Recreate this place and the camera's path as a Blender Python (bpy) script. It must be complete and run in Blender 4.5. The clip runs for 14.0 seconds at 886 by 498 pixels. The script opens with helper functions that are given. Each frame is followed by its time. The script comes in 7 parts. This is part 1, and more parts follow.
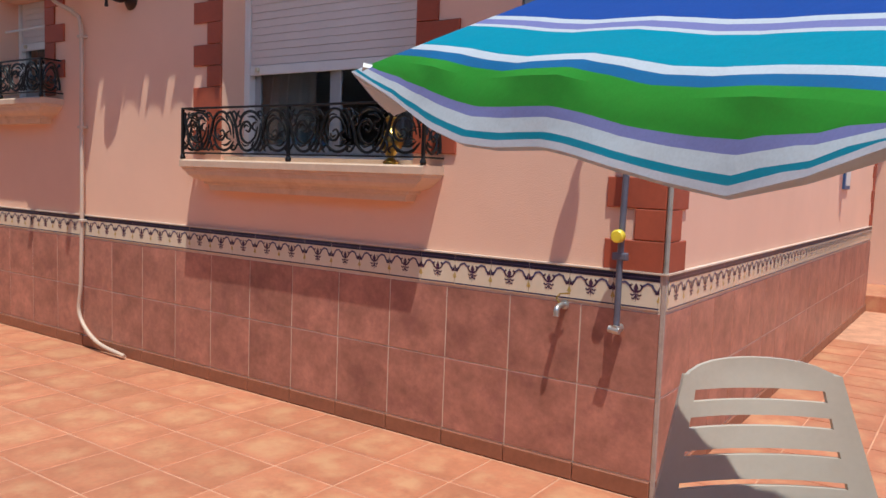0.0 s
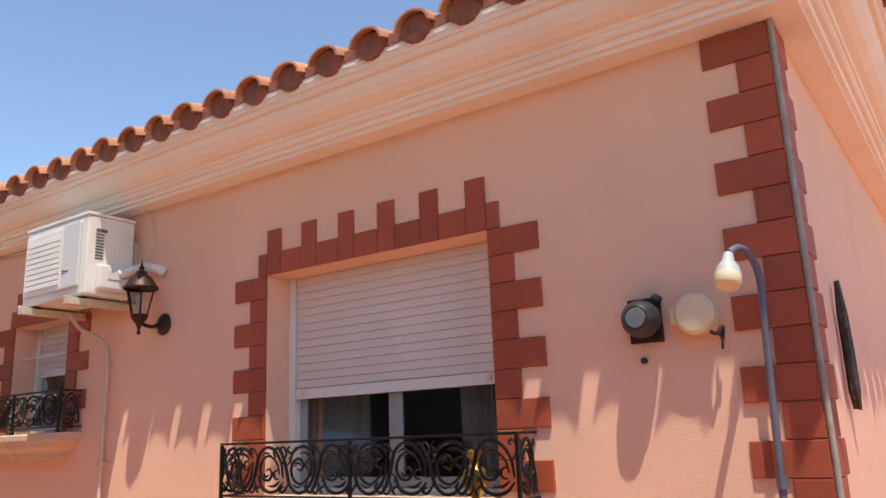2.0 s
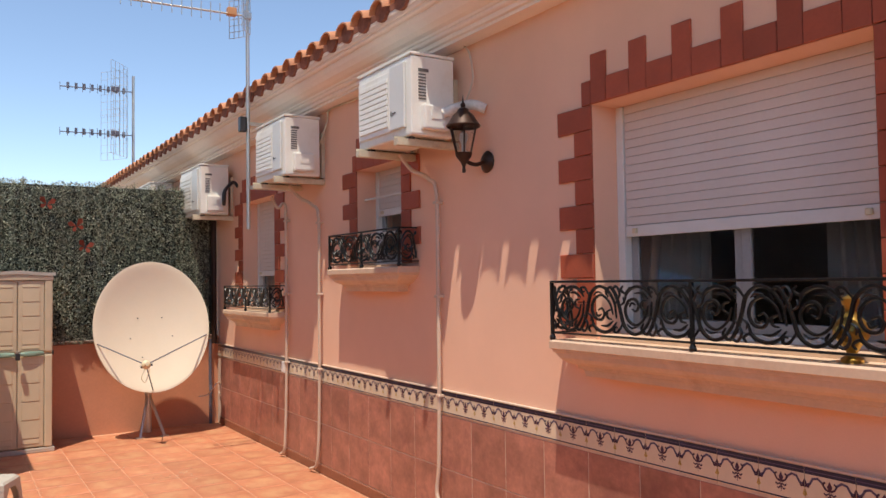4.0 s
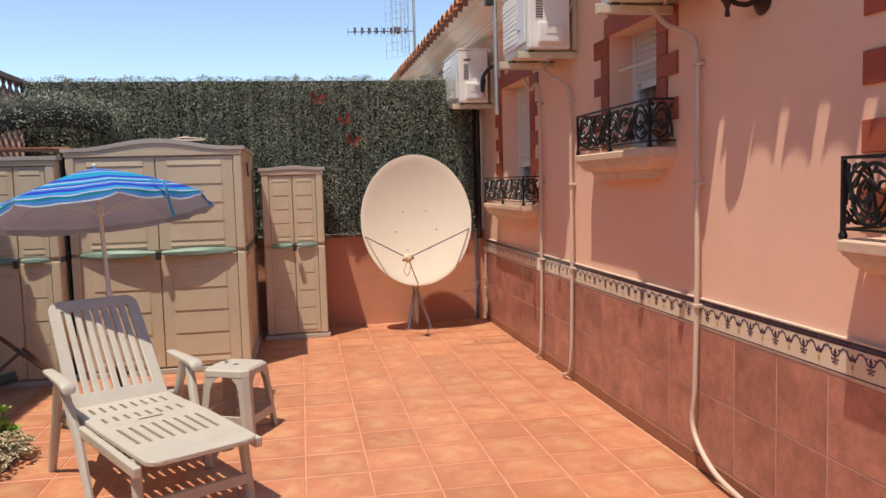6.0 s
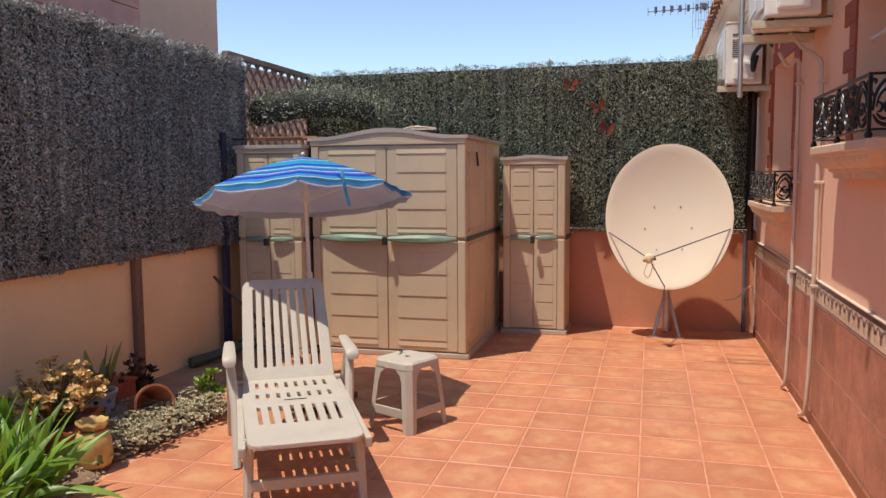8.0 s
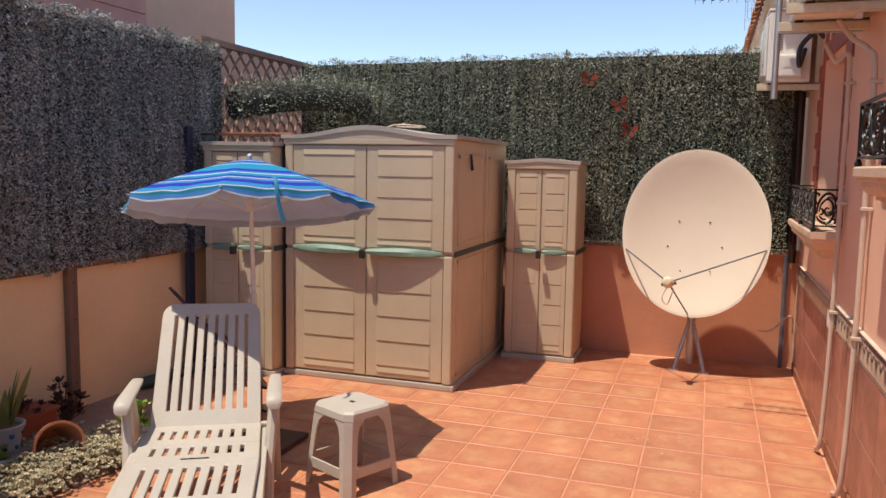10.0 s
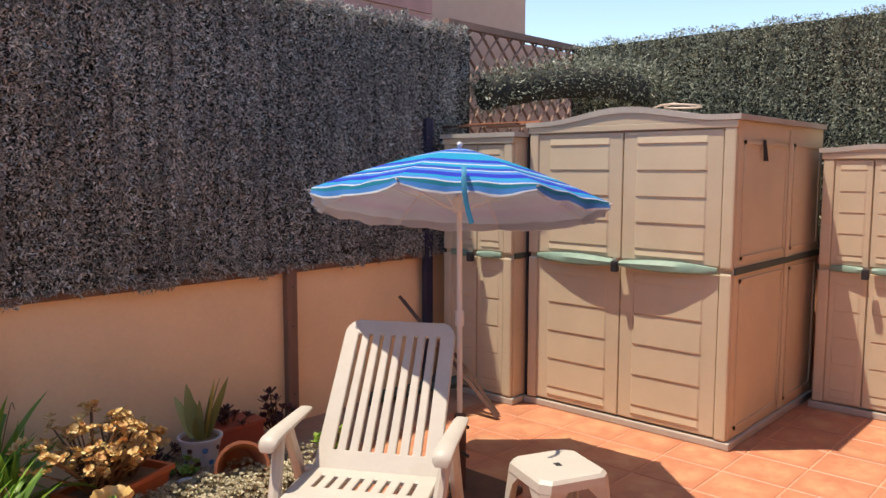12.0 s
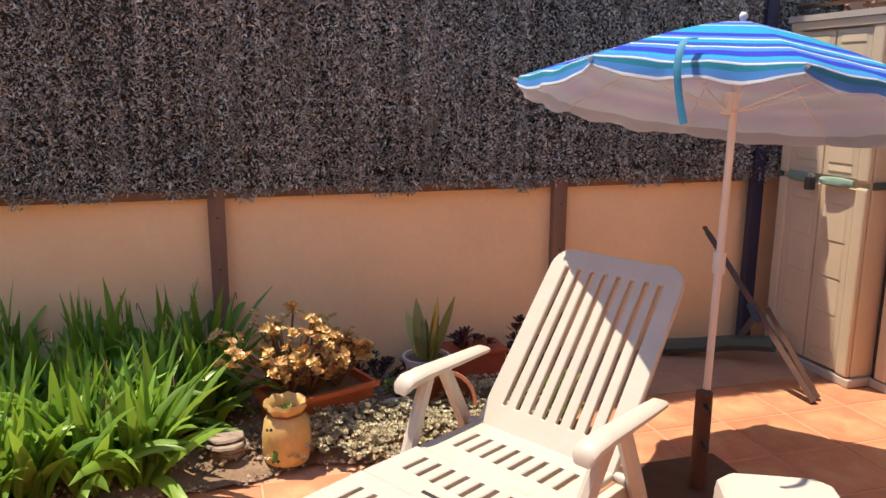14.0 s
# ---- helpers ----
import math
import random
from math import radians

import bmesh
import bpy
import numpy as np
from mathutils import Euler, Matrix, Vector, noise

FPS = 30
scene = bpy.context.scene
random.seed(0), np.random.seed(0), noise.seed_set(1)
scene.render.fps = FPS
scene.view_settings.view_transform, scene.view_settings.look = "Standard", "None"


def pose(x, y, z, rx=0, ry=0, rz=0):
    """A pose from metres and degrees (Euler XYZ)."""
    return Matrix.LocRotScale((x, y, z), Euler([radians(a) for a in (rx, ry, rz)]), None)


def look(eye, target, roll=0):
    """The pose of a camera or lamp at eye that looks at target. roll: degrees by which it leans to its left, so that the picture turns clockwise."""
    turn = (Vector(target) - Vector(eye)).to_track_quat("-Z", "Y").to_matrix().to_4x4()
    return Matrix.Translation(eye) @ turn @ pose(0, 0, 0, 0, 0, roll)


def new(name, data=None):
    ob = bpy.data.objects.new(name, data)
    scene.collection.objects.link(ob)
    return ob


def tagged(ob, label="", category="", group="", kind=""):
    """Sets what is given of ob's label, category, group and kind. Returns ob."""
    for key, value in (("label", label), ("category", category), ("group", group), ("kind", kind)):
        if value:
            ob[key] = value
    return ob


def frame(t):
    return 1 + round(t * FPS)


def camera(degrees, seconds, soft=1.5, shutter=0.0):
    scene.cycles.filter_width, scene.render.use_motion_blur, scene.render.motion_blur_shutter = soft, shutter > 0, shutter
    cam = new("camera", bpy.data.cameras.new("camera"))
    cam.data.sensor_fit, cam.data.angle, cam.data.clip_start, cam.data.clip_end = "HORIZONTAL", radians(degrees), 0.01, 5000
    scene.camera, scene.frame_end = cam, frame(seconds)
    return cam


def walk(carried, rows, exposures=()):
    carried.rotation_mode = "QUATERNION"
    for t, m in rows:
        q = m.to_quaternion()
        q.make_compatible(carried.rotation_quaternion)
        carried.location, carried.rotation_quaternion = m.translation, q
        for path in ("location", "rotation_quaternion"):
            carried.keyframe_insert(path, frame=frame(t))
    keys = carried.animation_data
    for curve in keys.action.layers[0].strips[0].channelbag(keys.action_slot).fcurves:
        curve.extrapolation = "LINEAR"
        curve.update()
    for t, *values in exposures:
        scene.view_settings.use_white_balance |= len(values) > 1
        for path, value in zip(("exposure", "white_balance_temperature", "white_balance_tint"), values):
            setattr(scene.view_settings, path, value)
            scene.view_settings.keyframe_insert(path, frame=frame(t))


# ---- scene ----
cam = camera(59.3, 14.0)
PATH = [
    (0, (-2.917, -0.993, 1.233), (-1.283, 0.146, 1.051), 2.1),
    (0.5, (-2.805, -0.78, 1.399), (-1.272, 0.491, 1.212), 2.5),
    (1, (-2.888, -0.583, 1.535), (-1.269, 0.59, 1.465), 0.0),
    (1.5, (-2.809, -0.462, 1.564), (-1.134, 0.608, 1.792), -1.3),
    (2, (-2.798, -0.449, 1.569), (-1.193, 0.65, 2.033), -2.3),
    (2.5, (-2.787, -0.429, 1.575), (-1.386, 0.910, 2.080), -3.0),
    (3, (-2.776, -0.411, 1.583), (-1.583, 1.14, 1.996), -2.4),
    (3.2, (-2.771, -0.4, 1.586), (-1.629, 1.204, 1.937), -2.1),
    (5.3, (-2.25, 0.258, 1.532), (-1.342, 2.026, 1.306), -2.5),
    (5.5, (-2.199, 0.269, 1.505), (-1.463, 2.117, 1.297), -2.7),
    (6, (-1.987, 0.35, 1.516), (-1.634, 2.312, 1.347), -1.6),
    (6.5, (-1.594, 0.432, 1.516), (-1.596, 2.423, 1.334), -0.3),
    (7, (-1.392, 0.47, 1.519), (-1.623, 2.445, 1.302), 0.1),
    (7.5, (-1.193, 0.664, 1.537), (-1.573, 2.617, 1.333), 0.5),
    (8, (-0.992, 0.771, 1.535), (-1.505, 2.696, 1.348), -0.4),
    (8.2, (-0.92, 0.82, 1.525), (-1.474, 2.733, 1.341), -0.7),
    (10.3, (-0.721, 1.885, 1.655), (-1.366, 3.766, 1.443), 1.0),
    (10.5, (-0.72, 1.994, 1.632), (-1.361, 3.878, 1.428), 0.9),
    (11, (-0.723, 2.25, 1.584), (-1.502, 4.083, 1.396), 0.0),
    (11.5, (-0.725, 2.505, 1.536), (-1.832, 4.16, 1.354), -0.5),
    (12, (-0.789, 2.815, 1.572), (-2.127, 4.288, 1.367), 0.1),
    (12.5, (-0.876, 3.088, 1.545), (-2.356, 4.41, 1.298), -0.6),
    (13, (-0.914, 3.347, 1.468), (-2.508, 4.507, 1.133), -1.0),
    (13.5, (-0.884, 3.684, 1.477), (-2.607, 4.611, 1.064), -0.6),
    (14, (-0.952, 3.937, 1.459), (-2.828, 4.492, 1.045), 0.3),
]
EXPOSURES = [(0, 0.70, 6250, 4), (1, 0.93, 6750, 7), (2, 1.05, 7200, 9), (3, 0.92, 7300, 10), (5, 0.80, 7200, 10), (8, 0.72, 7200, 11), (11, 0.86, 7400, 12), (12.5, 1.25, 7500, 12), (14, 1.42, 7700, 12)]
walk(cam, [(t, look(eye, target, roll)) for t, eye, target, roll in PATH], EXPOSURES)

# world, sun
SUN_DIR = Vector((-0.24, -0.24, 1)).normalized()
world = bpy.data.worlds.new("world")
scene.world = world
world.use_nodes = True
wn = world.node_tree
sky = wn.nodes.new("ShaderNodeTexSky")
sky.sky_type = "NISHITA"
sky.sun_disc = False
sky.sun_elevation = math.asin(SUN_DIR.z)
sky.sun_rotation = math.atan2(SUN_DIR.x, SUN_DIR.y)
sky.air_density, sky.dust_density, sky.ozone_density = 0.8, 0.0, 2.6
wn.nodes["Background"].inputs[1].default_value = 0.13
wn.links.new(sky.outputs[0], wn.nodes["Background"].inputs[0])
sun_data = bpy.data.lights.new("sun", "SUN")
sun_data.energy, sun_data.angle, sun_data.color = 2.75, radians(0.55), (1.0, 0.95, 0.87)
sun = new("sun", sun_data)
sun.matrix_world = look((0, 0, 30), Vector((0, 0, 30)) - SUN_DIR)


# ---- materials ----
def nodes_of(name):
    m = bpy.data.materials.new(name)
    m.use_nodes = True
    return m, m.node_tree, m.node_tree.nodes["Principled BSDF"]


def ramp(nt, fac, stops):
    r = nt.nodes.new("ShaderNodeValToRGB")
    els = r.color_ramp.elements
    while len(els) < len(stops):
        els.new(0.5)
    for e, (p, c) in zip(els, stops):
        e.position, e.color = p, (*c, 1)
    nt.links.new(fac, r.inputs[0])
    return r.outputs[0]


def tex(nt, scale, detail=4, rough=0.6, stretch=(1, 1, 1), kind="noise", coord="Object", vary=False):
    """A noise or cell pattern; with vary each object gets its own stretch of it."""
    tc = nt.nodes.new("ShaderNodeTexCoord")
    mp = nt.nodes.new("ShaderNodeMapping")
    mp.inputs["Scale"].default_value = stretch
    if vary:
        shift = nt.nodes.new("ShaderNodeMath")
        shift.operation = "MULTIPLY"
        shift.inputs[1].default_value = 61.0
        nt.links.new(nt.nodes.new("ShaderNodeObjectInfo").outputs["Random"], shift.inputs[0])
        nt.links.new(shift.outputs[0], mp.inputs["Location"])
    nt.links.new(tc.outputs[coord], mp.inputs[0])
    if kind == "noise":
        n = nt.nodes.new("ShaderNodeTexNoise")
        n.inputs["Detail"].default_value, n.inputs["Roughness"].default_value = detail, rough
    else:
        n = nt.nodes.new("ShaderNodeTexVoronoi")
    n.inputs["Scale"].default_value = scale
    nt.links.new(mp.outputs[0], n.inputs["Vector"])
    return n.outputs[0]


def mix(nt, fac, a, b, mode="MIX"):
    m = nt.nodes.new("ShaderNodeMix")
    m.data_type, m.blend_type = "RGBA", mode
    if isinstance(fac, (int, float)):
        m.inputs[0].default_value = fac
    else:
        nt.links.new(fac, m.inputs[0])
    for k, v in ((6, a), (7, b)):
        if isinstance(v, tuple):
            m.inputs[k].default_value = (*v, 1)
        else:
            nt.links.new(v, m.inputs[k])
    return m.outputs[2]


def bump(nt, p, h, strength=0.3, dist=0.01):
    b = nt.nodes.new("ShaderNodeBump")
    b.inputs["Strength"].default_value, b.inputs["Distance"].default_value = strength, dist
    nt.links.new(h, b.inputs["Height"])
    nt.links.new(b.outputs[0], p.inputs["Normal"])


def shade(c, k):
    return tuple(min(1, v * k) for v in c)


def worn_heart(nt, pitch, x0, y0, vary):
    """1 in the trodden middle of each square tile of that pitch, 0 at its edges, with a cloudy border."""
    tc = nt.nodes.new("ShaderNodeTexCoord")
    sep = nt.nodes.new("ShaderNodeSeparateXYZ")
    nt.links.new(tc.outputs["Object"], sep.inputs[0])
    axes = []
    for k, o in ((0, x0), (1, y0)):
        src = sep.outputs[k]
        for op, v in (("SUBTRACT", o), ("DIVIDE", pitch), ("FRACT", 0), ("SUBTRACT", 0.5), ("ABSOLUTE", 0), ("POWER", 3.0)):
            n = nt.nodes.new("ShaderNodeMath")
            n.operation = op
            n.inputs[1].default_value = v
            nt.links.new(src, n.inputs[0])
            src = n.outputs[0]
        axes.append(src)
    both = nt.nodes.new("ShaderNodeMath")
    both.operation = "ADD"
    nt.links.new(axes[0], both.inputs[0])
    nt.links.new(axes[1], both.inputs[1])
    middle = ramp(nt, both.outputs[0], [(0.0, (1, 1, 1)), (0.03, (0.8, 0.8, 0.8)), (0.085, (0, 0, 0))])
    cloud = ramp(nt, tex(nt, 6.0, 5, 0.65, vary=vary), [(0.42, (0, 0, 0)), (0.62, (0.9, 0.9, 0.9))])
    return mix(nt, 1.0, middle, cloud, "MULTIPLY")


def mat(name, color, rough=0.7, metal=0.0, var=0.12, scale=3.0, fine=60.0, bumps=0.15, dist=0.003, stain=None, island=0.0, randomv=0.0, stretch=(1, 1, 1), coat=0.0, worn=None):
    """A surface with broad and fine variation of its colour, and a fine relief."""
    m, nt, p = nodes_of(name)
    vary = randomv > 0
    broad = tex(nt, scale, 5, 0.6, stretch, vary=vary)
    small = tex(nt, fine, 3, 0.6, stretch, vary=vary)
    c = ramp(nt, broad, [(0.3, shade(color, 1 - var)), (0.7, shade(color, 1 + var))])
    c2 = ramp(nt, small, [(0.3, (1 - var, 1 - var, 1 - var)), (0.7, (1, 1, 1))])
    c = mix(nt, 0.7, c, c2, "MULTIPLY")
    if stain:
        sfac = ramp(nt, tex(nt, scale * 0.7, 6, 0.7, stretch, vary=vary), [(0.52, (0, 0, 0)), (0.72, (0.8, 0.8, 0.8))])
        c = mix(nt, sfac, c, stain)
    if worn:
        c = mix(nt, worn_heart(nt, *worn[1:], vary), c, worn[0])
    if island or randomv:
        if randomv:
            src = nt.nodes.new("ShaderNodeObjectInfo").outputs["Random"]
        else:
            src = nt.nodes.new("ShaderNodeNewGeometry").outputs["Random Per Island"]
        k = island or randomv
        c = mix(nt, 1.0, c, ramp(nt, src, [(0, (1 - k, 1 - k, 1 - k)), (1, (1, 1, 1))]), "MULTIPLY")
    nt.links.new(c, p.inputs["Base Color"])
    p.inputs["Roughness"].default_value, p.inputs["Metallic"].default_value = rough, metal
    p.inputs["Coat Weight"].default_value = coat
    if bumps:
        bump(nt, p, small, bumps, dist)
    return m


M_WALL = mat("pink_render", (0.84, 0.515, 0.37), 0.9, var=0.05, scale=1.2, fine=140, bumps=0.35, dist=0.003)
M_CORNICE = mat("cornice_paint", (0.86, 0.76, 0.68), 0.8, var=0.05, scale=2, fine=40, bumps=0.1)
M_QUOIN = mat("quoin_tile", (0.43, 0.088, 0.040), 0.65, var=0.12, scale=6, fine=60, bumps=0.1, randomv=0.25)
M_DADO = mat("dado_tile", (0.48, 0.205, 0.15), 0.4, var=0.28, scale=7, fine=35, bumps=0.1, stain=(0.27, 0.10, 0.09), randomv=0.18)
M_SKIRT = mat("skirting_tile", (0.30, 0.115, 0.065), 0.5, var=0.15, scale=8, bumps=0.1)
M_GROUT = mat("pale_grout", (0.66, 0.52, 0.42), 0.9, var=0.12, scale=8)
M_FLOOR = mat("terracotta_floor_tile", (0.56, 0.215, 0.115), 0.5, var=0.13, scale=5, fine=40, bumps=0.12, stain=(0.60, 0.27, 0.155), randomv=0.16, worn=((0.63, 0.33, 0.175), 0.333, 0.1665, 0.1665))
M_FGROUT = mat("floor_grout", (0.60, 0.30, 0.18), 0.9, var=0.2, scale=6)
M_GROUND = mat("ground", (0.35, 0.27, 0.2), 0.95, var=0.2, scale=0.5, fine=8)
M_STONE = mat("cast_stone_sill", (0.66, 0.47, 0.34), 0.75, var=0.1, scale=5, fine=50, stain=(0.50, 0.32, 0.22))
M_IRON = mat("black_wrought_iron", (0.012, 0.012, 0.013), 0.35, metal=0.3, var=0.3, bumps=0.05)
M_WHITE = mat("white_lacquer", (0.78, 0.76, 0.72), 0.4, var=0.04, bumps=0.05)
M_SHUTTER = mat("shutter_slat", (0.70, 0.64, 0.59), 0.5, var=0.05, bumps=0.05)
M_ROOM = mat("room_plaster", (0.5, 0.45, 0.4), 0.9)
M_CURTAIN = mat("curtain_cloth", (0.6, 0.58, 0.55), 0.95, var=0.1, scale=8)
M_TILE = mat("clay_roof_tile", (0.62, 0.26, 0.13), 0.8, var=0.25, scale=6, fine=50, bumps=0.3, stain=(0.62, 0.36, 0.22), randomv=0.25)
M_AC = mat("ac_casing", (0.82, 0.80, 0.75), 0.4, var=0.04, scale=4, bumps=0.04, stain=(0.68, 0.62, 0.52))
M_ACDARK = mat("ac_shadow_gap", (0.12, 0.12, 0.12), 0.6)
M_BRACKET = mat("bracket_paint", (0.62, 0.55, 0.42), 0.6, var=0.12, stain=(0.4, 0.25, 0.14))
M_PIPE = mat("pale_plastic_pipe", (0.62, 0.48, 0.38), 0.5, var=0.08, scale=3)
M_GREYPIPE = mat("grey_pipe", (0.13, 0.13, 0.17), 0.45, var=0.2, scale=12)
M_METAL = mat("galvanised_metal", (0.55, 0.54, 0.52), 0.4, metal=0.8, var=0.1)
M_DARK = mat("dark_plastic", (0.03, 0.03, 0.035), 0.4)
M_CREAM = mat("cream_plastic", (0.74, 0.64, 0.44), 0.45, var=0.06)
M_YELLOW = mat("yellow_plastic", (0.8, 0.62, 0.05), 0.4)
M_BRONZE = mat("dark_bronze", (0.05, 0.025, 0.018), 0.45, metal=0.5, var=0.3)
M_PLASTIC = mat("white_garden_plastic", (0.50, 0.455, 0.39), 0.5, var=0.06, scale=5, bumps=0.05, stain=(0.46, 0.39, 0.32))
M_SHED = mat("taupe_shed_plastic", (0.60, 0.49, 0.34), 0.6, var=0.06, scale=3, fine=120, bumps=0.12, stain=(0.55, 0.44, 0.30))
M_SHEDROOF = mat("grey_shed_roof", (0.47, 0.42, 0.36), 0.6, var=0.12)
M_GREEN = mat("faded_green_plastic", (0.22, 0.33, 0.26), 0.55, var=0.12, scale=10)
M_DGREEN = mat("dark_green_strip", (0.06, 0.085, 0.07), 0.6)
M_DISH = mat("dish_enamel", (0.80, 0.70, 0.55), 0.42, var=0.03, scale=2, bumps=0.03, coat=0.1)
M_GWALL = mat("garden_wall_render", (0.92, 0.67, 0.40), 0.92, var=0.07, scale=1.5, fine=50, bumps=0.25, stain=(0.85, 0.58, 0.33))
M_FWALL = mat("far_wall_render", (0.60, 0.27, 0.16), 0.92, var=0.1, scale=1.5, fine=50, bumps=0.25)
M_POST = mat("weathered_wood_post", (0.22, 0.13, 0.09), 0.8, var=0.25, scale=5, fine=30, stretch=(1, 1, 0.15), bumps=0.3)
M_NAVY = mat("navy_painted_post", (0.02, 0.025, 0.06), 0.5)
M_WOOD = mat("dark_brown_wood", (0.10, 0.045, 0.03), 0.6, var=0.3, scale=8)
M_SOIL = mat("dry_soil", (0.27, 0.175, 0.115), 0.95, var=0.35, scale=8, fine=60, bumps=0.8, dist=0.01)
M_CONCRETE = mat("worn_concrete", (0.42, 0.25, 0.17), 0.9, var=0.2, scale=3, fine=40, bumps=0.4)
M_TERRA = mat("terracotta_pot", (0.50, 0.19, 0.10), 0.75, var=0.12)
M_FACADE = mat("far_facade", (0.55, 0.38, 0.30), 0.9, var=0.05)
M_GLAZE = mat("yellow_glazed_pot", (0.62, 0.42, 0.16), 0.45, var=0.12, scale=14)
# post wood made brighter, so sun on the laths sits in the colour
M_LATH = mat("sunlit_lath", (0.32, 0.20, 0.15), 0.8, var=0.2)
M_SASH = mat("grey_white_sash", (0.34, 0.34, 0.34), 0.4)
M_NIGHT = mat("dark_opening", (0.03, 0.028, 0.026), 0.8)
M_BLUE = mat("blue_glaze", (0.05, 0.16, 0.35), 0.3)


def glass(name, color=(0.9, 0.93, 0.93)):
    m, nt, p = nodes_of(name)
    p.inputs["Base Color"].default_value = (*color, 1)
    p.inputs["Roughness"].default_value = 0.02
    p.inputs["Transmission Weight"].default_value = 1.0
    p.inputs["IOR"].default_value = 1.45
    return m


M_GLASS = glass("window_glass")


def leafy(name, a, b, rough=0.6, streak=False, glow=0.0):
    """Leaves whose colour runs from a to b, leaf by leaf."""
    m, nt, p = nodes_of(name)
    geo = nt.nodes.new("ShaderNodeNewGeometry")
    c = ramp(nt, geo.outputs["Random Per Island"], [(0.0, a), (0.55, tuple((u + v) / 2 for u, v in zip(a, b))), (1.0, b)])
    c = mix(nt, 0.6, c, ramp(nt, tex(nt, 2.0, 4), [(0.3, (0.6, 0.6, 0.6)), (0.7, (1, 1, 1))]), "MULTIPLY")
    if streak:
        c = mix(nt, 0.85, c, ramp(nt, tex(nt, 13.0, 3, 0.7, (1, 1, 0.10)), [(0.36, (0.55, 0.55, 0.56)), (0.62, (1, 1, 1))]), "MULTIPLY")
    nt.links.new(c, p.inputs["Base Color"])
    p.inputs["Roughness"].default_value = rough
    if glow:
        tr = nt.nodes.new("ShaderNodeBsdfTranslucent")
        nt.links.new(mix(nt, 0.6, c, (b[0] * 1.3, b[1] * 1.3, b[2])), tr.inputs[0])
        ms = nt.nodes.new("ShaderNodeMixShader")
        ms.inputs[0].default_value = glow
        nt.links.new(p.outputs[0], ms.inputs[1])
        nt.links.new(tr.outputs[0], ms.inputs[2])
        nt.links.new(ms.outputs[0], nt.nodes["Material Output"].inputs[0])
    return m


M_HEDGE = leafy("faded_artificial_hedge", (0.06, 0.085, 0.055), (0.68, 0.72, 0.54), streak=True)
M_HEDGE2 = leafy("brown_faded_hedge", (0.10, 0.11, 0.10), (0.92, 0.95, 0.88), streak=True)
M_BLADE = leafy("green_blades", (0.08, 0.19, 0.025), (0.30, 0.52, 0.08), 0.4, glow=0.3)
M_JADE = leafy("yellow_jade_leaves", (0.60, 0.30, 0.10), (0.85, 0.68, 0.30), 0.4)
M_SUCC = leafy("grey_succulent", (0.32, 0.28, 0.17), (0.80, 0.70, 0.48))
M_LITTER = leafy("dry_litter", (0.22, 0.13, 0.08), (0.66, 0.52, 0.38))
M_SLATE = mat("weathered_flat_stone", (0.30, 0.23, 0.18), 0.9, var=0.25, scale=14, bumps=0.4)
M_ROSETTE = leafy("dark_red_rosette", (0.05, 0.015, 0.02), (0.14, 0.05, 0.04), 0.4)
M_LIME = leafy("lime_rosette", (0.18, 0.34, 0.04), (0.38, 0.50, 0.10), 0.4)
M_TWIG = mat("brown_stem", (0.16, 0.09, 0.05), 0.8)


# ---- mesh helpers ----
def link(name, bm, material, parent=None, label="", smooth=False):
    me = bpy.data.meshes.new(name)
    bm.to_mesh(me)
    bm.free()
    for mm in (material if isinstance(material, (list, tuple)) else [material]):
        me.materials.append(mm)
    if smooth:
        me.polygons.foreach_set("use_smooth", [True] * len(me.polygons))
        me.set_sharp_from_angle(angle=radians(38))
    ob = new(name, me)
    if parent is not None:
        ob.parent = parent
    if label:
        ob["label"] = label
    return ob


def part(name, bm, material, parent, label="", smooth=False):
    return link(name, bm, material, parent, label, smooth)


def share(name, me, parent, loc, rot=None, scale=None):
    ob = new(name, me)
    ob.parent = parent
    ob.location = loc
    if rot:
        ob.rotation_euler = rot
    if scale:
        ob.scale = scale
    return ob


def base(name, loc, label, category, group="", rz=0.0):
    e = new(name)
    e.empty_display_size = 0.1
    e.location = loc
    e.rotation_euler = (0, 0, radians(rz))
    return tagged(e, label, category, group)


def box(bm, x0, x1, y0, y1, z0, z1, bev=0.0, m=None):
    r = bmesh.ops.create_cube(bm, size=1.0)
    vs = r["verts"]
    bmesh.ops.scale(bm, vec=(x1 - x0, y1 - y0, z1 - z0), verts=vs)
    bmesh.ops.translate(bm, vec=((x0 + x1) / 2, (y0 + y1) / 2, (z0 + z1) / 2), verts=vs)
    if bev:
        es = list({e for v in vs for e in v.link_edges})
        r = bmesh.ops.bevel(bm, geom=es, offset=bev, segments=1 if bev < 0.004 else 2, affect="EDGES", profile=0.6)
        vs = list({v for f in r["faces"] for v in f.verts} | {v for v in vs if v.is_valid})
    if m is not None:
        bmesh.ops.transform(bm, matrix=m, verts=vs)
    return vs


def boxbm(*a, **k):
    bm = bmesh.new()
    box(bm, *a, **k)
    return bm


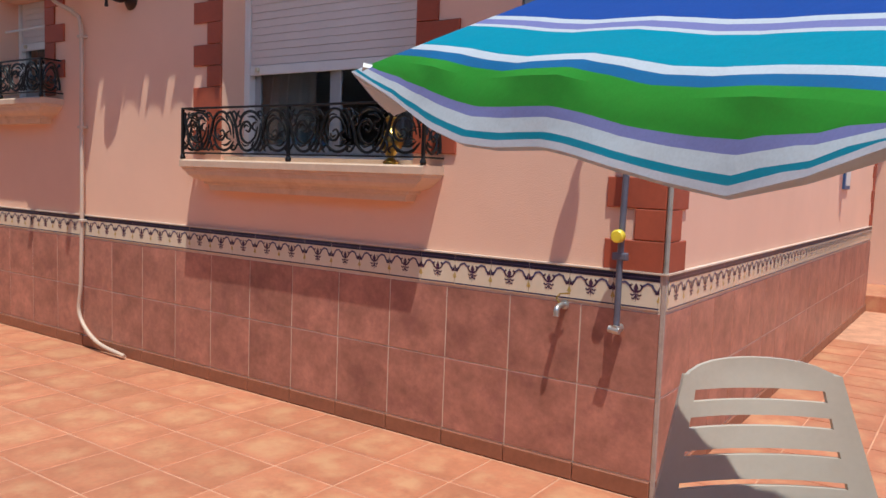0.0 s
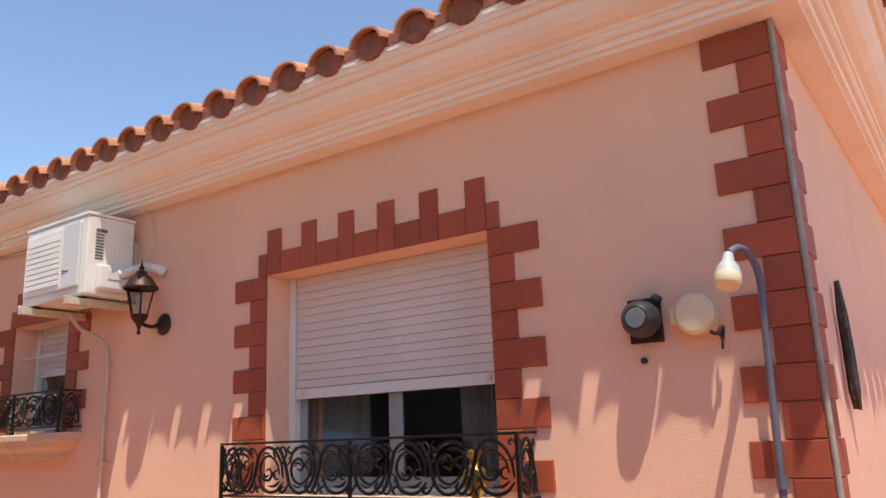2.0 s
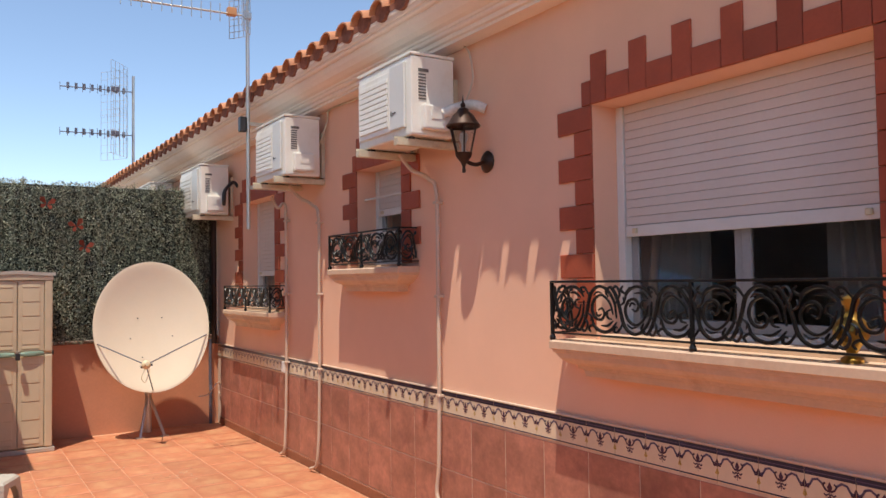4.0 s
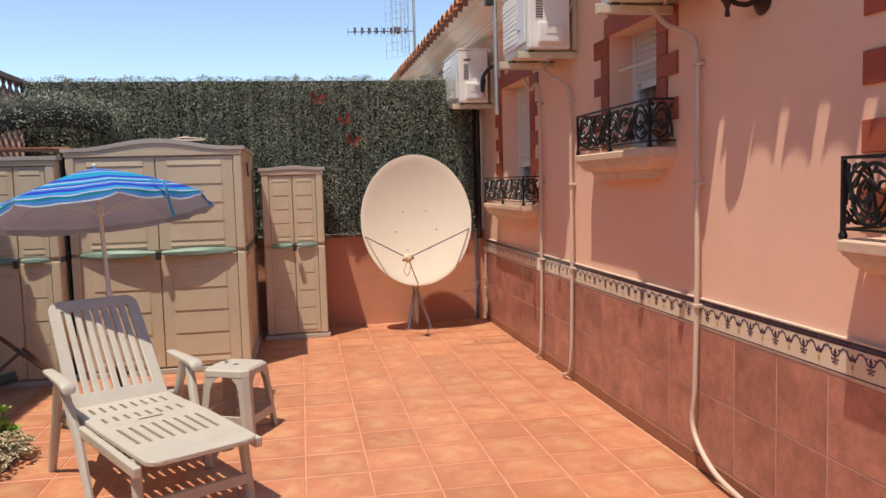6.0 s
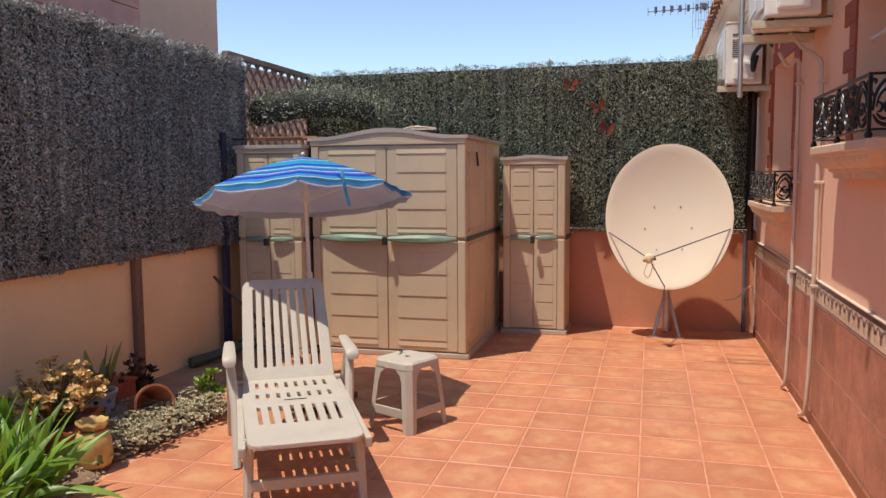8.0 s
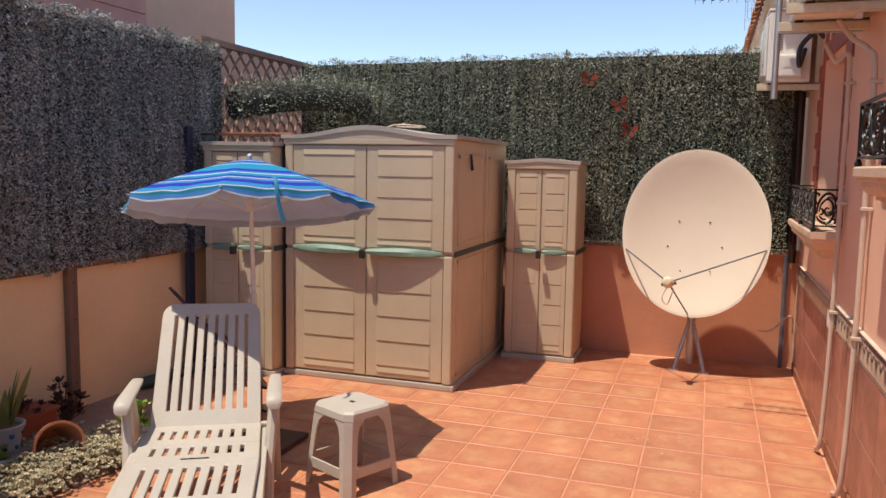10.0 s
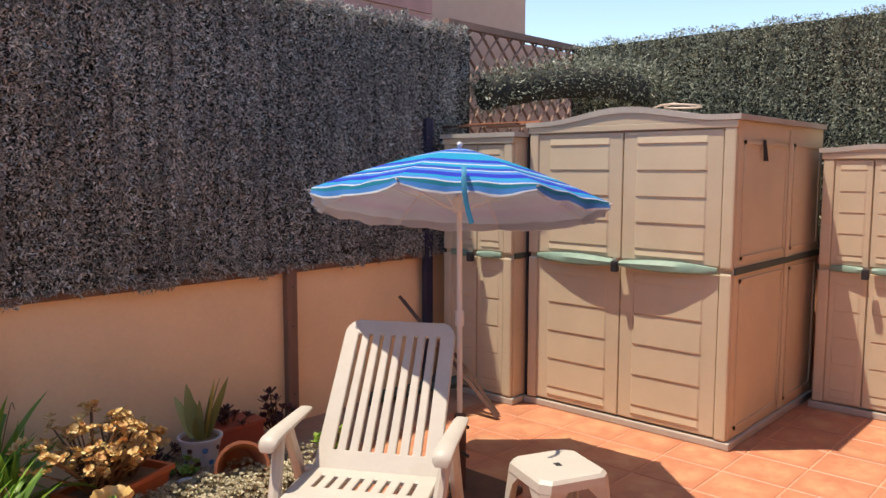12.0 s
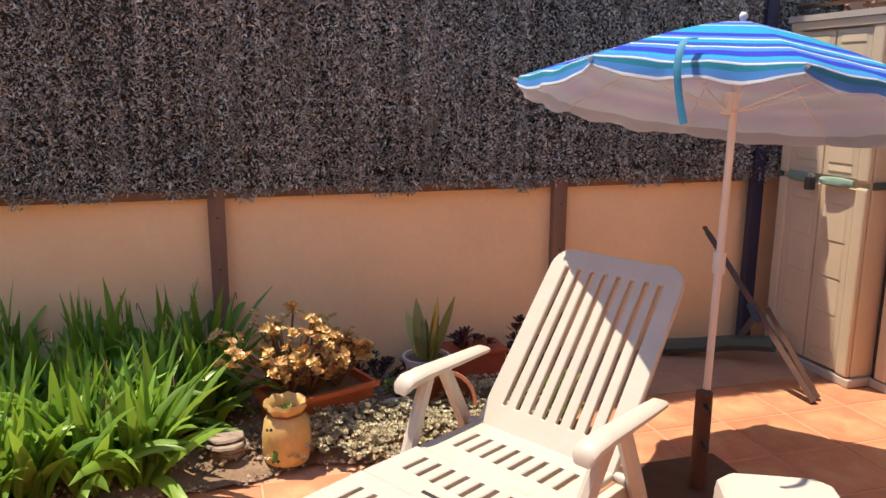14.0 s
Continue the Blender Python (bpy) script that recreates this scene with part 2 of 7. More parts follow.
def tube(bm, pts, r, seg=8, caps=True, flat=1.0):
    """A tube of radius r (or one radius for each point) along points."""
    pts = [Vector(p) for p in pts]
    rings = []
    up = Vector((0, 0, 1))
    prev = None
    for i, p in enumerate(pts):
        d = (pts[min(i + 1, len(pts) - 1)] - pts[max(i - 1, 0)]).normalized()
        if prev is None:
            s = d.cross(up)
            if s.length < 0.05:
                s = d.cross(Vector((0, 1, 0)))
        else:
            s = prev - d * prev.dot(d)
        s.normalize()
        prev = s
        u = s.cross(d)
        rr = r[i] if isinstance(r, (list, tuple)) else r
        rings.append([bm.verts.new(p + (s * math.cos(a) + u * math.sin(a) * flat) * rr) for a in (2 * math.pi * k / seg for k in range(seg))])
    for a, b in zip(rings, rings[1:]):
        for k in range(seg):
            bm.faces.new((a[k], a[(k + 1) % seg], b[(k + 1) % seg], b[k]))
    if caps:
        bm.faces.new(rings[0][::-1])
        bm.faces.new(rings[-1])


def tubebm(pts, r, seg=8, flat=1.0):
    bm = bmesh.new()
    tube(bm, pts, r, seg, True, flat)
    return bm


def lathe(bm, prof, seg=24, m=None, cap=True):
    """Turns a profile of (radius, height) round the z axis."""
    rings = []
    m = m or Matrix()
    for r, z in prof:
        if r < 1e-5:
            rings.append([bm.verts.new(m @ Vector((0, 0, z)))])
        else:
            rings.append([bm.verts.new(m @ Vector((r * math.cos(2 * math.pi * k / seg), r * math.sin(2 * math.pi * k / seg), z))) for k in range(seg)])
    for a, b in zip(rings, rings[1:]):
        for k in range(seg):
            j = (k + 1) % seg
            if len(a) == 1 and len(b) > 1:
                bm.faces.new((a[0], b[j], b[k]))
            elif len(b) == 1 and len(a) > 1:
                bm.faces.new((a[k], a[j], b[0]))
            elif len(a) > 1:
                bm.faces.new((a[k], a[j], b[j], b[k]))


def lathebm(prof, seg=24, m=None):
    bm = bmesh.new()
    lathe(bm, prof, seg, m)
    return bm


def sweep(bm, prof, a, b, axis_out, caps=True):
    """Pushes a profile of (outward, z) from a to b, points on the wall's foot line."""
    a, b, o = Vector(a), Vector(b), Vector(axis_out)
    ra = [bm.verts.new(a + o * x + Vector((0, 0, z))) for x, z in prof]
    rb = [bm.verts.new(b + o * x + Vector((0, 0, z))) for x, z in prof]
    n = len(prof)
    for k in range(n):
        bm.faces.new((ra[k], ra[(k + 1) % n], rb[(k + 1) % n], rb[k]))
    if caps:
        bm.faces.new(ra[::-1])
        bm.faces.new(rb)


def smooth_path(pts, n=6):
    """Catmull-Rom through points."""
    P = [Vector(p) for p in pts]
    P = [P[0] * 2 - P[1]] + P + [P[-1] * 2 - P[-2]]
    out = []
    for i in range(1, len(P) - 2):
        a, b, c, d = P[i - 1:i + 3]
        for k in range(n):
            t = k / n
            out.append(0.5 * ((2 * b) + (c - a) * t + (2 * a - 5 * b + 4 * c - d) * t * t + (3 * b - a - 3 * c + d) * t ** 3))
    out.append(P[-2])
    return out


def raw(name, verts, faces, material, parent=None, smooth=False):
    me = bpy.data.meshes.new(name)
    me.from_pydata(verts, [], faces)
    me.materials.append(material)
    if smooth:
        me.polygons.foreach_set("use_smooth", [True] * len(me.polygons))
    ob = new(name, me)
    if parent is not None:
        ob.parent = parent
    return ob

# ---- structure ----
FAR = 8.79      # far garden wall
WALL_H = 3.03
WX = -4.63      # side garden wall face
EAST = 6.3

ground = link("ground", boxbm(-60, 60, -60, 60, -0.4, -0.06), M_GROUND)
tagged(ground, kind="structure")

# floor bed under the tiles
floor = tagged(link("floor", boxbm(WX - 0.1, 7.6, -5.0, FAR + 0.1, -0.06, -0.0025), M_FGROUT), kind="structure")

openings = [(1.23, 2.595, 1.285, 2.42), (4.47, 5.16, 1.68, 2.42), (6.92, 7.88, 1.31, 2.42)]


def wall_with_openings(name, y0, y1, z1, holes, x0, x1, material):
    bm = bmesh.new()
    y = y0
    for a, b, c, d in holes:
        box(bm, x0, x1, y, a, 0, z1)
        box(bm, x0, x1, a, b, 0, c)
        box(bm, x0, x1, a, b, d, z1)
        y = b
    box(bm, x0, x1, y, y1, 0, z1)
    return tagged(link(name, bm, material), kind="structure")


wall_west = wall_with_openings("wall_house", 0.0, 26.0, 3.2, openings, 0.0, 0.3, M_WALL)
wall_side = tagged(link("wall_gable", boxbm(0.3, EAST, 0.0, 0.3, 0, 3.2), M_WALL), kind="structure")
inner = tagged(link("wall_inner", boxbm(2.9, 3.0, 0.3, 26, 0, 3.2), M_ROOM), kind="structure")
tagged(link("ceiling", boxbm(0.3, 2.9, 0.3, 26, 2.7, 2.8), M_ROOM), kind="structure")
tagged(link("floor_inside", boxbm(0.3, 2.9, 0.3, 26, 0.0, 0.1), M_ROOM), kind="structure")

# porch at the end of the gable: a step, a wall with a barred door
porch = tagged(link("porch_floor", boxbm(EAST, 9.5, -4.0, 0.6, -0.01, 0.17, bev=0.01), M_FLOOR), kind="structure")
tagged(link("wall_porch", boxbm(7.5, 7.7, -4.0, 0.3, 0.17, 3.2), M_WALL), kind="structure")

# cornice
CORN = [(0, 2.985), (0.115, 2.985), (0.115, 3.004), (0.135, 3.006), (0.140, 3.020), (0.140, 3.030), (0.158, 3.031), (0.168, 3.038), (0.170, 3.052), (0.180, 3.053), (0.185, 3.066),
        (0.215, 3.074), (0.250, 3.095), (0.278, 3.125), (0.292, 3.152), (0.292, 3.160), (0.312, 3.161), (0.322, 3.170), (0.322, 3.184), (0.334, 3.186), (0.338, 3.196), (0.340, 3.210), (0.345, 3.212), (0.345, 3.235), (0, 3.235)]
bm = bmesh.new()
ra, rb, rc = [], [], []
for o, z in CORN:
    ra.append(bm.verts.new((-o, 26, z)))
    rb.append(bm.verts.new((-o, -o, z)))
    rc.append(bm.verts.new((EAST + 0.4, -o, z)))
for r, s in ((ra, rb), (rb, rc)):
    for k in range(len(CORN)):
        j = (k + 1) % len(CORN)
        bm.faces.new((r[k], r[j], s[j], s[k]))
bm.faces.new(ra)
bm.faces.new(rc[::-1])
bmesh.ops.recalc_face_normals(bm, faces=bm.faces)
cornice = tagged(link("cornice", bm, M_CORNICE), kind="structure")

# roof deck: slopes up from both eaves
PITCH = 0.27
bm = bmesh.new()
dv = [bm.verts.new(p) for p in ((-0.34, -0.34, 3.24), (-0.34, 26, 3.24), (3.2, 26, 3.24 + 3.54 * PITCH), (3.2, 3.2, 3.24 + 3.54 * PITCH), (9.0, -0.34, 3.24), (9.0, 3.2, 3.24 + 3.54 * PITCH))]
f1 = bm.faces.new((dv[0], dv[3], dv[2], dv[1]))
f2 = bm.faces.new((dv[0], dv[4], dv[5], dv[3]))
bmesh.ops.solidify(bm, geom=[f1, f2], thickness=0.03)
bmesh.ops.recalc_face_normals(bm, faces=bm.faces)
roof = tagged(link("roof", bm, M_TILE), kind="structure")

# half-round cover tiles, laid up the slope over channel tiles
def half_tile(name, r0, r1, L, th, up, mtl, seg=9):
    """A tapered half-round tile from the origin up the slope (+x is uphill)."""
    bm = bmesh.new()
    rows = []
    for rad_off in (0, -th):
        for x, r in ((0, r0), (L, r1)):
            row = []
            for k in range(seg + 1):
                a = math.pi * k / seg
                rr = r + rad_off
                row.append(bm.verts.new((x, rr * math.cos(a), up * rr * math.sin(a) * 0.78 + x * PITCH)))
            rows.append(row)
    o0, o1, i0, i1 = rows
    for k in range(seg):
        bm.faces.new((o0[k], o0[k + 1], o1[k + 1], o1[k]))
        bm.faces.new((i0[k], i1[k], i1[k + 1], i0[k + 1]))
        bm.faces.new((o0[k], i0[k], i0[k + 1], o0[k + 1]))
        bm.faces.new((o1[k], o1[k + 1], i1[k + 1], i1[k]))
    for k in (0, seg):
        bm.faces.new((o0[k], o1[k], i1[k], i0[k]))
    bmesh.ops.recalc_face_normals(bm, faces=bm.faces)
    me = bpy.data.meshes.new(name)
    bm.to_mesh(me)
    bm.free()
    me.materials.append(mtl)
    me.polygons.foreach_set("use_smooth", [True] * len(me.polygons))
    me.set_sharp_from_angle(angle=radians(40))
    return me


COVER = half_tile("roof_tile", 0.095, 0.078, 0.46, 0.013, 1, M_TILE)
CHAN = half_tile("channel_tile", 0.085, 0.10, 0.46, 0.012, -1, M_TILE)
rt = random.Random(4)
chan_v, chan_f = [], []
mortar = bmesh.new()


def add_channel(m):
    k = len(chan_v)
    chan_v.extend([m @ v.co for v in CHAN.vertices])
    chan_f.extend([tuple(i + k for i in p.vertices) for p in CHAN.polygons])


for row in range(2):
    for k in range(102):
        y = -0.43 + 0.25 * k
        up = row * 0.38
        if y < -0.3 + up:
            continue
        share("roof_tile", COVER, roof, (-0.405 + up + rt.uniform(-0.008, 0.008), y + rt.uniform(-0.006, 0.006), 3.258 + up * PITCH + row * 0.015), (rt.uniform(-0.04, 0.04), 0, rt.uniform(-0.03, 0.03)))
        add_channel(pose(-0.345 + up, y + 0.125, 3.325 + up * PITCH + row * 0.012))
        if row == 0:
            lathe(mortar, [(0.082, 0), (0.082, 0.038), (0, 0.038), (0, 0)], 14, pose(-0.325, y, 3.262, 0, -90, 0) @ Matrix.Diagonal((0.76, 1, 1, 1)))
for k in range(27):
    x = -0.15 + 0.25 * k
    share("roof_tile", COVER, roof, (x, -0.405 + rt.uniform(-0.008, 0.008), 3.265), (0, rt.uniform(-0.04, 0.04), math.pi / 2 + rt.uniform(-0.03, 0.03)))
    add_channel(pose(x + 0.125, -0.345, 3.325, 0, 0, 90))
    lathe(mortar, [(0.07, 0), (0.07, 0.05), (0, 0.05), (0, 0)], 12, pose(x, -0.325, 3.262, 90, 0, 0))
ch = raw("channel_tiles", chan_v, chan_f, M_TILE, roof, True)
ch["kind"] = "stuff"
box(mortar, -0.348, -0.30, -0.3, 26, 3.236, 3.29)
box(mortar, -0.30, 6.6, -0.35, -0.30, 3.236, 3.29)
M_MORTAR = mat("red_mortar", (0.30, 0.115, 0.075), 0.95, var=0.25, scale=15, fine=60, bumps=0.6, dist=0.006)
mo = part("eave_mortar", mortar, M_MORTAR, roof)
mo["kind"] = "stuff"
hip = tagged(link("roof_ridge", tubebm([(-0.40, -0.40, 3.29), (3.2, 3.2, 3.29 + 3.54 * PITCH)], 0.09, 12), M_TILE, smooth=True), kind="structure")

# garden walls
wall_garden = tagged(link("wall_garden_side", boxbm(WX - 0.15, WX, -5.0, FAR + 0.15, 0, 0.985), M_GWALL), kind="structure")
wall_far = tagged(link("wall_garden_far", boxbm(WX, 0.0, FAR, FAR + 0.15, 0, 0.985), M_FWALL), kind="structure")
tagged(link("wall_back", boxbm(WX - 0.15, 9.5, -5.2, -5.0, 0, 2.2), M_GWALL), kind="structure")


# ---- windows ----
def window(y0, y1, z0, z1, drop, panes, name, label, white_frame=True):
    """A recessed window with a roller shutter let down by drop metres."""
    w = base(name, (0.0, (y0 + y1) / 2, z0), label, "window")
    w["kind"] = "structure"
    X = 0.155
    Y0, Y1, Z1 = y0 - (y0 + y1) / 2, y1 - (y0 + y1) / 2, z1 - z0
    bm = bmesh.new()
    box(bm, X, X + 0.07, Y0, Y0 + 0.045, 0, Z1, bev=0.004)
    box(bm, X, X + 0.07, Y1 - 0.045, Y1, 0, Z1, bev=0.004)
    box(bm, X, X + 0.07, Y0 + 0.045, Y1 - 0.045, 0, 0.05, bev=0.004)
    box(bm, X + 0.02, X + 0.07, Y0 + 0.045, Y1 - 0.045, Z1 - 0.05, Z1, bev=0.004)
    part("window_frame", bm, M_WHITE, w)
    n = panes
    step = (Y1 - Y0 - 0.09) / n
    for i in range(n):
        a = Y0 + 0.045 + i * step
        off = 0.012 * (i % 2)
        bm = bmesh.new()
        box(bm, X + 0.03 + off, X + 0.055 + off, a, a + 0.045, 0.052, Z1 - 0.052, bev=0.003)
        box(bm, X + 0.03 + off, X + 0.055 + off, a + step - 0.045, a + step, 0.052, Z1 - 0.052, bev=0.003)
        box(bm, X + 0.03 + off, X + 0.055 + off, a + 0.046, a + step - 0.046, 0.052, 0.10, bev=0.003)
        s = part("sash", bm, M_SASH, w)
        gl = part("pane", boxbm(X + 0.04 + off, X + 0.044 + off, a + 0.047, a + step - 0.047, 0.102, Z1 - 0.055), M_GLASS, s)
        gl.visible_shadow = False
    sh = new("shutter")
    sh.parent = w
    k = int(drop / 0.042)
    sb = boxbm(-0.005, 0.006, Y0 + 0.05, Y1 - 0.05, 0.0008, 0.0412, bev=0.002)
    me = bpy.data.meshes.new("slat")
    sb.to_mesh(me)
    sb.free()
    me.materials.append(M_SHUTTER)
    for i in range(k):
        share("slat", me, sh, (X + 0.012, 0, Z1 - 0.042 * (i + 1)))
    part("bottom_bar", boxbm(X + 0.002, X + 0.02, Y0 + 0.05, Y1 - 0.05, Z1 - 0.042 * k - 0.055, Z1 - 0.042 * k - 0.002, bev=0.004), M_WHITE, sh)
    for yy in (Y0 + 0.12, Y1 - 0.12):
        part("stop_knob", boxbm(X - 0.018, X + 0.001, yy - 0.012, yy + 0.012, Z1 - 0.042 * k - 0.04, Z1 - 0.042 * k - 0.015, bev=0.003), M_CREAM, sh)
    return w


def curtain(y0, y1, z0, z1, lean):
    bm = bmesh.new()
    n = 48
    lo, hi = [], []
    for i in range(n + 1):
        f = i / n
        x = 0.27 + 0.018 * math.sin(f * 55) + 0.008 * math.sin(f * 17)
        y = y0 + (y1 - y0) * f
        hi.append(bm.verts.new((x + 0.05, y, z1)))
        lo.append(bm.verts.new((x + 0.05, y + lean * (1 - f if lean < 0 else f) * 1.0, z0)))
    for i in range(n):
        bm.faces.new((lo[i], lo[i + 1], hi[i + 1], hi[i]))
    bmesh.ops.solidify(bm, geom=bm.faces[:], thickness=0.003)
    ob = link("curtain", bm, M_CURTAIN, smooth=True)
    return tagged(ob, "pale sheer curtain drawn aside behind the window glass", "curtain", "curtains")


window(1.23, 2.595, 1.285, 2.42, 0.60, 2, "window_1", "white sliding window with a half-lowered roller shutter")
window(4.47, 5.16, 1.68, 2.42, 0.30, 1, "window_2", "small white window with a partly lowered roller shutter")
window(6.92, 7.88, 1.31, 2.42, 0.75, 2, "window_3", "white window with a mostly lowered roller shutter")
curtain(1.255, 1.60, 1.3, 2.4, -0.25)
curtain(2.18, 2.56, 1.3, 2.4, 0.20)


# bars across the small window
for zz in (1.93, 2.20):
    b = link("window_bar", tubebm([(0.06, 4.48, zz), (0.06, 5.15, zz)], 0.008, 8), M_WHITE)
    tagged(b, "white metal bar across the small window", "window bar", "bars of the small window")


def sill(y0, y1, z):
    """A cast stone sill with a moulded apron under it."""
    s = base("window_sill", (0, (y0 + y1) / 2, z), "moulded cast stone window sill on the pink wall", "window sill", "window sills")
    h = (y1 - y0) / 2
    prof = [(0.02, h - 0.0, -0.005), (0.158, h, -0.005), (0.166, h, -0.013), (0.166, h, -0.045), (0.156, h - 0.008, -0.05), (0.154, h - 0.012, -0.062), (0.146, h - 0.02, -0.066), (0.142, h - 0.045, -0.088),
            (0.128, h - 0.075, -0.108), (0.104, h - 0.115, -0.120), (0.098, h - 0.125, -0.122), (0.096, h - 0.13, -0.136), (0.082, h - 0.15, -0.141), (0.078, h - 0.16, -0.172), (0.02, h - 0.16, -0.172)]
    bm = bmesh.new()
    L = [[bm.verts.new((0.0 - 0.001, e * b, c)) for a, b, c in prof] for e in (-1, 1)]
    F = [[bm.verts.new((-a, e * b, c)) for a, b, c in prof] for e in (-1, 1)]
    n = len(prof)
    for k in range(n - 1):
        bm.faces.new((F[0][k], F[0][k + 1], F[1][k + 1], F[1][k]))
        for e in (0, 1):
            bm.faces.new((L[e][k], L[e][k + 1], F[e][k + 1], F[e][k]))
    bm.faces.new((L[0][0], F[0][0], F[1][0], L[1][0]))
    bm.faces.new((L[0][-1], F[0][-1], F[1][-1], L[1][-1]))
    bm.faces.new([L[0][k] for k in range(n)] + [L[1][k] for k in reversed(range(n))])
    bmesh.ops.recalc_face_normals(bm, faces=bm.faces)
    part("apron", bm, M_STONE, s)
    part("slab", boxbm(0.0, 0.155, -h + 0.18, h - 0.18, -0.005, 0.02), M_STONE, s)
    return s


sill(1.05, 2.755, 1.29)
sill(4.25, 5.36, 1.68)
sill(6.66, 8.06, 1.31)


def swell(pts, thick, thin):
    """A smooth stroke through pts, thick in the middle and thin at its ends."""
    P = smooth_path([(u, z, 0) for u, z in pts], 5)
    n = len(P) - 1
    return [(p.x, p.y) for p in P], [thin + (thick - thin) * math.sin(math.pi * k / n) ** 0.7 for k in range(n + 1)]


def scroll_panel(length, h):
    """Strokes (points, radii) of cast scrolls with leaves, every other one upside down, in a panel of that length and height."""
    out = []
    n = max(1, round(length / 0.20))
    w = length / n
    s = h * 0.5
    for i in range(n):
        c = (i + 0.5) * w
        v = 1 if i % 2 == 0 else -1

        def place(pts):
            return [(c + u * w, s + v * z * s) for u, z in pts]
        strokes = [
            ([(-0.50, -0.35), (-0.44, 0.30), (-0.22, 0.80), (0.05, 0.93), (0.28, 0.62), (0.38, 0.05), (0.50, -0.55), (0.66, -0.90), (0.80, -0.72), (0.74, -0.50)], 0.0085, 0.004),
            ([(-0.40, -0.20), (-0.30, 0.28), (-0.06, 0.58), (0.16, 0.40), (0.24, 0.0), (0.14, -0.36), (-0.04, -0.42), (-0.14, -0.18), (-0.06, 0.04), (0.05, -0.04)], 0.0075, 0.0035),
            ([(-0.50, -0.50), (-0.32, -0.82), (-0.06, -0.92), (0.18, -0.70), (0.26, -0.30)], 0.0085, 0.003),
            ([(-0.40, -0.45), (-0.22, -0.66), (-0.02, -0.66)], 0.007, 0.002),
            ([(0.30, 0.50), (0.46, 0.86), (0.58, 0.88), (0.56, 0.70), (0.48, 0.72)], 0.0065, 0.004),
            ([(-0.46, 0.20), (-0.60, 0.62), (-0.52, 0.92), (-0.42, 0.86), (-0.46, 0.74)], 0.0065, 0.004),
            ([(0.10, -0.90), (0.24, -0.66), (0.36, -0.80), (0.30, -0.95)], 0.006, 0.004),
            ([(-0.36, 0.02), (-0.22, -0.10), (-0.24, -0.34), (-0.36, -0.40)], 0.0065, 0.003),
            ([(0.20, 0.55), (0.08, 0.70), (-0.08, 0.66)], 0.005, 0.002),
            ([(0.40, -0.15), (0.28, -0.30), (0.30, -0.52)], 0.006, 0.002),
            ([(-0.05, -0.20), (0.06, -0.28), (0.12, -0.12)], 0.006, 0.003)]
        for pts, thick, thin in strokes:
            q, r = swell([(max(-0.5 - c / w + 0.02, min((length - c) / w - 0.02, u)), z) for u, z in pts], thick, thin)
            out.append((place(q), r))
    return out


def railing(y0, y1, z, h):
    r = base("window_railing", (0, (y0 + y1) / 2, z), "low black wrought-iron railing above the stone window sill", "window railing", "window railings")
    hh = (y1 - y0) / 2
    D = 0.15
    ya, yb = -hh, hh
    zt = h
    for nm, zz, rad in (("top_rail", zt, 0.009), ("bottom_rail", 0.035, 0.007)):
        bm = bmesh.new()
        box(bm, -D - 0.008, -D + 0.008, ya - 0.008, yb + 0.008, zz - rad * 0.6, zz + rad * 0.6, bev=0.002)
        box(bm, -D + 0.009, 0.0, ya - 0.008, ya + 0.008, zz - rad * 0.6, zz + rad * 0.6, bev=0.002)
        box(bm, -D + 0.009, 0.0, yb - 0.008, yb + 0.008, zz - rad * 0.6, zz + rad * 0.6, bev=0.002)
        part(nm, bm, M_IRON, r)
    n = max(2, round((yb - ya) / 0.85))
    for i in range(n + 1):
        y = ya + (yb - ya) * i / n
        bm = bmesh.new()
        box(bm, -D - 0.007, -D + 0.007, y - 0.007, y + 0.007, 0.0, zt - 0.006)
        lathe(bm, [(0, -0.004), (0.013, 0.001), (0.016, 0.012), (0.012, 0.022), (0.008, 0.03)], 10, Matrix.Translation((-D - 0.0, y, 0.0)))
        part("upright", bm, M_IRON, r)
    bm = bmesh.new()
    for pts, rad in scroll_panel(yb - ya - 0.04, zt - 0.06):
        tube(bm, [(-D, ya + 0.02 + u, 0.045 + z) for u, z in pts], rad, 5)
    part("scrollwork", bm, M_IRON, r, smooth=True)
    for ye in (ya, yb):
        bm = bmesh.new()
        for pts, rad in scroll_panel(D - 0.02, zt - 0.06):
            tube(bm, [(-D + 0.012 + u * 0.9, ye, 0.045 + z) for u, z in pts], rad, 5)
        part("end_scroll", bm, M_IRON, r, smooth=True)
    return r


railing(1.06, 2.745, 1.285, 0.28)
railing(4.26, 5.35, 1.675, 0.255)
railing(6.68, 8.04, 1.305, 0.245)

# a brass ornament behind the railing
orn = lathebm([(0, 0), (0.035, 0.0), (0.037, 0.012), (0.015, 0.03), (0.03, 0.055), (0.055, 0.085), (0.06, 0.11), (0.045, 0.14), (0.02, 0.165), (0.018, 0.18), (0.028, 0.2), (0.03, 0.215), (0, 0.23)], 20)
M_BRASS = mat("brass", (0.55, 0.36, 0.09), 0.3, metal=0.8, var=0.2)
o = link("brass_ornament", orn, M_BRASS, smooth=True)
o.location = (-0.08, 1.30, 1.285)
tagged(o, "small brass ornament standing on the stone sill behind the railing", "ornament")


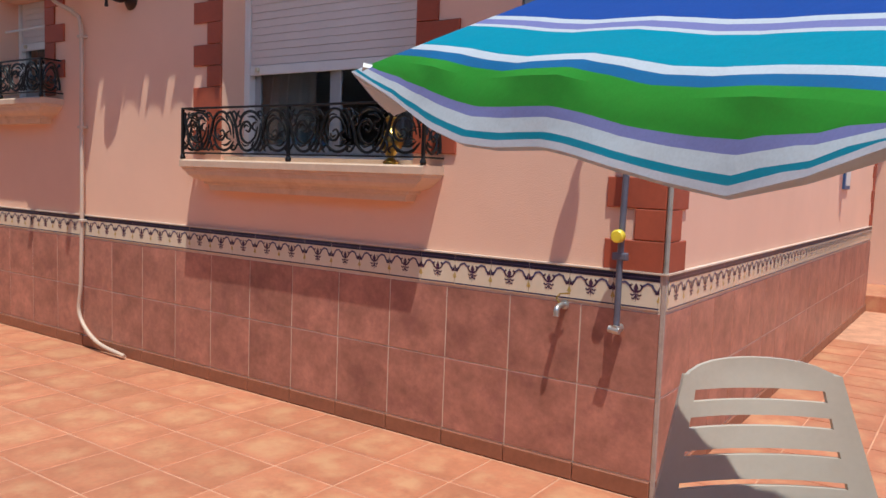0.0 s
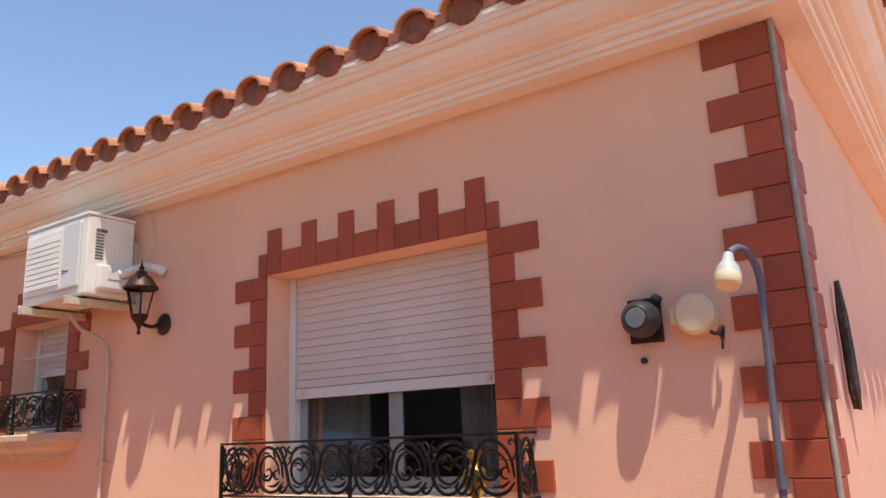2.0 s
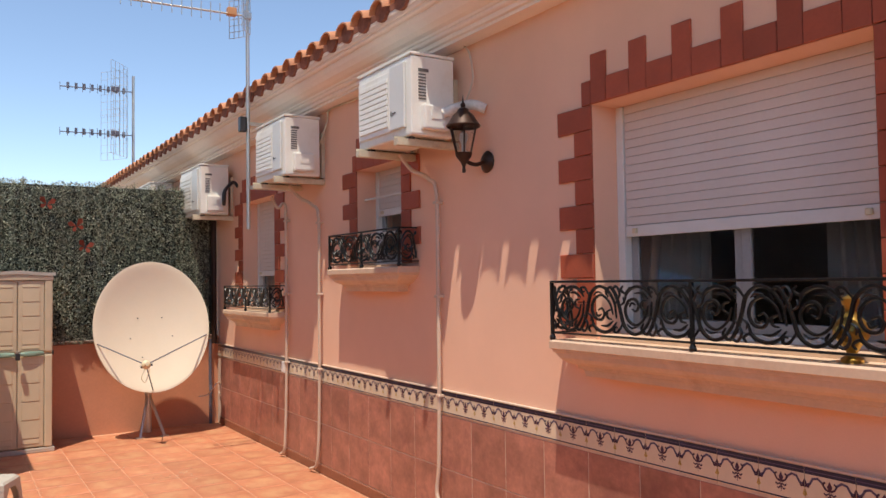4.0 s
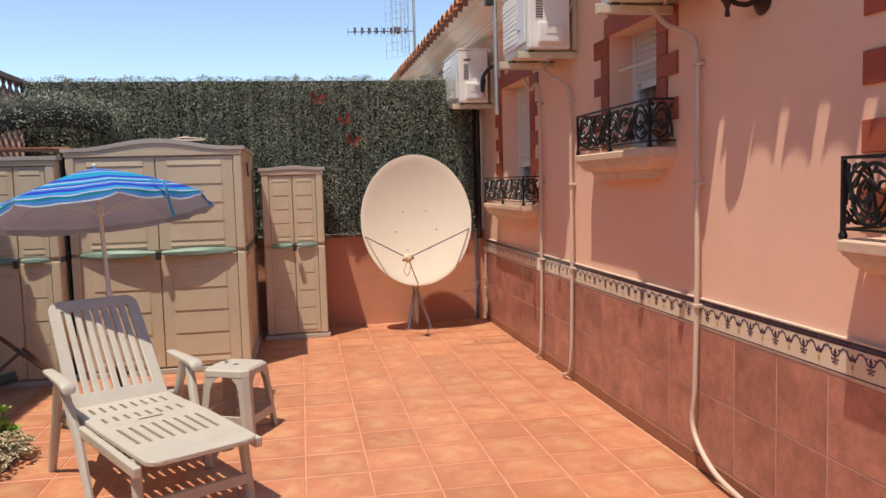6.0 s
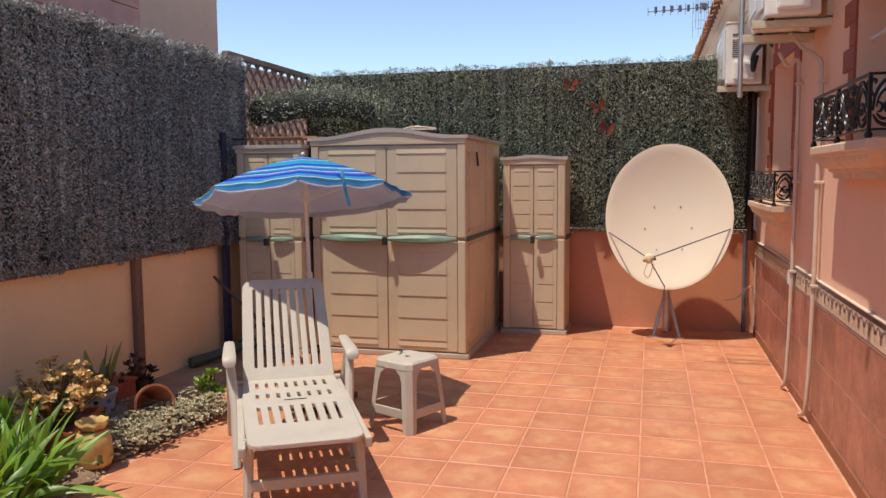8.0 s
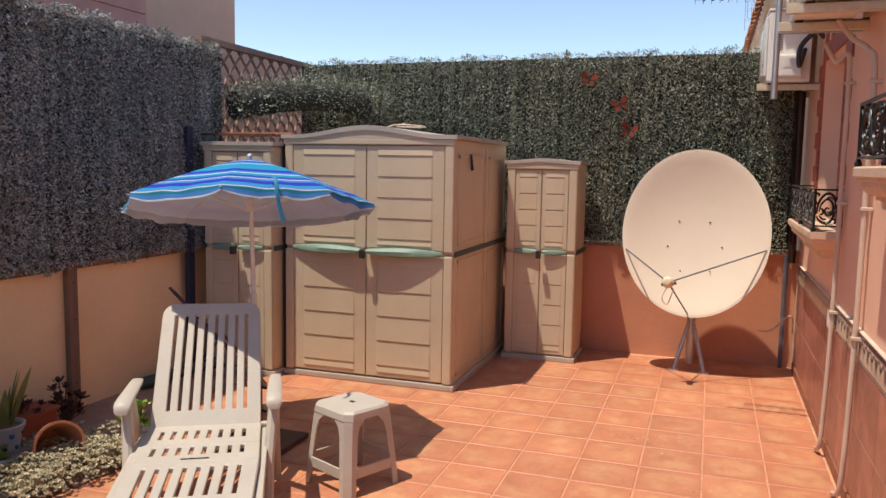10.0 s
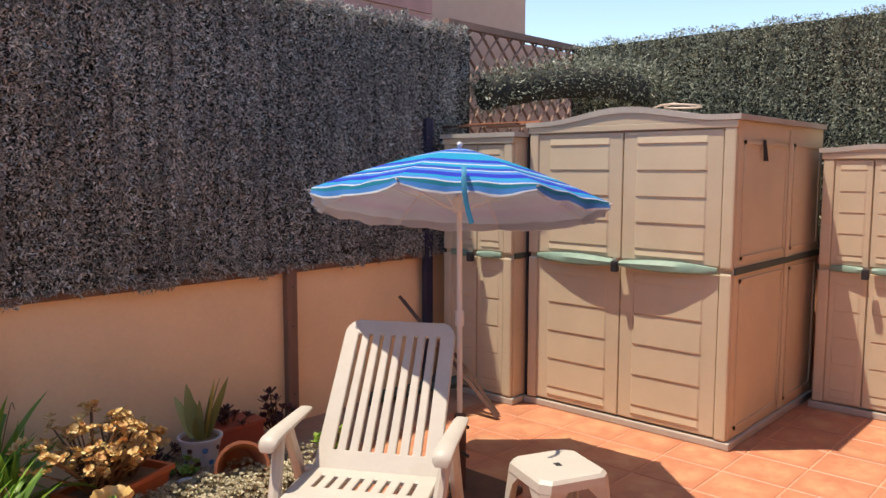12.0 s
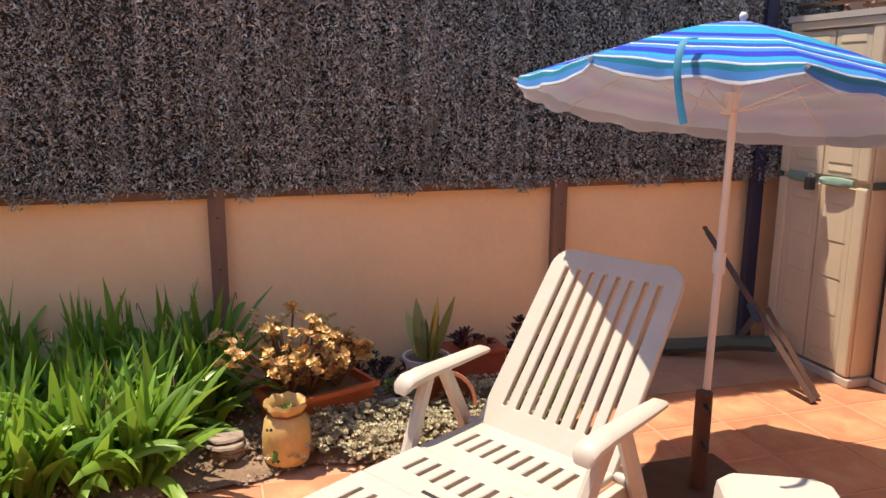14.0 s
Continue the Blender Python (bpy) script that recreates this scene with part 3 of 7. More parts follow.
# ---- air conditioners ----
def ac_unit(name, y0, y1, z0, z1, x1, label, bracket=True):
    a = base(name, (0, y0, z0), label, "air conditioner", "outdoor air conditioners")
    L, H = y1 - y0, z1 - z0
    xf = -x1
    xb = xf + 0.30
    part("casing", boxbm(xf, xb, 0, L, 0, H, bev=0.012), M_AC, a)
    part("top_cover", boxbm(xf - 0.006, xb + 0.004, -0.004, L + 0.004, H + 0.001, H + 0.02, bev=0.006), M_AC, a)
    bm = boxbm(xf - 0.016, xf - 0.001, L * 0.34, L - 0.03, 0.05, H - 0.05, bev=0.006)
    g = part("fan_grille", bm, M_AC, a)
    for i in range(9):
        z = 0.10 + (H - 0.20) * i / 8
        part("louvre", boxbm(xf - 0.024, xf - 0.017, L * 0.37, L - 0.06, z - 0.018, z + 0.012, bev=0.004), M_AC, g)
    part("front_panel", boxbm(xf - 0.02, xf - 0.001, L * 0.08, L * 0.335, 0.05, H - 0.03, bev=0.008), mat_panel, a)
    part("badge", boxbm(xf - 0.023, xf - 0.0205, L * 0.29, L * 0.31, 0.14, 0.165), M_ACDARK, a)
    part("badge_bar", boxbm(xf - 0.023, xf - 0.0205, L * 0.22, L * 0.28, 0.15, 0.156), M_ACDARK, a)
    part("valve_cover", boxbm(xf + 0.06, xb - 0.06, -0.05, -0.001, 0.03, H * 0.38, bev=0.014), M_AC, a)
    part("rating_label", boxbm(xf + 0.11, xb - 0.08, -0.0535, -0.051, H * 0.2, H * 0.32), M_WHITE, a)
    # dark strips laid on the casing stand in for shade in its slots
    for i in range(9):
        part("side_vent", boxbm(xf + 0.05, xf + 0.10, -0.004, -0.001, H * 0.45 + i * 0.018, H * 0.45 + i * 0.018 + 0.008), M_ACDARK, a)
    # flat dark plate painted as the shade of the hand grip
    part("handle_recess", boxbm(xf + 0.05, xf + 0.12, -0.003, -0.001, H * 0.80, H * 0.84), M_ACDARK, a)
    if bracket:
        for y in (0.06, L - 0.12):
            bm = bmesh.new()
            box(bm, xf - 0.06, 0.0, y, y + 0.045, -0.055, -0.015)
            box(bm, xf - 0.06, 0.0, y + 0.04, y + 0.045, -0.015, -0.0)
            part("bracket_arm", bm, M_BRACKET, a)
            part("wall_plate", boxbm(-0.03, 0.0, y + 0.0, y + 0.045, 0.0, H * 0.8), M_BRACKET, a)
            part("rubber_foot", boxbm(xf + 0.02, xf + 0.06, y + 0.005, y + 0.04, -0.016, -0.001), M_DARK, a)
    return a


mat_panel = mat("ac_front_panel", (0.66, 0.66, 0.64), 0.4, var=0.03, bumps=0.03)
ac_unit("air_conditioner", 3.70, 4.38, 2.43, 2.90, 0.37, "white outdoor air conditioner on brackets above the small window")
ac_unit("air_conditioner", 5.70, 6.38, 2.44, 2.91, 0.37, "white outdoor air conditioner on brackets beside the antenna mast")
ac_unit("air_conditioner", 8.15, 8.98, 2.32, 2.84, 0.37, "white outdoor air conditioner with coiled pipes near the hedge")
ac_unit("air_conditioner", 10.6, 11.4, 2.45, 2.92, 0.37, "white outdoor air conditioner on the neighbouring house wall")


def pipe(name, pts, r, material, label, cat="pipe", group="", seg=10):
    ob = link(name, tubebm(pts, r, seg), material, smooth=True)
    return tagged(ob, label, cat, group)


def drain(y, ytop, ztop, zbend, yfoot, ztrim=0.0):
    p = base("drain_pipe", (0, y, 0), "pale condensate pipe clipped down the pink wall", "pipe", "condensate pipes")
    bm = tubebm(smooth_path([(-0.16, ytop - y, ztop), (-0.10, (ytop - y) * 0.8, ztop - 0.10), (-0.05, (ytop - y) * 0.3, zbend + 0.10), (-0.035, 0, zbend - 0.02), (-0.035, 0, 1.5),
                             (-0.035, 0.0, 1.0), (-0.04, 0.01, 0.45), (-0.045, 0.02, 0.22), (-0.05, (yfoot - y) * 0.35, 0.07), (-0.06, yfoot - y, 0.022)], 8), 0.0135, 10)
    part("tube", bm, M_PIPE, p, smooth=True)
    for z in (0.86, 1.48, zbend - 0.06):
        part("clip", boxbm(-0.054, 0.0, -0.02, 0.02, z - 0.009, z + 0.009, bev=0.003), M_PIPE, p)
    return p


drain(3.97, 4.22, 2.40, 2.13, 3.45)
drain(5.82, 6.15, 2.41, 2.13, 5.98)
drain(6.56, 6.60, 2.36, 2.2, 6.66)


# refrigerant lines and cables
pipe("cable", smooth_path([(-0.02, 3.66, 2.99), (-0.02, 3.60, 2.92), (-0.03, 3.56, 2.75), (-0.06, 3.62, 2.60)]), 0.006, M_PIPE, "pale cable looping from the wall to the air conditioner", "cable", "wall cables")
pipe("cable", smooth_path([(-0.02, 4.5, 2.985), (-0.02, 5.1, 2.965), (-0.02, 5.6, 2.98), (-0.02, 5.66, 2.9), (-0.06, 5.74, 2.7)]), 0.007, M_BRACKET, "brown cable running under the cornice to the air conditioner", "cable", "wall cables")
pipe("cable", smooth_path([(-0.12, 8.12, 2.55), (-0.16, 8.02, 2.42), (-0.16, 8.0, 2.55), (-0.06, 8.03, 2.66), (-0.0, 8.05, 2.62)]), 0.018, M_DARK, "black insulated pipe curving into the wall beside the air conditioner", "cable", "wall cables")
wrap = pipe("pipe_wrap", smooth_path([(-0.18, 3.655, 2.56), (-0.12, 3.60, 2.59), (-0.06, 3.52, 2.60), (-0.005, 3.47, 2.57)]), [0.03] * 19, mat("wrapped_foil", (0.75, 0.7, 0.65), 0.25, var=0.2, scale=14, bumps=0.6, dist=0.01), "pale taped pipe bundle entering the pink wall", "pipe wrap")


# ---- wall lanterns ----
def lantern(loc, rz=0.0):
    a = base("wall_lantern", loc, "dark bronze wall lantern with glass panes on a curled arm", "wall lantern", "wall lanterns", rz)
    part("wall_plate", lathebm([(0, 0), (0.06, 0), (0.065, 0.008), (0.05, 0.02), (0.03, 0.035), (0, 0.04)], 16, pose(0, 0, 0, 0, -90, 0)), M_BRONZE, a, smooth=True)
    part("arm", tubebm(smooth_path([(-0.03, 0, 0), (-0.08, 0, -0.02), (-0.13, 0, -0.015), (-0.16, 0, 0.0)]), 0.012, 8), M_BRONZE, a, smooth=True)
    part("base_cup", lathebm([(0, -0.075), (0.012, -0.07), (0.008, -0.04), (0.018, -0.015), (0.045, 0.02), (0.05, 0.04), (0, 0.04)], 16, pose(-0.17, 0, 0)), M_BRONZE, a, smooth=True)
    part("glass_shade", lathebm([(0.045, 0.04), (0.062, 0.12), (0.078, 0.19), (0.074, 0.19), (0.058, 0.12), (0.042, 0.045)], 6, pose(-0.17, 0, 0)), M_GLASS, a)
    for k in range(6):
        c, s = math.cos(k * math.pi / 3), math.sin(k * math.pi / 3)
        part("bar", tubebm([(-0.17 + c * 0.046, s * 0.046, 0.04), (-0.17 + c * 0.066, s * 0.066, 0.12), (-0.17 + c * 0.083, s * 0.083, 0.195)], 0.005, 5), M_BRONZE, a)
    part("cap", lathebm([(0.095, 0.185), (0.1, 0.195), (0.085, 0.215), (0.06, 0.255), (0.035, 0.275), (0.03, 0.29), (0.012, 0.30), (0.016, 0.315), (0.006, 0.33), (0, 0.375)], 12, pose(-0.17, 0, 0)), M_BRONZE, a, smooth=True)
    part("lamp_holder", lathebm([(0, 0.04), (0.012, 0.04), (0.012, 0.09), (0.024, 0.12), (0.02, 0.15), (0, 0.165)], 10, pose(-0.17, 0, 0)), M_WHITE, a, smooth=True)
    return a


lantern((0, 3.46, 2.26))
lantern((3.9, 0, 1.92), 90)

# ---- things on the wall near the corner ----
m = base("wall_spotlight", (0, 0.56, 1.95), "round dark glass wall spotlight on a brown backing plate", "wall lamp")
part("backing_plate", boxbm(-0.02, 0, -0.058, 0.066, -0.082, 0.082, bev=0.004), M_BRONZE, m)
part("housing", lathebm([(0, 0.021), (0.056, 0.021), (0.066, 0.04), (0.070, 0.07), (0.064, 0.10), (0.043, 0.125), (0.039, 0.12), (0, 0.118)], 28, pose(0, 0, 0, 0, -90, 0)), M_DARK, m, smooth=True)
part("lens", lathebm([(0, 0.131), (0.036, 0.129), (0.039, 0.121), (0, 0.12)], 24, pose(0, 0, 0, 0, -90, 0)), mat("grey_lens", (0.16, 0.18, 0.2), 0.15, coat=0.5), m, smooth=True)
part("screw_knob", lathebm([(0, 0.0), (0.014, 0.0), (0.014, 0.04), (0, 0.045)], 10, pose(-0.02, -0.056, 0.074, 0, -90, 0)), M_DARK, m)
m = base("junction_box", (0, 0.37, 1.95), "round cream plastic junction cap with loose wires on the wall", "junction box")
part("cap", lathebm([(0, 0.0), (0.072, 0.0), (0.075, 0.02), (0.072, 0.06), (0.06, 0.072), (0, 0.076)], 30, pose(0, 0, 0, 0, -90, 0)), M_CREAM, m, smooth=True)
part("side_lug", boxbm(-0.05, -0.002, 0.06, 0.09, -0.03, 0.03, bev=0.006), M_CREAM, m)
part("wire", tubebm(smooth_path([(-0.05, -0.05, -0.07), (-0.07, -0.075, -0.08), (-0.05, -0.09, -0.055), (-0.045, -0.085, -0.10)]), 0.007, 6), M_BRONZE, m, "dark wire end")
part("wire", tubebm(smooth_path([(-0.03, -0.07, -0.075), (-0.05, -0.085, -0.10), (-0.04, -0.08, -0.13)]), 0.005, 6), M_BRONZE, m)
b = link("wall_bolt", lathebm([(0, 0), (0.012, 0), (0.012, 0.015), (0, 0.02)], 8, pose(0, 0, 0, 0, -90, 0)), M_DARK)
b.location = (0, 0.585, 1.805)
tagged(b, "small dark bolt end in the pink wall", "bolt")

s = base("outdoor_shower", (0, 0.14, 0.7), "grey pipe outdoor shower with a cream head beside the wall corner", "outdoor shower")
part("riser", tubebm(smooth_path([(-0.06, 0.02, -0.02), (-0.06, 0.02, 0.3), (-0.06, 0.01, 0.8), (-0.06, 0.0, 1.16), (-0.065, -0.005, 1.34), (-0.10, 0.01, 1.42), (-0.16, 0.03, 1.435), (-0.20, 0.05, 1.415)]), 0.0125, 10), M_GREYPIPE, s, smooth=True)
hm = pose(-0.22, 0.06, 1.43, 0, 200, 0)
part("shower_head", lathebm([(0, 0.0), (0.016, 0.0), (0.02, 0.03), (0.035, 0.055), (0.04, 0.075), (0.042, 0.085)], 18, pose(-0.205, 0.052, 1.41, 0, 205, 0)), mat("pale_blue_plastic", (0.46, 0.50, 0.52), 0.4), s, smooth=True)
part("spray_plate", lathebm([(0.042, 0.085), (0.043, 0.115), (0.036, 0.125), (0, 0.12)], 18, pose(-0.205, 0.052, 1.41, 0, 205, 0)), M_CREAM, s, smooth=True)
part("joint", tubebm([(-0.06, 0.01, 0.66), (-0.06, 0.01, 0.70)], 0.018, 10), M_GREYPIPE, s)
part("valve", boxbm(-0.075, -0.045, -0.01, 0.05, 0.24, 0.27, bev=0.006), M_GREYPIPE, s)
part("yellow_handle", lathebm([(0, 0), (0.02, 0), (0.026, 0.012), (0.026, 0.035), (0.02, 0.042), (0, 0.042)], 16, pose(-0.07, 0.02, 0.335, 0, -90, 0)), M_YELLOW, s, smooth=True)
part("elbow", tubebm([(-0.02, 0.02, -0.03), (-0.075, 0.02, -0.03), (-0.085, 0.02, -0.03)], 0.017, 10), M_METAL, s)
part("outlet", tubebm([(-0.075, 0.045, -0.03), (-0.075, 0.0, -0.035)], 0.014, 10), M_METAL, s)
t = base("wall_tap", (0, 0.41, 0.73), "small chrome garden tap with a thin lever on the tiled dado", "tap")
part("spout", tubebm(smooth_path([(0, 0, 0), (-0.05, 0, 0.0), (-0.08, 0, -0.01), (-0.085, 0, -0.04)]), 0.012, 10), M_METAL, t, smooth=True)
part("collar", lathebm([(0, 0), (0.02, 0), (0.02, 0.01), (0, 0.012)], 12, pose(-0.003, 0, 0, 0, -90, 0)), M_METAL, t)
part("lever", tubebm([(-0.05, -0.04, 0.055), (-0.055, 0.0, 0.05), (-0.05, 0.02, 0.03), (-0.05, 0.0, 0.005)], 0.004, 6), M_BRASS, t)

# dark ornament and plaque on the gable
bm = tubebm([(0.475, -0.025, 2.08), (0.47, -0.028, 1.95), (0.48, -0.03, 1.81), (0.465, -0.03, 1.67), (0.475, -0.03, 1.60)], [0.013, 0.021, 0.023, 0.025, 0.017], 7, flat=0.9)
for v in bm.verts:
    v.co += Vector((random.uniform(-1, 1), random.uniform(-0.3, 0.3), random.uniform(-1, 1))) * 0.006
M_BARK = mat("dark_varnished_bark", (0.035, 0.02, 0.012), 0.35, var=0.5, scale=20, bumps=0.8, dist=0.01, stain=(0.25, 0.13, 0.03))
tagged(link("wooden_carving", bm, M_BARK), "dark varnished driftwood piece hung on the gable wall", "wall ornament")
pl = base("ceramic_plaque", (4.3, 0, 1.46), "blue glazed ceramic plaque on the gable wall", "plaque")
part("backing", boxbm(-0.14, 0.14, -0.02, 0, -0.2, 0.2, bev=0.004), M_BLUE, pl)
part("border", boxbm(-0.11, 0.11, -0.024, -0.021, -0.17, 0.17), M_WHITE, pl)

# porch door grille
g = base("grille_door", (7.46, -0.9, 0.17), "black iron grille door in the porch wall", "door")
# near-black panel put in as the shade behind the door's bars
part("dark_panel", boxbm(0.0, 0.03, -0.45, 0.45, 0, 2.1), M_NIGHT, g)
for k in range(10):
    part("bar", tubebm([(-0.03, -0.42 + k * 0.093, 0.02), (-0.03, -0.42 + k * 0.093, 2.05)], 0.007, 6), M_IRON, g)
for z in (0.02, 0.7, 0.78, 1.4, 2.05):
    part("cross_bar", boxbm(-0.04, -0.02, -0.45, 0.45, z - 0.012, z + 0.012), M_IRON, g)

# meter box for the irrigation on the dado
bx = link("pipe_junction_cap", boxbm(-0.05, -0.012, 6.58, 6.66, 0.76, 0.86, bev=0.006), M_WHITE)
tagged(bx, "small white junction box on the dado under the far window", "junction box")


# ---- antennas ----
def yagi(parent, y, z, length, n, span, material, x0=0.0, sign=-1, name="boom", upright=False):
    bm = bmesh.new()
    tube(bm, [(x0, y, z), (x0 + sign * length, y + 0.02, z - 0.02)], 0.009, 6)
    for k in range(n):
        f = (k + 1) / n
        x = x0 + sign * length * f
        e = span / 2 * (1 - 0.35 * f)
        if upright:
            box(bm, x - 0.004, x + 0.004, y - 0.004, y + 0.004, z - 0.02 * f - e, z - 0.02 * f + e)
        else:
            box(bm, x - 0.004, x + 0.004, y - e, y + e, z - 0.02 * f - 0.004, z - 0.02 * f + 0.004)
    return part(name, bm, material, parent)


def reflector(parent, x, y, z, w, h, material, upright=False):
    bm = bmesh.new()
    for e in (-1, 1):
        m4 = pose(x, y, z, 90 if upright else 0, 0, 0) @ pose(-0.22 * h, 0, e * h * 0.5, 0, -e * 38, 0)
        for k in range(7):
            yy = -w / 2 + w * k / 6
            box(bm, -0.002, 0.002, yy - 0.002, yy + 0.002, -h / 2, h / 2, m=m4)
        for k in range(5):
            zz = -h / 2 + h * k / 4
            box(bm, -0.003, 0.003, -w / 2, w / 2, zz - 0.002, zz + 0.002, m=m4)
    return part("reflector", bm, material, parent)


M_ORANGE = mat("faded_orange_plastic", (0.6, 0.28, 0.12), 0.5)
a = base("tv_antenna", (-0.42, 6.45, 2.1), "tall galvanised antenna mast with two aerials on the house wall", "antenna")
part("mast", tubebm([(0, 0, -0.05), (0, 0, 1.35), (0, 0, 2.42)], 0.017, 10), M_METAL, a, smooth=True)
part("mast_bracket", boxbm(0.0, 0.42, -0.015, 0.015, 0.30, 0.33), M_METAL, a)
part("mast_bracket", boxbm(0.0, 0.42, -0.015, 0.015, 0.86, 0.89), M_METAL, a)
part("amplifier_box", boxbm(-0.08, -0.02, -0.03, 0.03, 0.80, 0.93, bev=0.006), M_DARK, a)
for z, up in ((1.83, True), (2.33, False)):
    yagi(a, 0, z, 1.05, 13, 0.17, M_METAL, upright=up)
    reflector(a, 0.0, 0, z, 0.34, 0.20, M_METAL, up)
    part("dipole_box", boxbm(-0.18, -0.10, -0.03, 0.03, z - 0.02, z + 0.05, bev=0.008), M_ORANGE, a)
    part("clamp", boxbm(-0.03, 0.03, -0.03, 0.03, z - 0.03, z + 0.03, bev=0.005), M_METAL, a)
a = base("tv_antenna", (0.07, 14.0, 3.2), "distant grey antenna mast with two dark aerials above the roof", "antenna")
part("mast", tubebm([(0, 0, 0.1), (0, 0, 2.0)], 0.025, 10), M_METAL, a, smooth=True)
for z in (0.96, 1.72):
    yagi(a, 0, z, 1.15, 10, 0.20, M_GREYPIPE, upright=True)
    for k in range(1, 9):
        part("director", tubebm([(-0.125 * k - 0.03, 0, z - 0.05), (-0.125 * k - 0.03, 0, z + 0.05)], 0.022, 6), M_GREYPIPE, a)
    reflector(a, -0.15, 0, z, 0.8, 0.55, M_METAL, True)
    part("dipole_box", boxbm(-0.36, -0.24, -0.04, 0.04, z - 0.03, z + 0.06, bev=0.008), M_GREYPIPE, a)


# ---- garden posts and rails ----
def post(name, y, x=WX + 0.003, z1=1.0, w=0.075, mtl=None, label="weathered brown wooden post against the garden wall"):
    o = link(name, boxbm(x, x + 0.045, y - w / 2, y + w / 2, 0.0, z1, bev=0.004), mtl or M_POST)
    return tagged(o, label, "post", "garden wall posts")


for y in (-2.0, 0.1, 2.15, 3.94, 5.64):
    p = post("wall_post", y)
    for z in (0.2, 0.62, 0.86):
        part("screw", lathebm([(0, 0.0), (0.006, 0.0), (0.006, 0.003), (0, 0.004)], 8, pose(WX + 0.047, y + 0.004, z, 0, 90, 0)), M_DARK, p)
post("corner_post", 6.80, x=WX + 0.05, z1=1.92, w=0.07, mtl=M_NAVY, label="navy painted post in front of the garden wall beside the sheds")
r = tagged(link("wall_rail", boxbm(WX + 0.003, WX + 0.03, -4.9, 6.74, 0.945, 0.983, bev=0.004), M_POST), "weathered wooden rail along the top of the garden wall", "rail")
r = tagged(link("wall_rail_far", boxbm(WX + 0.05, -0.02, FAR - 0.02, FAR - 0.003, 0.965, 0.995), M_POST), "wooden batten along the foot of the far hedge", "rail")


# ---- sheds ----
def panel_door(parent, x0, x1, z0, z1, y, ribs, name="door"):
    """A door leaf that faces -y, with raised horizontal panels."""
    d = part(name, boxbm(x0, x1, y - 0.022, y, z0, z1, bev=0.006), M_SHED, parent)
    mx0, mx1 = x0 + (x1 - x0) * 0.14, x1 - (x1 - x0) * 0.14
    lip = y - (0.0285 if x1 - x0 > 0.35 else 0.0262)
    cuts = [0.03, 0.09] + [0.09 + 0.81 * (k + 1) / (ribs - 1) for k in range(ribs - 1)] + [0.97]
    for lo, hi in zip(cuts, cuts[1:]):
        a, hz = z0 + (z1 - z0) * lo, (z1 - z0) * (hi - lo)
        bm = bmesh.new()
        v = [(mx0, y - 0.0225, a + 0.004), (mx1, y - 0.0225, a + 0.004), (mx1, y - 0.0225, a + hz - 0.006), (mx0, y - 0.0225, a + hz - 0.006),
             (mx0 + 0.012, lip, a + 0.009), (mx1 - 0.012, lip, a + 0.009), (mx1 - 0.012, y - 0.0235, a + hz - 0.007), (mx0 + 0.012, y - 0.0235, a + hz - 0.007)]
        V = [bm.verts.new(p) for p in v]
        for f in ((4, 5, 6, 7), (0, 1, 5, 4), (1, 2, 6, 5), (2, 3, 7, 6), (3, 0, 4, 7), (3, 2, 1, 0)):
            bm.faces.new([V[i] for i in f])
        bmesh.ops.recalc_face_normals(bm, faces=bm.faces)
        part("panel", bm, M_SHED, d)
    return d


def swag(parent, x0, x1, y, z, name="bar_handle"):
    """The long green latch bar, bowed outwards."""
    bm = bmesh.new()
    n = 14
    rings = []
    for i in range(n + 1):
        f = i / n
        x = x0 + (x1 - x0) * f
        o = 0.008 + 0.105 * abs(x1 - x0) * math.sin(math.pi * 0.56 * f)
        hgt = 0.018 + 0.03 * abs(x1 - x0) * math.sin(math.pi * f)
        rings.append([bm.verts.new((x, y - 0.02 - a * o, z + b * hgt)) for a, b in ((0, 1), (0.7, 0.9), (1, 0.3), (0.95, -0.6), (0.5, -1), (0, -1))])
    for a, b in zip(rings, rings[1:]):
        for k in range(6):
            bm.faces.new((a[k], a[(k + 1) % 6], b[(k + 1) % 6], b[k]))
    bm.faces.new(rings[0])
    bm.faces.new(rings[-1][::-1])
    bmesh.ops.recalc_face_normals(bm, faces=bm.faces)
    return part(name, bm, M_GREEN, parent, "faded green latch bar", smooth=True)


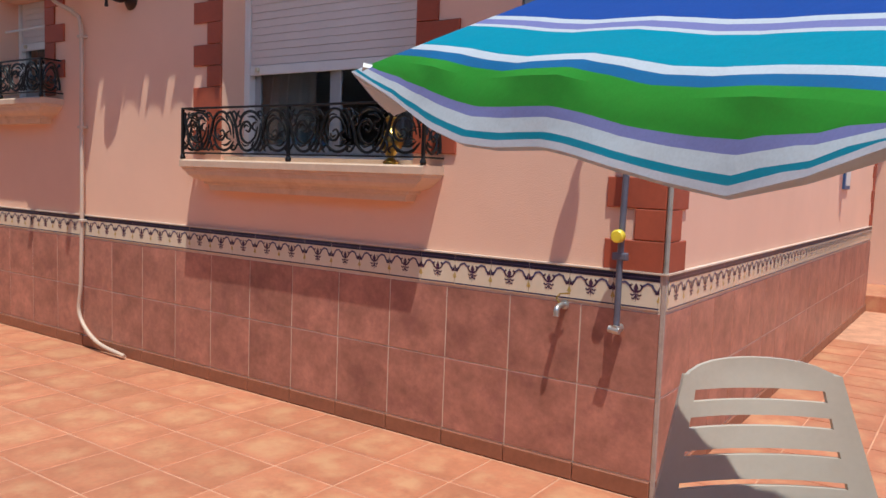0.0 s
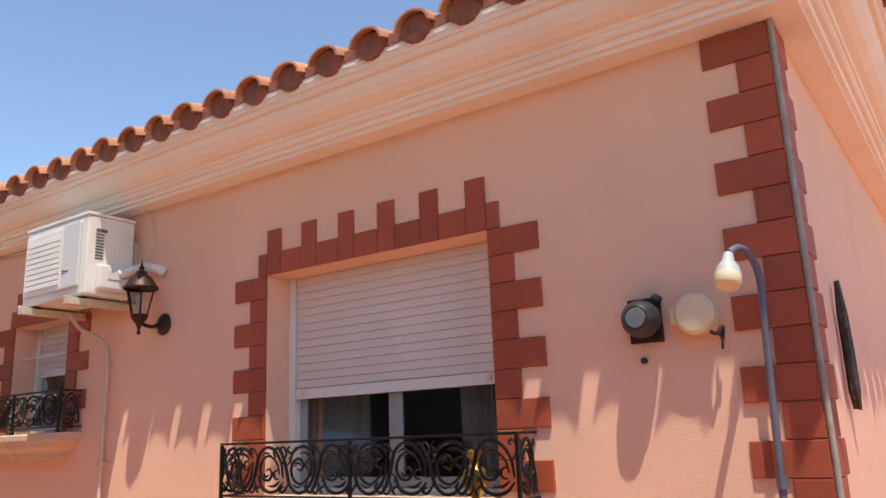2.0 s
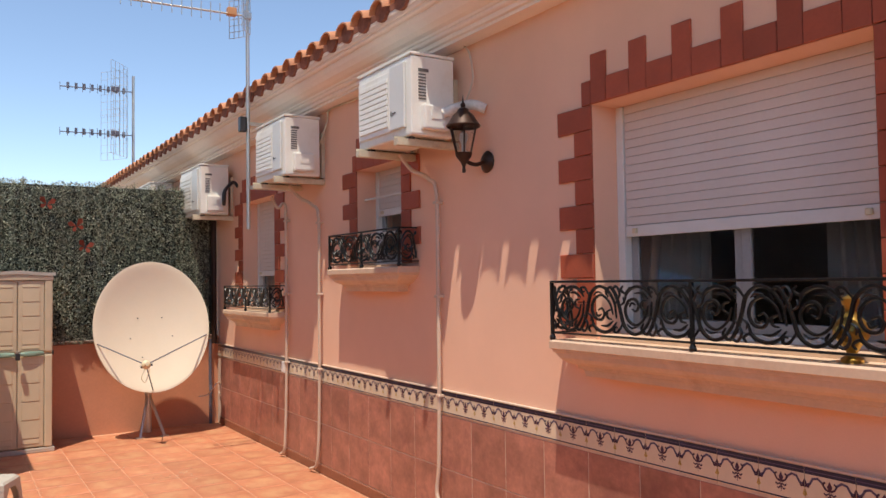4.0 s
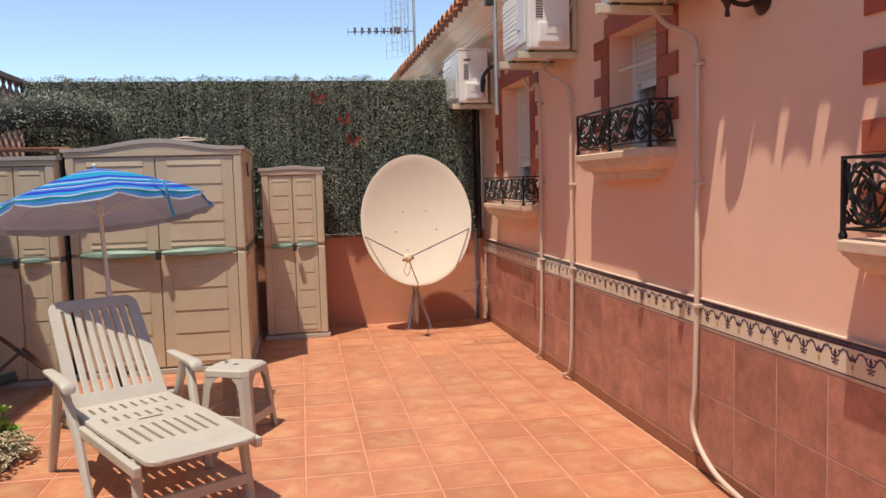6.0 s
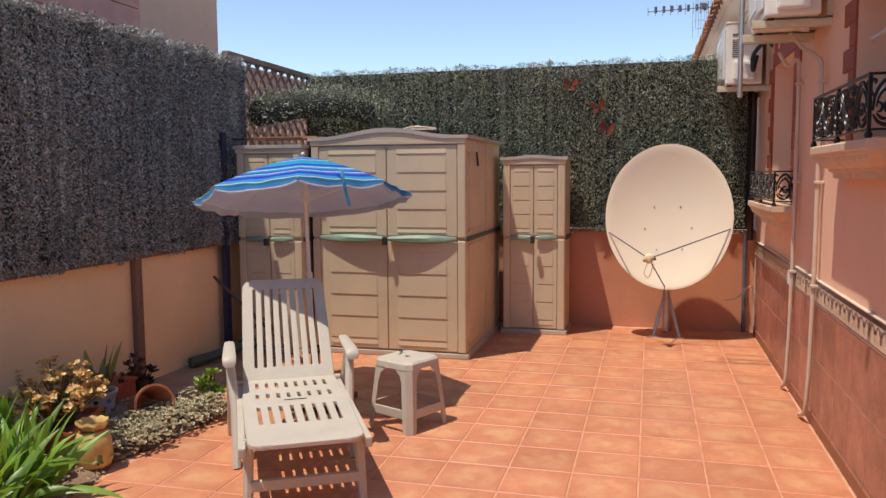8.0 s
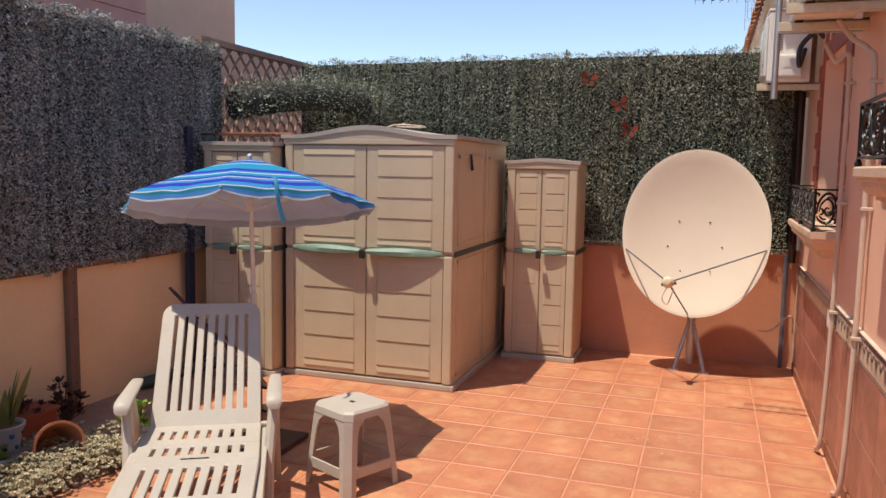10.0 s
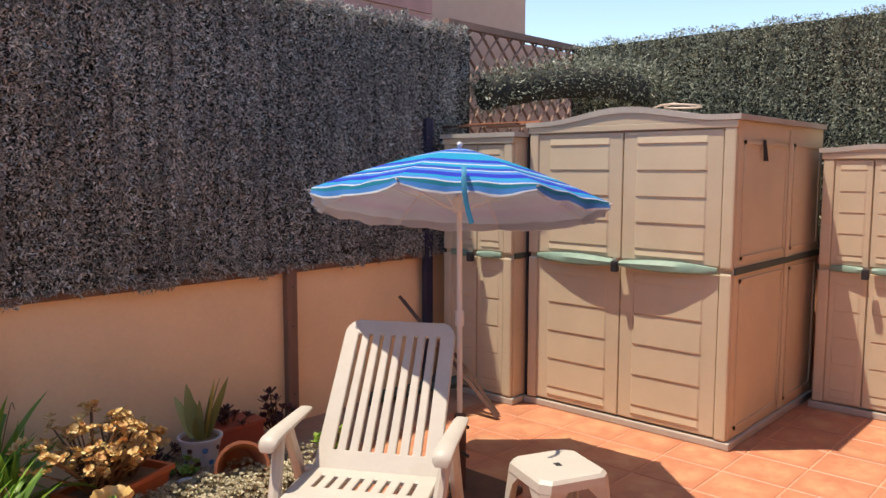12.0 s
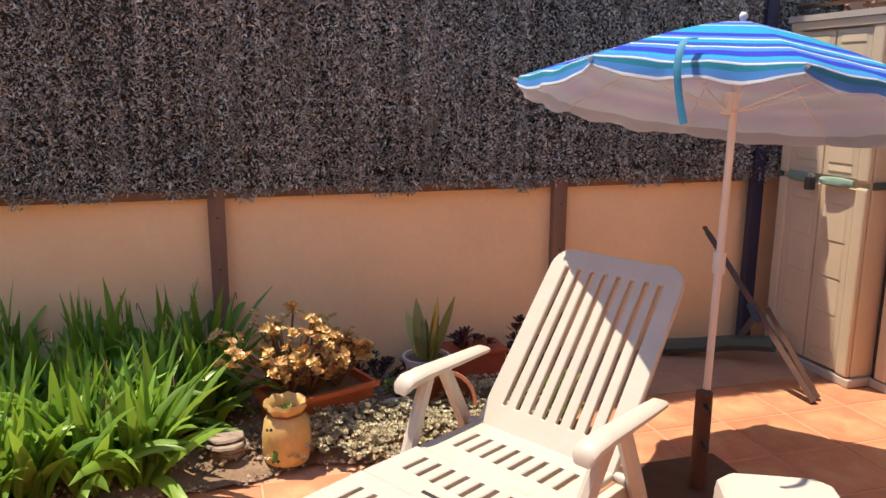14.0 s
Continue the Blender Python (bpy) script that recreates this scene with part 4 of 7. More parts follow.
def arched_roof(parent, x0, x1, y0, y1, z, rise, over=0.022, th=0.03, mtl=None):
    bm = bmesh.new()
    n = 14
    T = []
    for yy in (y0 - over, y1 + over):
        top, bot = [], []
        for i in range(n + 1):
            f = i / n
            x = x0 - over + (x1 - x0 + 2 * over) * f
            c = 0.5 - 0.5 * math.cos(2 * math.pi * min(1, max(0, (f - 0.08) / 0.84)))
            top.append(bm.verts.new((x, yy, z + th + rise * c)))
            bot.append(bm.verts.new((x, yy, z + rise * c * 0.9)))
        T.append((top, bot))
    (t0, b0), (t1, b1) = T
    for i in range(n):
        bm.faces.new((t0[i], t0[i + 1], t1[i + 1], t1[i]))
        bm.faces.new((b0[i], b1[i], b1[i + 1], b0[i + 1]))
        bm.faces.new((t0[i], b0[i], b0[i + 1], t0[i + 1]))
        bm.faces.new((t1[i], t1[i + 1], b1[i + 1], b1[i]))
    bm.faces.new((t0[0], t1[0], b1[0], b0[0]))
    bm.faces.new((t0[-1], b0[-1], b1[-1], t1[-1]))
    bmesh.ops.recalc_face_normals(bm, faces=bm.faces)
    return part("roof", bm, mtl or M_SHEDROOF, parent, "grey-brown arched lid", smooth=False)


def shed(name, x0, x1, y0, y1, h, ribs, rise, leaves, label, mid=1.0, side=True, rz=0):
    s = base(name, ((x0 + x1) / 2, y0, 0), label, "garden shed", "garden sheds", rz)
    w, dp = (x1 - x0) / 2, y1 - y0
    part("plinth", boxbm(-w - 0.02, w + 0.02, -0.03, dp, 0, 0.045, bev=0.008), M_SHEDROOF, s, "dark grey base frame")
    body = bmesh.new()
    box(body, -w, w, 0.0, dp, 0.046, h - 0.02, bev=0.012)
    part("body", body, M_SHED, s)
    if leaves == 2:
        fr = 0.075
        for nm, z0, z1 in (("lower", 0.06, mid - 0.022), ("upper", mid + 0.022, h - 0.07)):
            panel_door(s, -w + fr, -0.004, z0, z1, 0.0, ribs, "door")
            panel_door(s, 0.004, w - fr, z0, z1, 0.0, ribs, "door")
            for e in (-1, 1):
                part("corner_column", boxbm(e * (w - fr / 2) - fr / 2 + 0.004, e * (w - fr / 2) + fr / 2 - 0.002, -0.03, -0.001, z0 - 0.01, z1 + 0.01, bev=0.012), M_SHED, s)
        swag(s, -w + 0.08, -0.025, -0.012, mid)
        swag(s, w - 0.08, 0.025, -0.012, mid)
        lk = part("padlock", boxbm(-0.02, 0.02, -0.11, -0.07, mid - 0.05, mid + 0.015, bev=0.006), M_DARK, s)
        part("shackle", tubebm([(-0.012, -0.09, mid + 0.01), (-0.012, -0.09, mid + 0.03), (0.012, -0.09, mid + 0.03), (0.012, -0.09, mid + 0.01)], 0.004, 6), M_METAL, lk)
    if side:
        for e in ((1,) if dp > 0.6 else (1, -1)):
            xs = e * w
            part("side_strip", boxbm(min(xs, xs + e * 0.012), max(xs, xs + e * 0.012), 0.0, dp, mid - 0.018, mid + 0.018), M_DGREEN, s)
            if dp > 0.8:
                for a, b in ((0.07, dp * 0.52), (dp * 0.60, dp - 0.06)):
                    for z0, z1 in ((0.10, mid - 0.05), (mid + 0.06, h - 0.13)):
                        bm = bmesh.new()
                        for q in ((a, a + 0.02, z0, z1), (b - 0.02, b, z0, z1), (a, b, z0, z0 + 0.02), (a, b, z1 - 0.02, z1)):
                            box(bm, xs, xs + e * 0.008, *q)
                        part("side_moulding", bm, M_SHED, s)
                part("corner_column", boxbm(xs, xs + e * 0.01, dp * 0.54, dp * 0.58, 0.06, h - 0.05, bev=0.003), M_SHED, s)
    part("head_band", boxbm(-w - 0.004, w + 0.004, -0.034, -0.001, h - 0.062, h - 0.022, bev=0.005), M_SHED, s)
    if rise > 0.01:
        bm = bmesh.new()
        n = 14
        low, high = [], []
        for i in range(n + 1):
            f = i / n
            c = 0.5 - 0.5 * math.cos(2 * math.pi * min(1, max(0, (f - 0.08) / 0.84)))
            x = -w + 2 * w * f
            low.append([bm.verts.new((x, yy, h - 0.021)) for yy in (-0.033, 0.0)])
            high.append([bm.verts.new((x, yy, h - 0.020 + rise * c * 0.89)) for yy in (-0.033, 0.0)])
        for i in range(n):
            bm.faces.new((low[i][0], low[i + 1][0], high[i + 1][0], high[i][0]))
            bm.faces.new((low[i][1], high[i][1], high[i + 1][1], low[i + 1][1]))
            bm.faces.new((high[i][0], high[i + 1][0], high[i + 1][1], high[i][1]))
            bm.faces.new((low[i][0], low[i][1], low[i + 1][1], low[i + 1][0]))
        bmesh.ops.recalc_face_normals(bm, faces=bm.faces)
        part("gable_panel", bm, M_SHED, s)
    arched_roof(s, -w, w, -0.02, dp - 0.04, h - 0.02, rise)
    return s


big = shed("garden_shed", -3.828, -2.457, 7.03, 8.48, 1.86, 5, 0.07, 2, "large taupe plastic garden shed with ribbed doors and arched lid", mid=1.01)
part("side_handle", tubebm([(0.70, 0.33, 1.74), (0.71, 0.32, 1.62), (0.71, 0.36, 1.62), (0.70, 0.34, 1.74)], 0.007, 6), M_DARK, big, "small black side handle")
part("coiled_cable", tubebm(smooth_path([(0.05, 0.2, 1.93), (0.2, 0.1, 1.95), (0.38, 0.15, 1.94), (0.3, 0.3, 1.94), (0.12, 0.26, 1.945), (0.25, 0.12, 1.96)]), 0.006, 6), M_PIPE, big, "thin cable coiled on the lid")
shed("garden_cabinet", -2.37, -1.77, 8.22, 8.66, 1.70, 5, 0.02, 2, "tall narrow taupe plastic cabinet in front of the far hedge", mid=0.94)
lc = shed("garden_cabinet", -4.47, -3.866, 6.90, 7.35, 1.80, 5, 0.0, 2, "tall taupe plastic cabinet beside the navy corner post", mid=1.0)
for x, z, l, c in ((-4.2, 1.86, 0.9, M_WOOD), (-4.1, 1.875, 0.7, M_TERRA), (-4.0, 1.86, 0.8, M_WOOD)):
    o = link("loose_batten", boxbm(x - 0.35, x + 0.3, 6.95, 6.99, z, z + 0.014), c)
    o.rotation_euler = (0, 0, 0)
    o.location = (0, (x + 4.2) * 1.2, 0)
    tagged(o, "thin loose wooden batten lying on the cabinet lid", "batten", "loose battens")


# ---- satellite dish ----
def dish():
    R = 0.55
    d = base("satellite_dish", (-0.825, 8.02, -0.0), "large cream satellite dish on a metal tripod before the hedge", "satellite dish")
    aim = look((0, 0.36, 1.13), (-0.12, -3.0, 1.75))
    flip = aim @ pose(0, 0, 0, 180, 0, 0)
    bowl = bmesh.new()
    prof = [(0, 0.0)] + [(R * k / 10, -0.62 * (R * k / 10) ** 2 * 0.55) for k in range(1, 11)]
    prof = [(r, -z) for r, z in prof]
    zf = prof[-1][1]
    # local +z points out of the bowl
    M = aim @ pose(0, 0, 0, 180, 0, 0)
    out = aim @ Matrix.Scale(-1, 4, (0, 0, 1))
    S = Matrix.Diagonal((1.0, 1.19, 1, 1))
    lathe(bowl, prof + [(R + 0.012, zf + 0.002), (R + 0.016, zf - 0.014), (R, zf - 0.02)] + [(r, z - 0.018) for r, z in reversed(prof[1:-1])] + [(0, -0.018)], 64, out @ S)
    bmesh.ops.recalc_face_normals(bowl, faces=bowl.faces)
    part("reflector", bowl, M_DISH, d, smooth=True)
    rim = bmesh.new()
    lathe(rim, [(R + 0.004, zf - 0.002), (R + 0.022, zf + 0.002), (R + 0.022, zf - 0.03), (R + 0.004, zf - 0.025)], 64, out @ S)
    part("rim", rim, M_DISH, d, "rolled cream rim", smooth=True)
    focus = Vector((-0.17, -0.22, 0.80))
    ends = [out @ Vector((R * math.cos(a), R * 1.19 * math.sin(a), zf)) for a in (radians(190), radians(-14), radians(-88))]
    for e in ends:
        part("strut", tubebm([e, focus], 0.006, 6), M_GREYPIPE, d)
    part("feed_horn", lathebm([(0, 0), (0.035, 0.0), (0.045, 0.012), (0.04, 0.03), (0.022, 0.045), (0.022, 0.10), (0, 0.105)], 18, Matrix.Translation(focus) @ aim.to_3x3().to_4x4() @ pose(0, 0, 0, 180, 0, 0)), M_CREAM, d, smooth=True)
    part("feed_bracket", tubebm([focus + Vector((-0.05, 0, -0.02)), focus + Vector((0.06, 0, 0.0))], 0.012, 8), M_DARK, d)
    part("feed_cable", tubebm(smooth_path([focus + Vector((0, 0, -0.02)), focus + Vector((-0.04, 0, -0.12)), focus + Vector((0, 0.02, -0.17)), focus + Vector((0.04, 0.03, -0.05))]), 0.004, 6), M_CREAM, d)
    for u, v in ((-0.11, 0.10), (0.13, 0.10), (-0.21, -0.10), (0.21, -0.11), (-0.13, -0.30), (0.10, -0.31)):
        rr = math.hypot(u, v)
        p = out @ Vector((u, v, 0.62 * 0.55 * rr * rr + 0.003))
        part("bolt", lathebm([(0, 0), (0.007, 0), (0.006, 0.004), (0, 0.005)], 8, Matrix.Translation(p) @ pose(0, 0, 0, 90, 0, 0)), M_DARK, d)
    hub = Vector((0.0, 0.45, 1.05))
    part("mount_post", tubebm([(0, 0.50, 0.02), (0, 0.50, 0.6), hub], 0.035, 12), M_METAL, d, smooth=True)
    part("mount_plate", boxbm(-0.14, 0.14, 0.38, 0.42, 0.95, 1.22, bev=0.006), M_METAL, d)
    for x, y in ((-0.12, 0.30), (0.12, 0.28), (0.0, 0.66)):
        part("leg", tubebm([(x, y, 0.0), (0, 0.50, 0.44)], 0.016, 8), M_METAL, d)
        part("foot", boxbm(x - 0.04, x + 0.04, y - 0.03, y + 0.03, 0, 0.01), M_METAL, d)
    return d


dish()
tagged(link("water_pipe", tubebm(smooth_path([(-0.10, FAR - 0.04, 0.0), (-0.10, FAR - 0.04, 0.25), (-0.10, FAR - 0.05, 0.36), (-0.10, FAR - 0.03, 0.5), (-0.10, FAR - 0.03, 0.95)]), 0.018, 8), M_GREYPIPE, smooth=True), "grey water pipe in the far corner", "pipe")
tagged(link("loose_hose", tubebm(smooth_path([(-0.30, 8.5, 0.35), (-0.2, 8.5, 0.36), (-0.1, 8.55, 0.46), (-0.04, 8.6, 0.46), (-0.03, 8.62, 0.34), (-0.02, 8.7, 0.36)]), 0.007, 6), M_PIPE, smooth=True), "thin pale hose looping off the dado", "hose")
tagged(link("corner_downpipe", tubebm([(-0.06, FAR - 0.05, 0.9), (-0.06, FAR - 0.05, 2.3)], 0.03, 10), M_BRONZE, smooth=True), "dark brown downpipe at the end of the hedge", "pipe")


# ---- fabric parasols ----
def stripes(name, rows, under):
    """Woven stripes that run round the canopy: bands by distance from the tip."""
    m, nt, p = nodes_of(name)
    at = nt.nodes.new("ShaderNodeAttribute")
    at.attribute_name = "run"
    r = nt.nodes.new("ShaderNodeValToRGB")
    r.color_ramp.interpolation = "CONSTANT"
    els = r.color_ramp.elements
    while len(els) < len(rows):
        els.new(0.5)
    for e, (q, c) in zip(els, rows):
        e.position, e.color = q, (*c, 1)
    nt.links.new(at.outputs["Fac"], r.inputs[0])
    weave = tex(nt, 500, 2, 0.5)
    c = mix(nt, 0.35, r.outputs[0], ramp(nt, weave, [(0.3, (0.7, 0.7, 0.7)), (0.7, (1, 1, 1))]), "MULTIPLY")
    nt.links.new(c, p.inputs["Base Color"])
    p.inputs["Roughness"].default_value = 0.9
    p.inputs["Specular IOR Level"].default_value = 0.15
    tr = nt.nodes.new("ShaderNodeBsdfTranslucent")
    pale = mix(nt, 0.35, r.outputs[0], (0.9, 0.88, 0.86))
    nt.links.new(pale, tr.inputs[0])
    ms = nt.nodes.new("ShaderNodeMixShader")
    ms.inputs[0].default_value = under
    nt.links.new(p.outputs[0], ms.inputs[1])
    nt.links.new(tr.outputs[0], ms.inputs[2])
    nt.links.new(ms.outputs[0], nt.nodes["Material Output"].inputs[0])
    bump(nt, p, tex(nt, 9, 4, 0.6), 0.25, 0.02)
    return m


DB, LB, WH, CY, MB, GR, PU, TE = (0.02, 0.045, 0.50), (0.05, 0.24, 0.62), (0.58, 0.66, 0.74), (0.0, 0.33, 0.58), (0.02, 0.09, 0.46), (0.05, 0.30, 0.03), (0.24, 0.25, 0.52), (0.0, 0.22, 0.33)
BL2 = (0.01, 0.13, 0.32)
seq = [(0.0, MB), (0.10, LB), (0.16, WH), (0.18, MB), (0.25, LB), (0.30, WH), (0.32, CY), (0.50, MB), (0.43, WH), (0.45, LB), (0.50, DB), (0.56, LB), (0.60, WH), (0.62, CY), (0.67, MB), (0.72, WH),
       (0.735, LB), (0.78, DB), (0.845, CY), (0.88, LB), (0.915, WH), (0.93, TE), (0.955, LB), (0.985, WH)]
M_CANOPY = stripes("blue_striped_canvas", seq, 0.25)
M_LINING = leafy("pale_canopy_lining", (0.72, 0.78, 0.88), (0.72, 0.78, 0.88), 0.9, glow=0.4)
CY, DB, MB, GR, PU, WH = (0.0, 0.27, 0.40), (0.01, 0.04, 0.34), (0.01, 0.07, 0.34), (0.03, 0.26, 0.025), (0.20, 0.21, 0.46), (0.55, 0.60, 0.66)
seq2 = [(0.0, WH), (0.10, CY), (0.20, WH), (0.22, PU), (0.26, WH), (0.28, GR), (0.36, WH), (0.38, CY), (0.46, WH), (0.475, PU), (0.50, WH), (0.515, MB), (0.60, CY), (0.606, MB), (0.70, CY), (0.706, MB), (0.77, WH), (0.782, PU), (0.80, WH), (0.808, CY), (0.868, WH), (0.885, BL2), (0.905, GR), (0.955, PU), (0.968, WH), (0.984, TE), (0.990, (0.5, 0.5, 0.56))]
M_CANOPY2 = stripes("blue_green_striped_canvas", seq2, 0.15)


def canopy(bm, R, drop, flap, ribs, sag=0.006, rows=14, sub=12, seed=1):
    """A ribbed cone of cloth with a short hanging flap; the layer run holds 0 at the tip to 1 at the hem."""
    rnd = random.Random(seed)
    lay = bm.verts.layers.float.new("run")
    n = ribs * sub
    ph = [rnd.uniform(0, 6.28) for _ in range(6)]
    rings = []
    total = R + flap
    notch = 0.25 if R < 0.7 else 0.6
    for i in range(rows + 1):
        f = i / rows
        ring = []
        for k in range(n):
            a = 2 * math.pi * k / n
            u = (k % sub) / sub
            mid = math.sin(math.pi * u)
            chord = math.cos(math.pi / ribs) / math.cos(math.pi / ribs * (2 * u - 1))
            r = R * f * (1 + (chord - 1) * (0.5 + 0.6 * f))
            z = -drop * (f ** 1.25) - sag * mid * f * (0.6 + 0.4 * f)
            z += 0.001 * math.sin(7 * a + ph[0] + 4 * f) * f + 0.005 * f ** 6 * math.sin(19 * a + ph[3]) * mid
            v = bm.verts.new((r * math.cos(a), r * math.sin(a), z)) if i else None
            ring.append(v)
        if i == 0:
            tip = bm.verts.new((0, 0, 0))
            ring = [tip] * n
        else:
            for v in ring:
                v[lay] = f * R / total
        rings.append(ring)
    for j in range(1, 4):
        g = j / 3
        ring = []
        for k in range(n):
            a = 2 * math.pi * k / n
            u = (k % sub) / sub
            mid = math.sin(math.pi * u)
            top = rings[rows][k].co
            out = 1 + g * (0.03 if R < 0.7 else 0.012) + 0.01 * g * math.sin(23 * a + ph[1]) + 0.006 * g * math.sin(41 * a + ph[2])
            v = bm.verts.new((top.x * out, top.y * out, top.z - flap * g * (notch + (1 - notch) * min(1, min(u, 1 - u) * 7)) * (0.9 + 0.1 * math.sin(17 * a))))
            v[lay] = (R + flap * g) / total
            ring.append(v)
        rings.append(ring)
    for i in range(len(rings) - 1):
        for k in range(n):
            j = (k + 1) % n
            if i == 0:
                bm.faces.new((rings[0][0], rings[1][k], rings[1][j]))
            else:
                bm.faces.new((rings[i][k], rings[i + 1][k], rings[i + 1][j], rings[i][j]))


def parasol(name, foot, joint_z, hub, tilt_to, tilt, R, drop, flap, ribs, mtl, label, spin, seed, ftilt=0.0):
    """foot: base of the pole; hub: the canopy's tip."""
    p = base(name, foot, label, "parasol")
    f = Vector(foot)
    h = Vector(hub) - f
    ax = Vector((-tilt_to[1], tilt_to[0], 0)).normalized()
    rot = Matrix.Rotation(radians(tilt), 4, ax)
    C = Matrix.Translation(h) @ rot @ pose(0, 0, 0, 0, 0, spin)
    down = rot @ Vector((0, 0, -1))
    joint = Vector((h.x * joint_z / h.z, h.y * joint_z / h.z, joint_z))
    bm = bmesh.new()
    canopy(bm, R, drop, flap, ribs, seed=seed)
    cl = part("canopy", bm, mtl, p, smooth=True)
    bm = bmesh.new()
    canopy(bm, R * 0.99, drop, flap * 0.9, ribs, seed=seed, rows=8)
    ln = part("lining", bm, M_LINING, p, "pale underside of the canopy", smooth=True)
    cl.matrix_local = C
    ln.matrix_local = C @ Matrix.Translation((0, 0, -0.008))
    part("pole", tubebm([(0, 0, 0), joint, h + down * 0.02], 0.0135, 12), M_WHITE, p, smooth=True)
    part("tilt_joint", tubebm([joint * 0.97, joint * 1.06], 0.022, 12), M_WHITE, p, smooth=True)
    part("finial", lathebm([(0, -0.02), (0.010, -0.02), (0.010, 0.008), (0.014, 0.013), (0.014, 0.024), (0.009, 0.031), (0, 0.033)], 14, C), M_WHITE, p, smooth=True)
    runner = h + down * (drop + 0.04)
    part("runner", tubebm([runner, runner - down * 0.07], 0.024, 12), M_WHITE, p, smooth=True)
    for k in range(ribs):
        a = 2 * math.pi * k / ribs
        pts = [C @ Vector((R * t * math.cos(a), R * t * math.sin(a), -drop * t ** 1.25 - 0.012)) for t in (0.02, 0.3, 0.6, 0.85, 1.0)]
        rb = part("rib", tubebm(pts, 0.003, 6), M_WHITE, p)
        end = C @ Vector(((R + 0.018) * math.cos(a), (R + 0.018) * math.sin(a), -drop * 1.02 - 0.004))
        part("rib_end", tubebm([pts[-1], end], 0.0055, 8), M_METAL, rb)
        part("strut", tubebm([runner, pts[2]], 0.0022, 6), M_WHITE, p)
    return p, C


um, UC = parasol("parasol", (-3.17, 5.56, 0.02), 0.82, (-3.28, 5.675, 1.67), (-0.5, 0.85), 11, 0.72, 0.27, 0.055, 8, M_CANOPY, "blue and white striped garden parasol beside the lounger", 22, 3)
a = radians(-69)
strap = bmesh.new()
sp = [UC @ Vector((r * math.cos(a + o), r * math.sin(a + o), z)) for r, o, z in ((0.60, 0, -0.20), (0.71, 0, -0.235), (0.74, 0, -0.30), (0.735, 0.02, -0.38), (0.73, 0.05, -0.45))]
tube(strap, smooth_path(sp), 0.010, 6, True, 0.25)
part("tie_strap", strap, mat("teal_strap", (0.02, 0.22, 0.38), 0.7), um, "hanging teal tie strap", smooth=True)
bs = base("umbrella_stand", (-3.17, 5.56, 0), "dark brown parasol base tube with two clamp screws", "parasol base")
part("socket", tubebm([(0, 0, 0.02), (0, 0, 0.40)], 0.03, 16), M_WOOD, bs, smooth=True)
part("base_plate", boxbm(-0.22, 0.22, -0.22, 0.22, 0, 0.035, bev=0.012), M_WOOD, bs)
for z in (0.22, 0.36):
    part("clamp_screw", tubebm([(0.02, -0.01, z), (0.075, -0.03, z)], 0.009, 8), M_DARK, bs)

parasol("parasol", (-1.80, -0.95, 0.0), 0.9, (-1.865, -0.995, 1.59), (-0.6, -0.8), 8.5, 0.67, 0.26, 0.055, 8, M_CANOPY2, "blue, green and white striped parasol near the white chair", 0.5, 5)
tagged(link("parasol_stand", lathebm([(0, 0), (0.24, 0), (0.25, 0.03), (0.2, 0.07), (0.06, 0.1), (0.04, 0.3), (0.0, 0.3)], 24, pose(-1.80, -0.95, 0)), M_CONCRETE, smooth=True), "round concrete parasol stand on the terracotta floor", "parasol stand")


# ---- lounger ----
def slab_with_slots(bm, w0, w1, L, t, slots, s0, s1, m, edge=0.05, crown=0.0):
    """A moulded board in the local xy plane (y along its length), with lengthwise slots between s0 and s1."""
    n = slots
    xs = [-1.0]
    inner = 1 - 2 * edge / w0
    for i in range(n):
        c = -inner + 2 * inner * (i + 0.5) / n
        xs += [c - inner / n * 0.34, c + inner / n * 0.34]
    xs += [1.0]
    ys = [0, s0, s1, L]

    def width(y):
        return (w0 + (w1 - w0) * y / L) / 2
    rows = []
    for z in (0, t):
        rows.append([[bm.verts.new((x * width(y), y, z)) for x in xs] for y in ys])
    for j in range(3):
        for i in range(len(xs) - 1):
            hole = j == 1 and i % 2 == 1
            if not hole:
                a = rows[1]
                bm.faces.new((a[j][i], a[j][i + 1], a[j + 1][i + 1], a[j + 1][i]))
                a = rows[0]
                bm.faces.new((a[j][i], a[j + 1][i], a[j + 1][i + 1], a[j][i + 1]))
            else:
                for q in ((j, i, j, i + 1), (j, i + 1, j + 1, i + 1), (j + 1, i + 1, j + 1, i), (j + 1, i, j, i)):
                    bm.faces.new((rows[1][q[0]][q[1]], rows[0][q[0]][q[1]], rows[0][q[2]][q[3]], rows[1][q[2]][q[3]]))
    k = len(xs) - 1
    for j in range(3):
        bm.faces.new((rows[0][j][0], rows[1][j][0], rows[1][j + 1][0], rows[0][j + 1][0]))
        bm.faces.new((rows[0][j][k], rows[0][j + 1][k], rows[1][j + 1][k], rows[1][j][k]))
    for i in range(k):
        bm.faces.new((rows[0][0][i], rows[0][0][i + 1], rows[1][0][i + 1], rows[1][0][i]))
        bm.faces.new((rows[0][3][i], rows[1][3][i], rows[1][3][i + 1], rows[0][3][i + 1]))
    bmesh.ops.recalc_face_normals(bm, faces=bm.faces)
    bmesh.ops.transform(bm, matrix=m, verts=bm.verts)


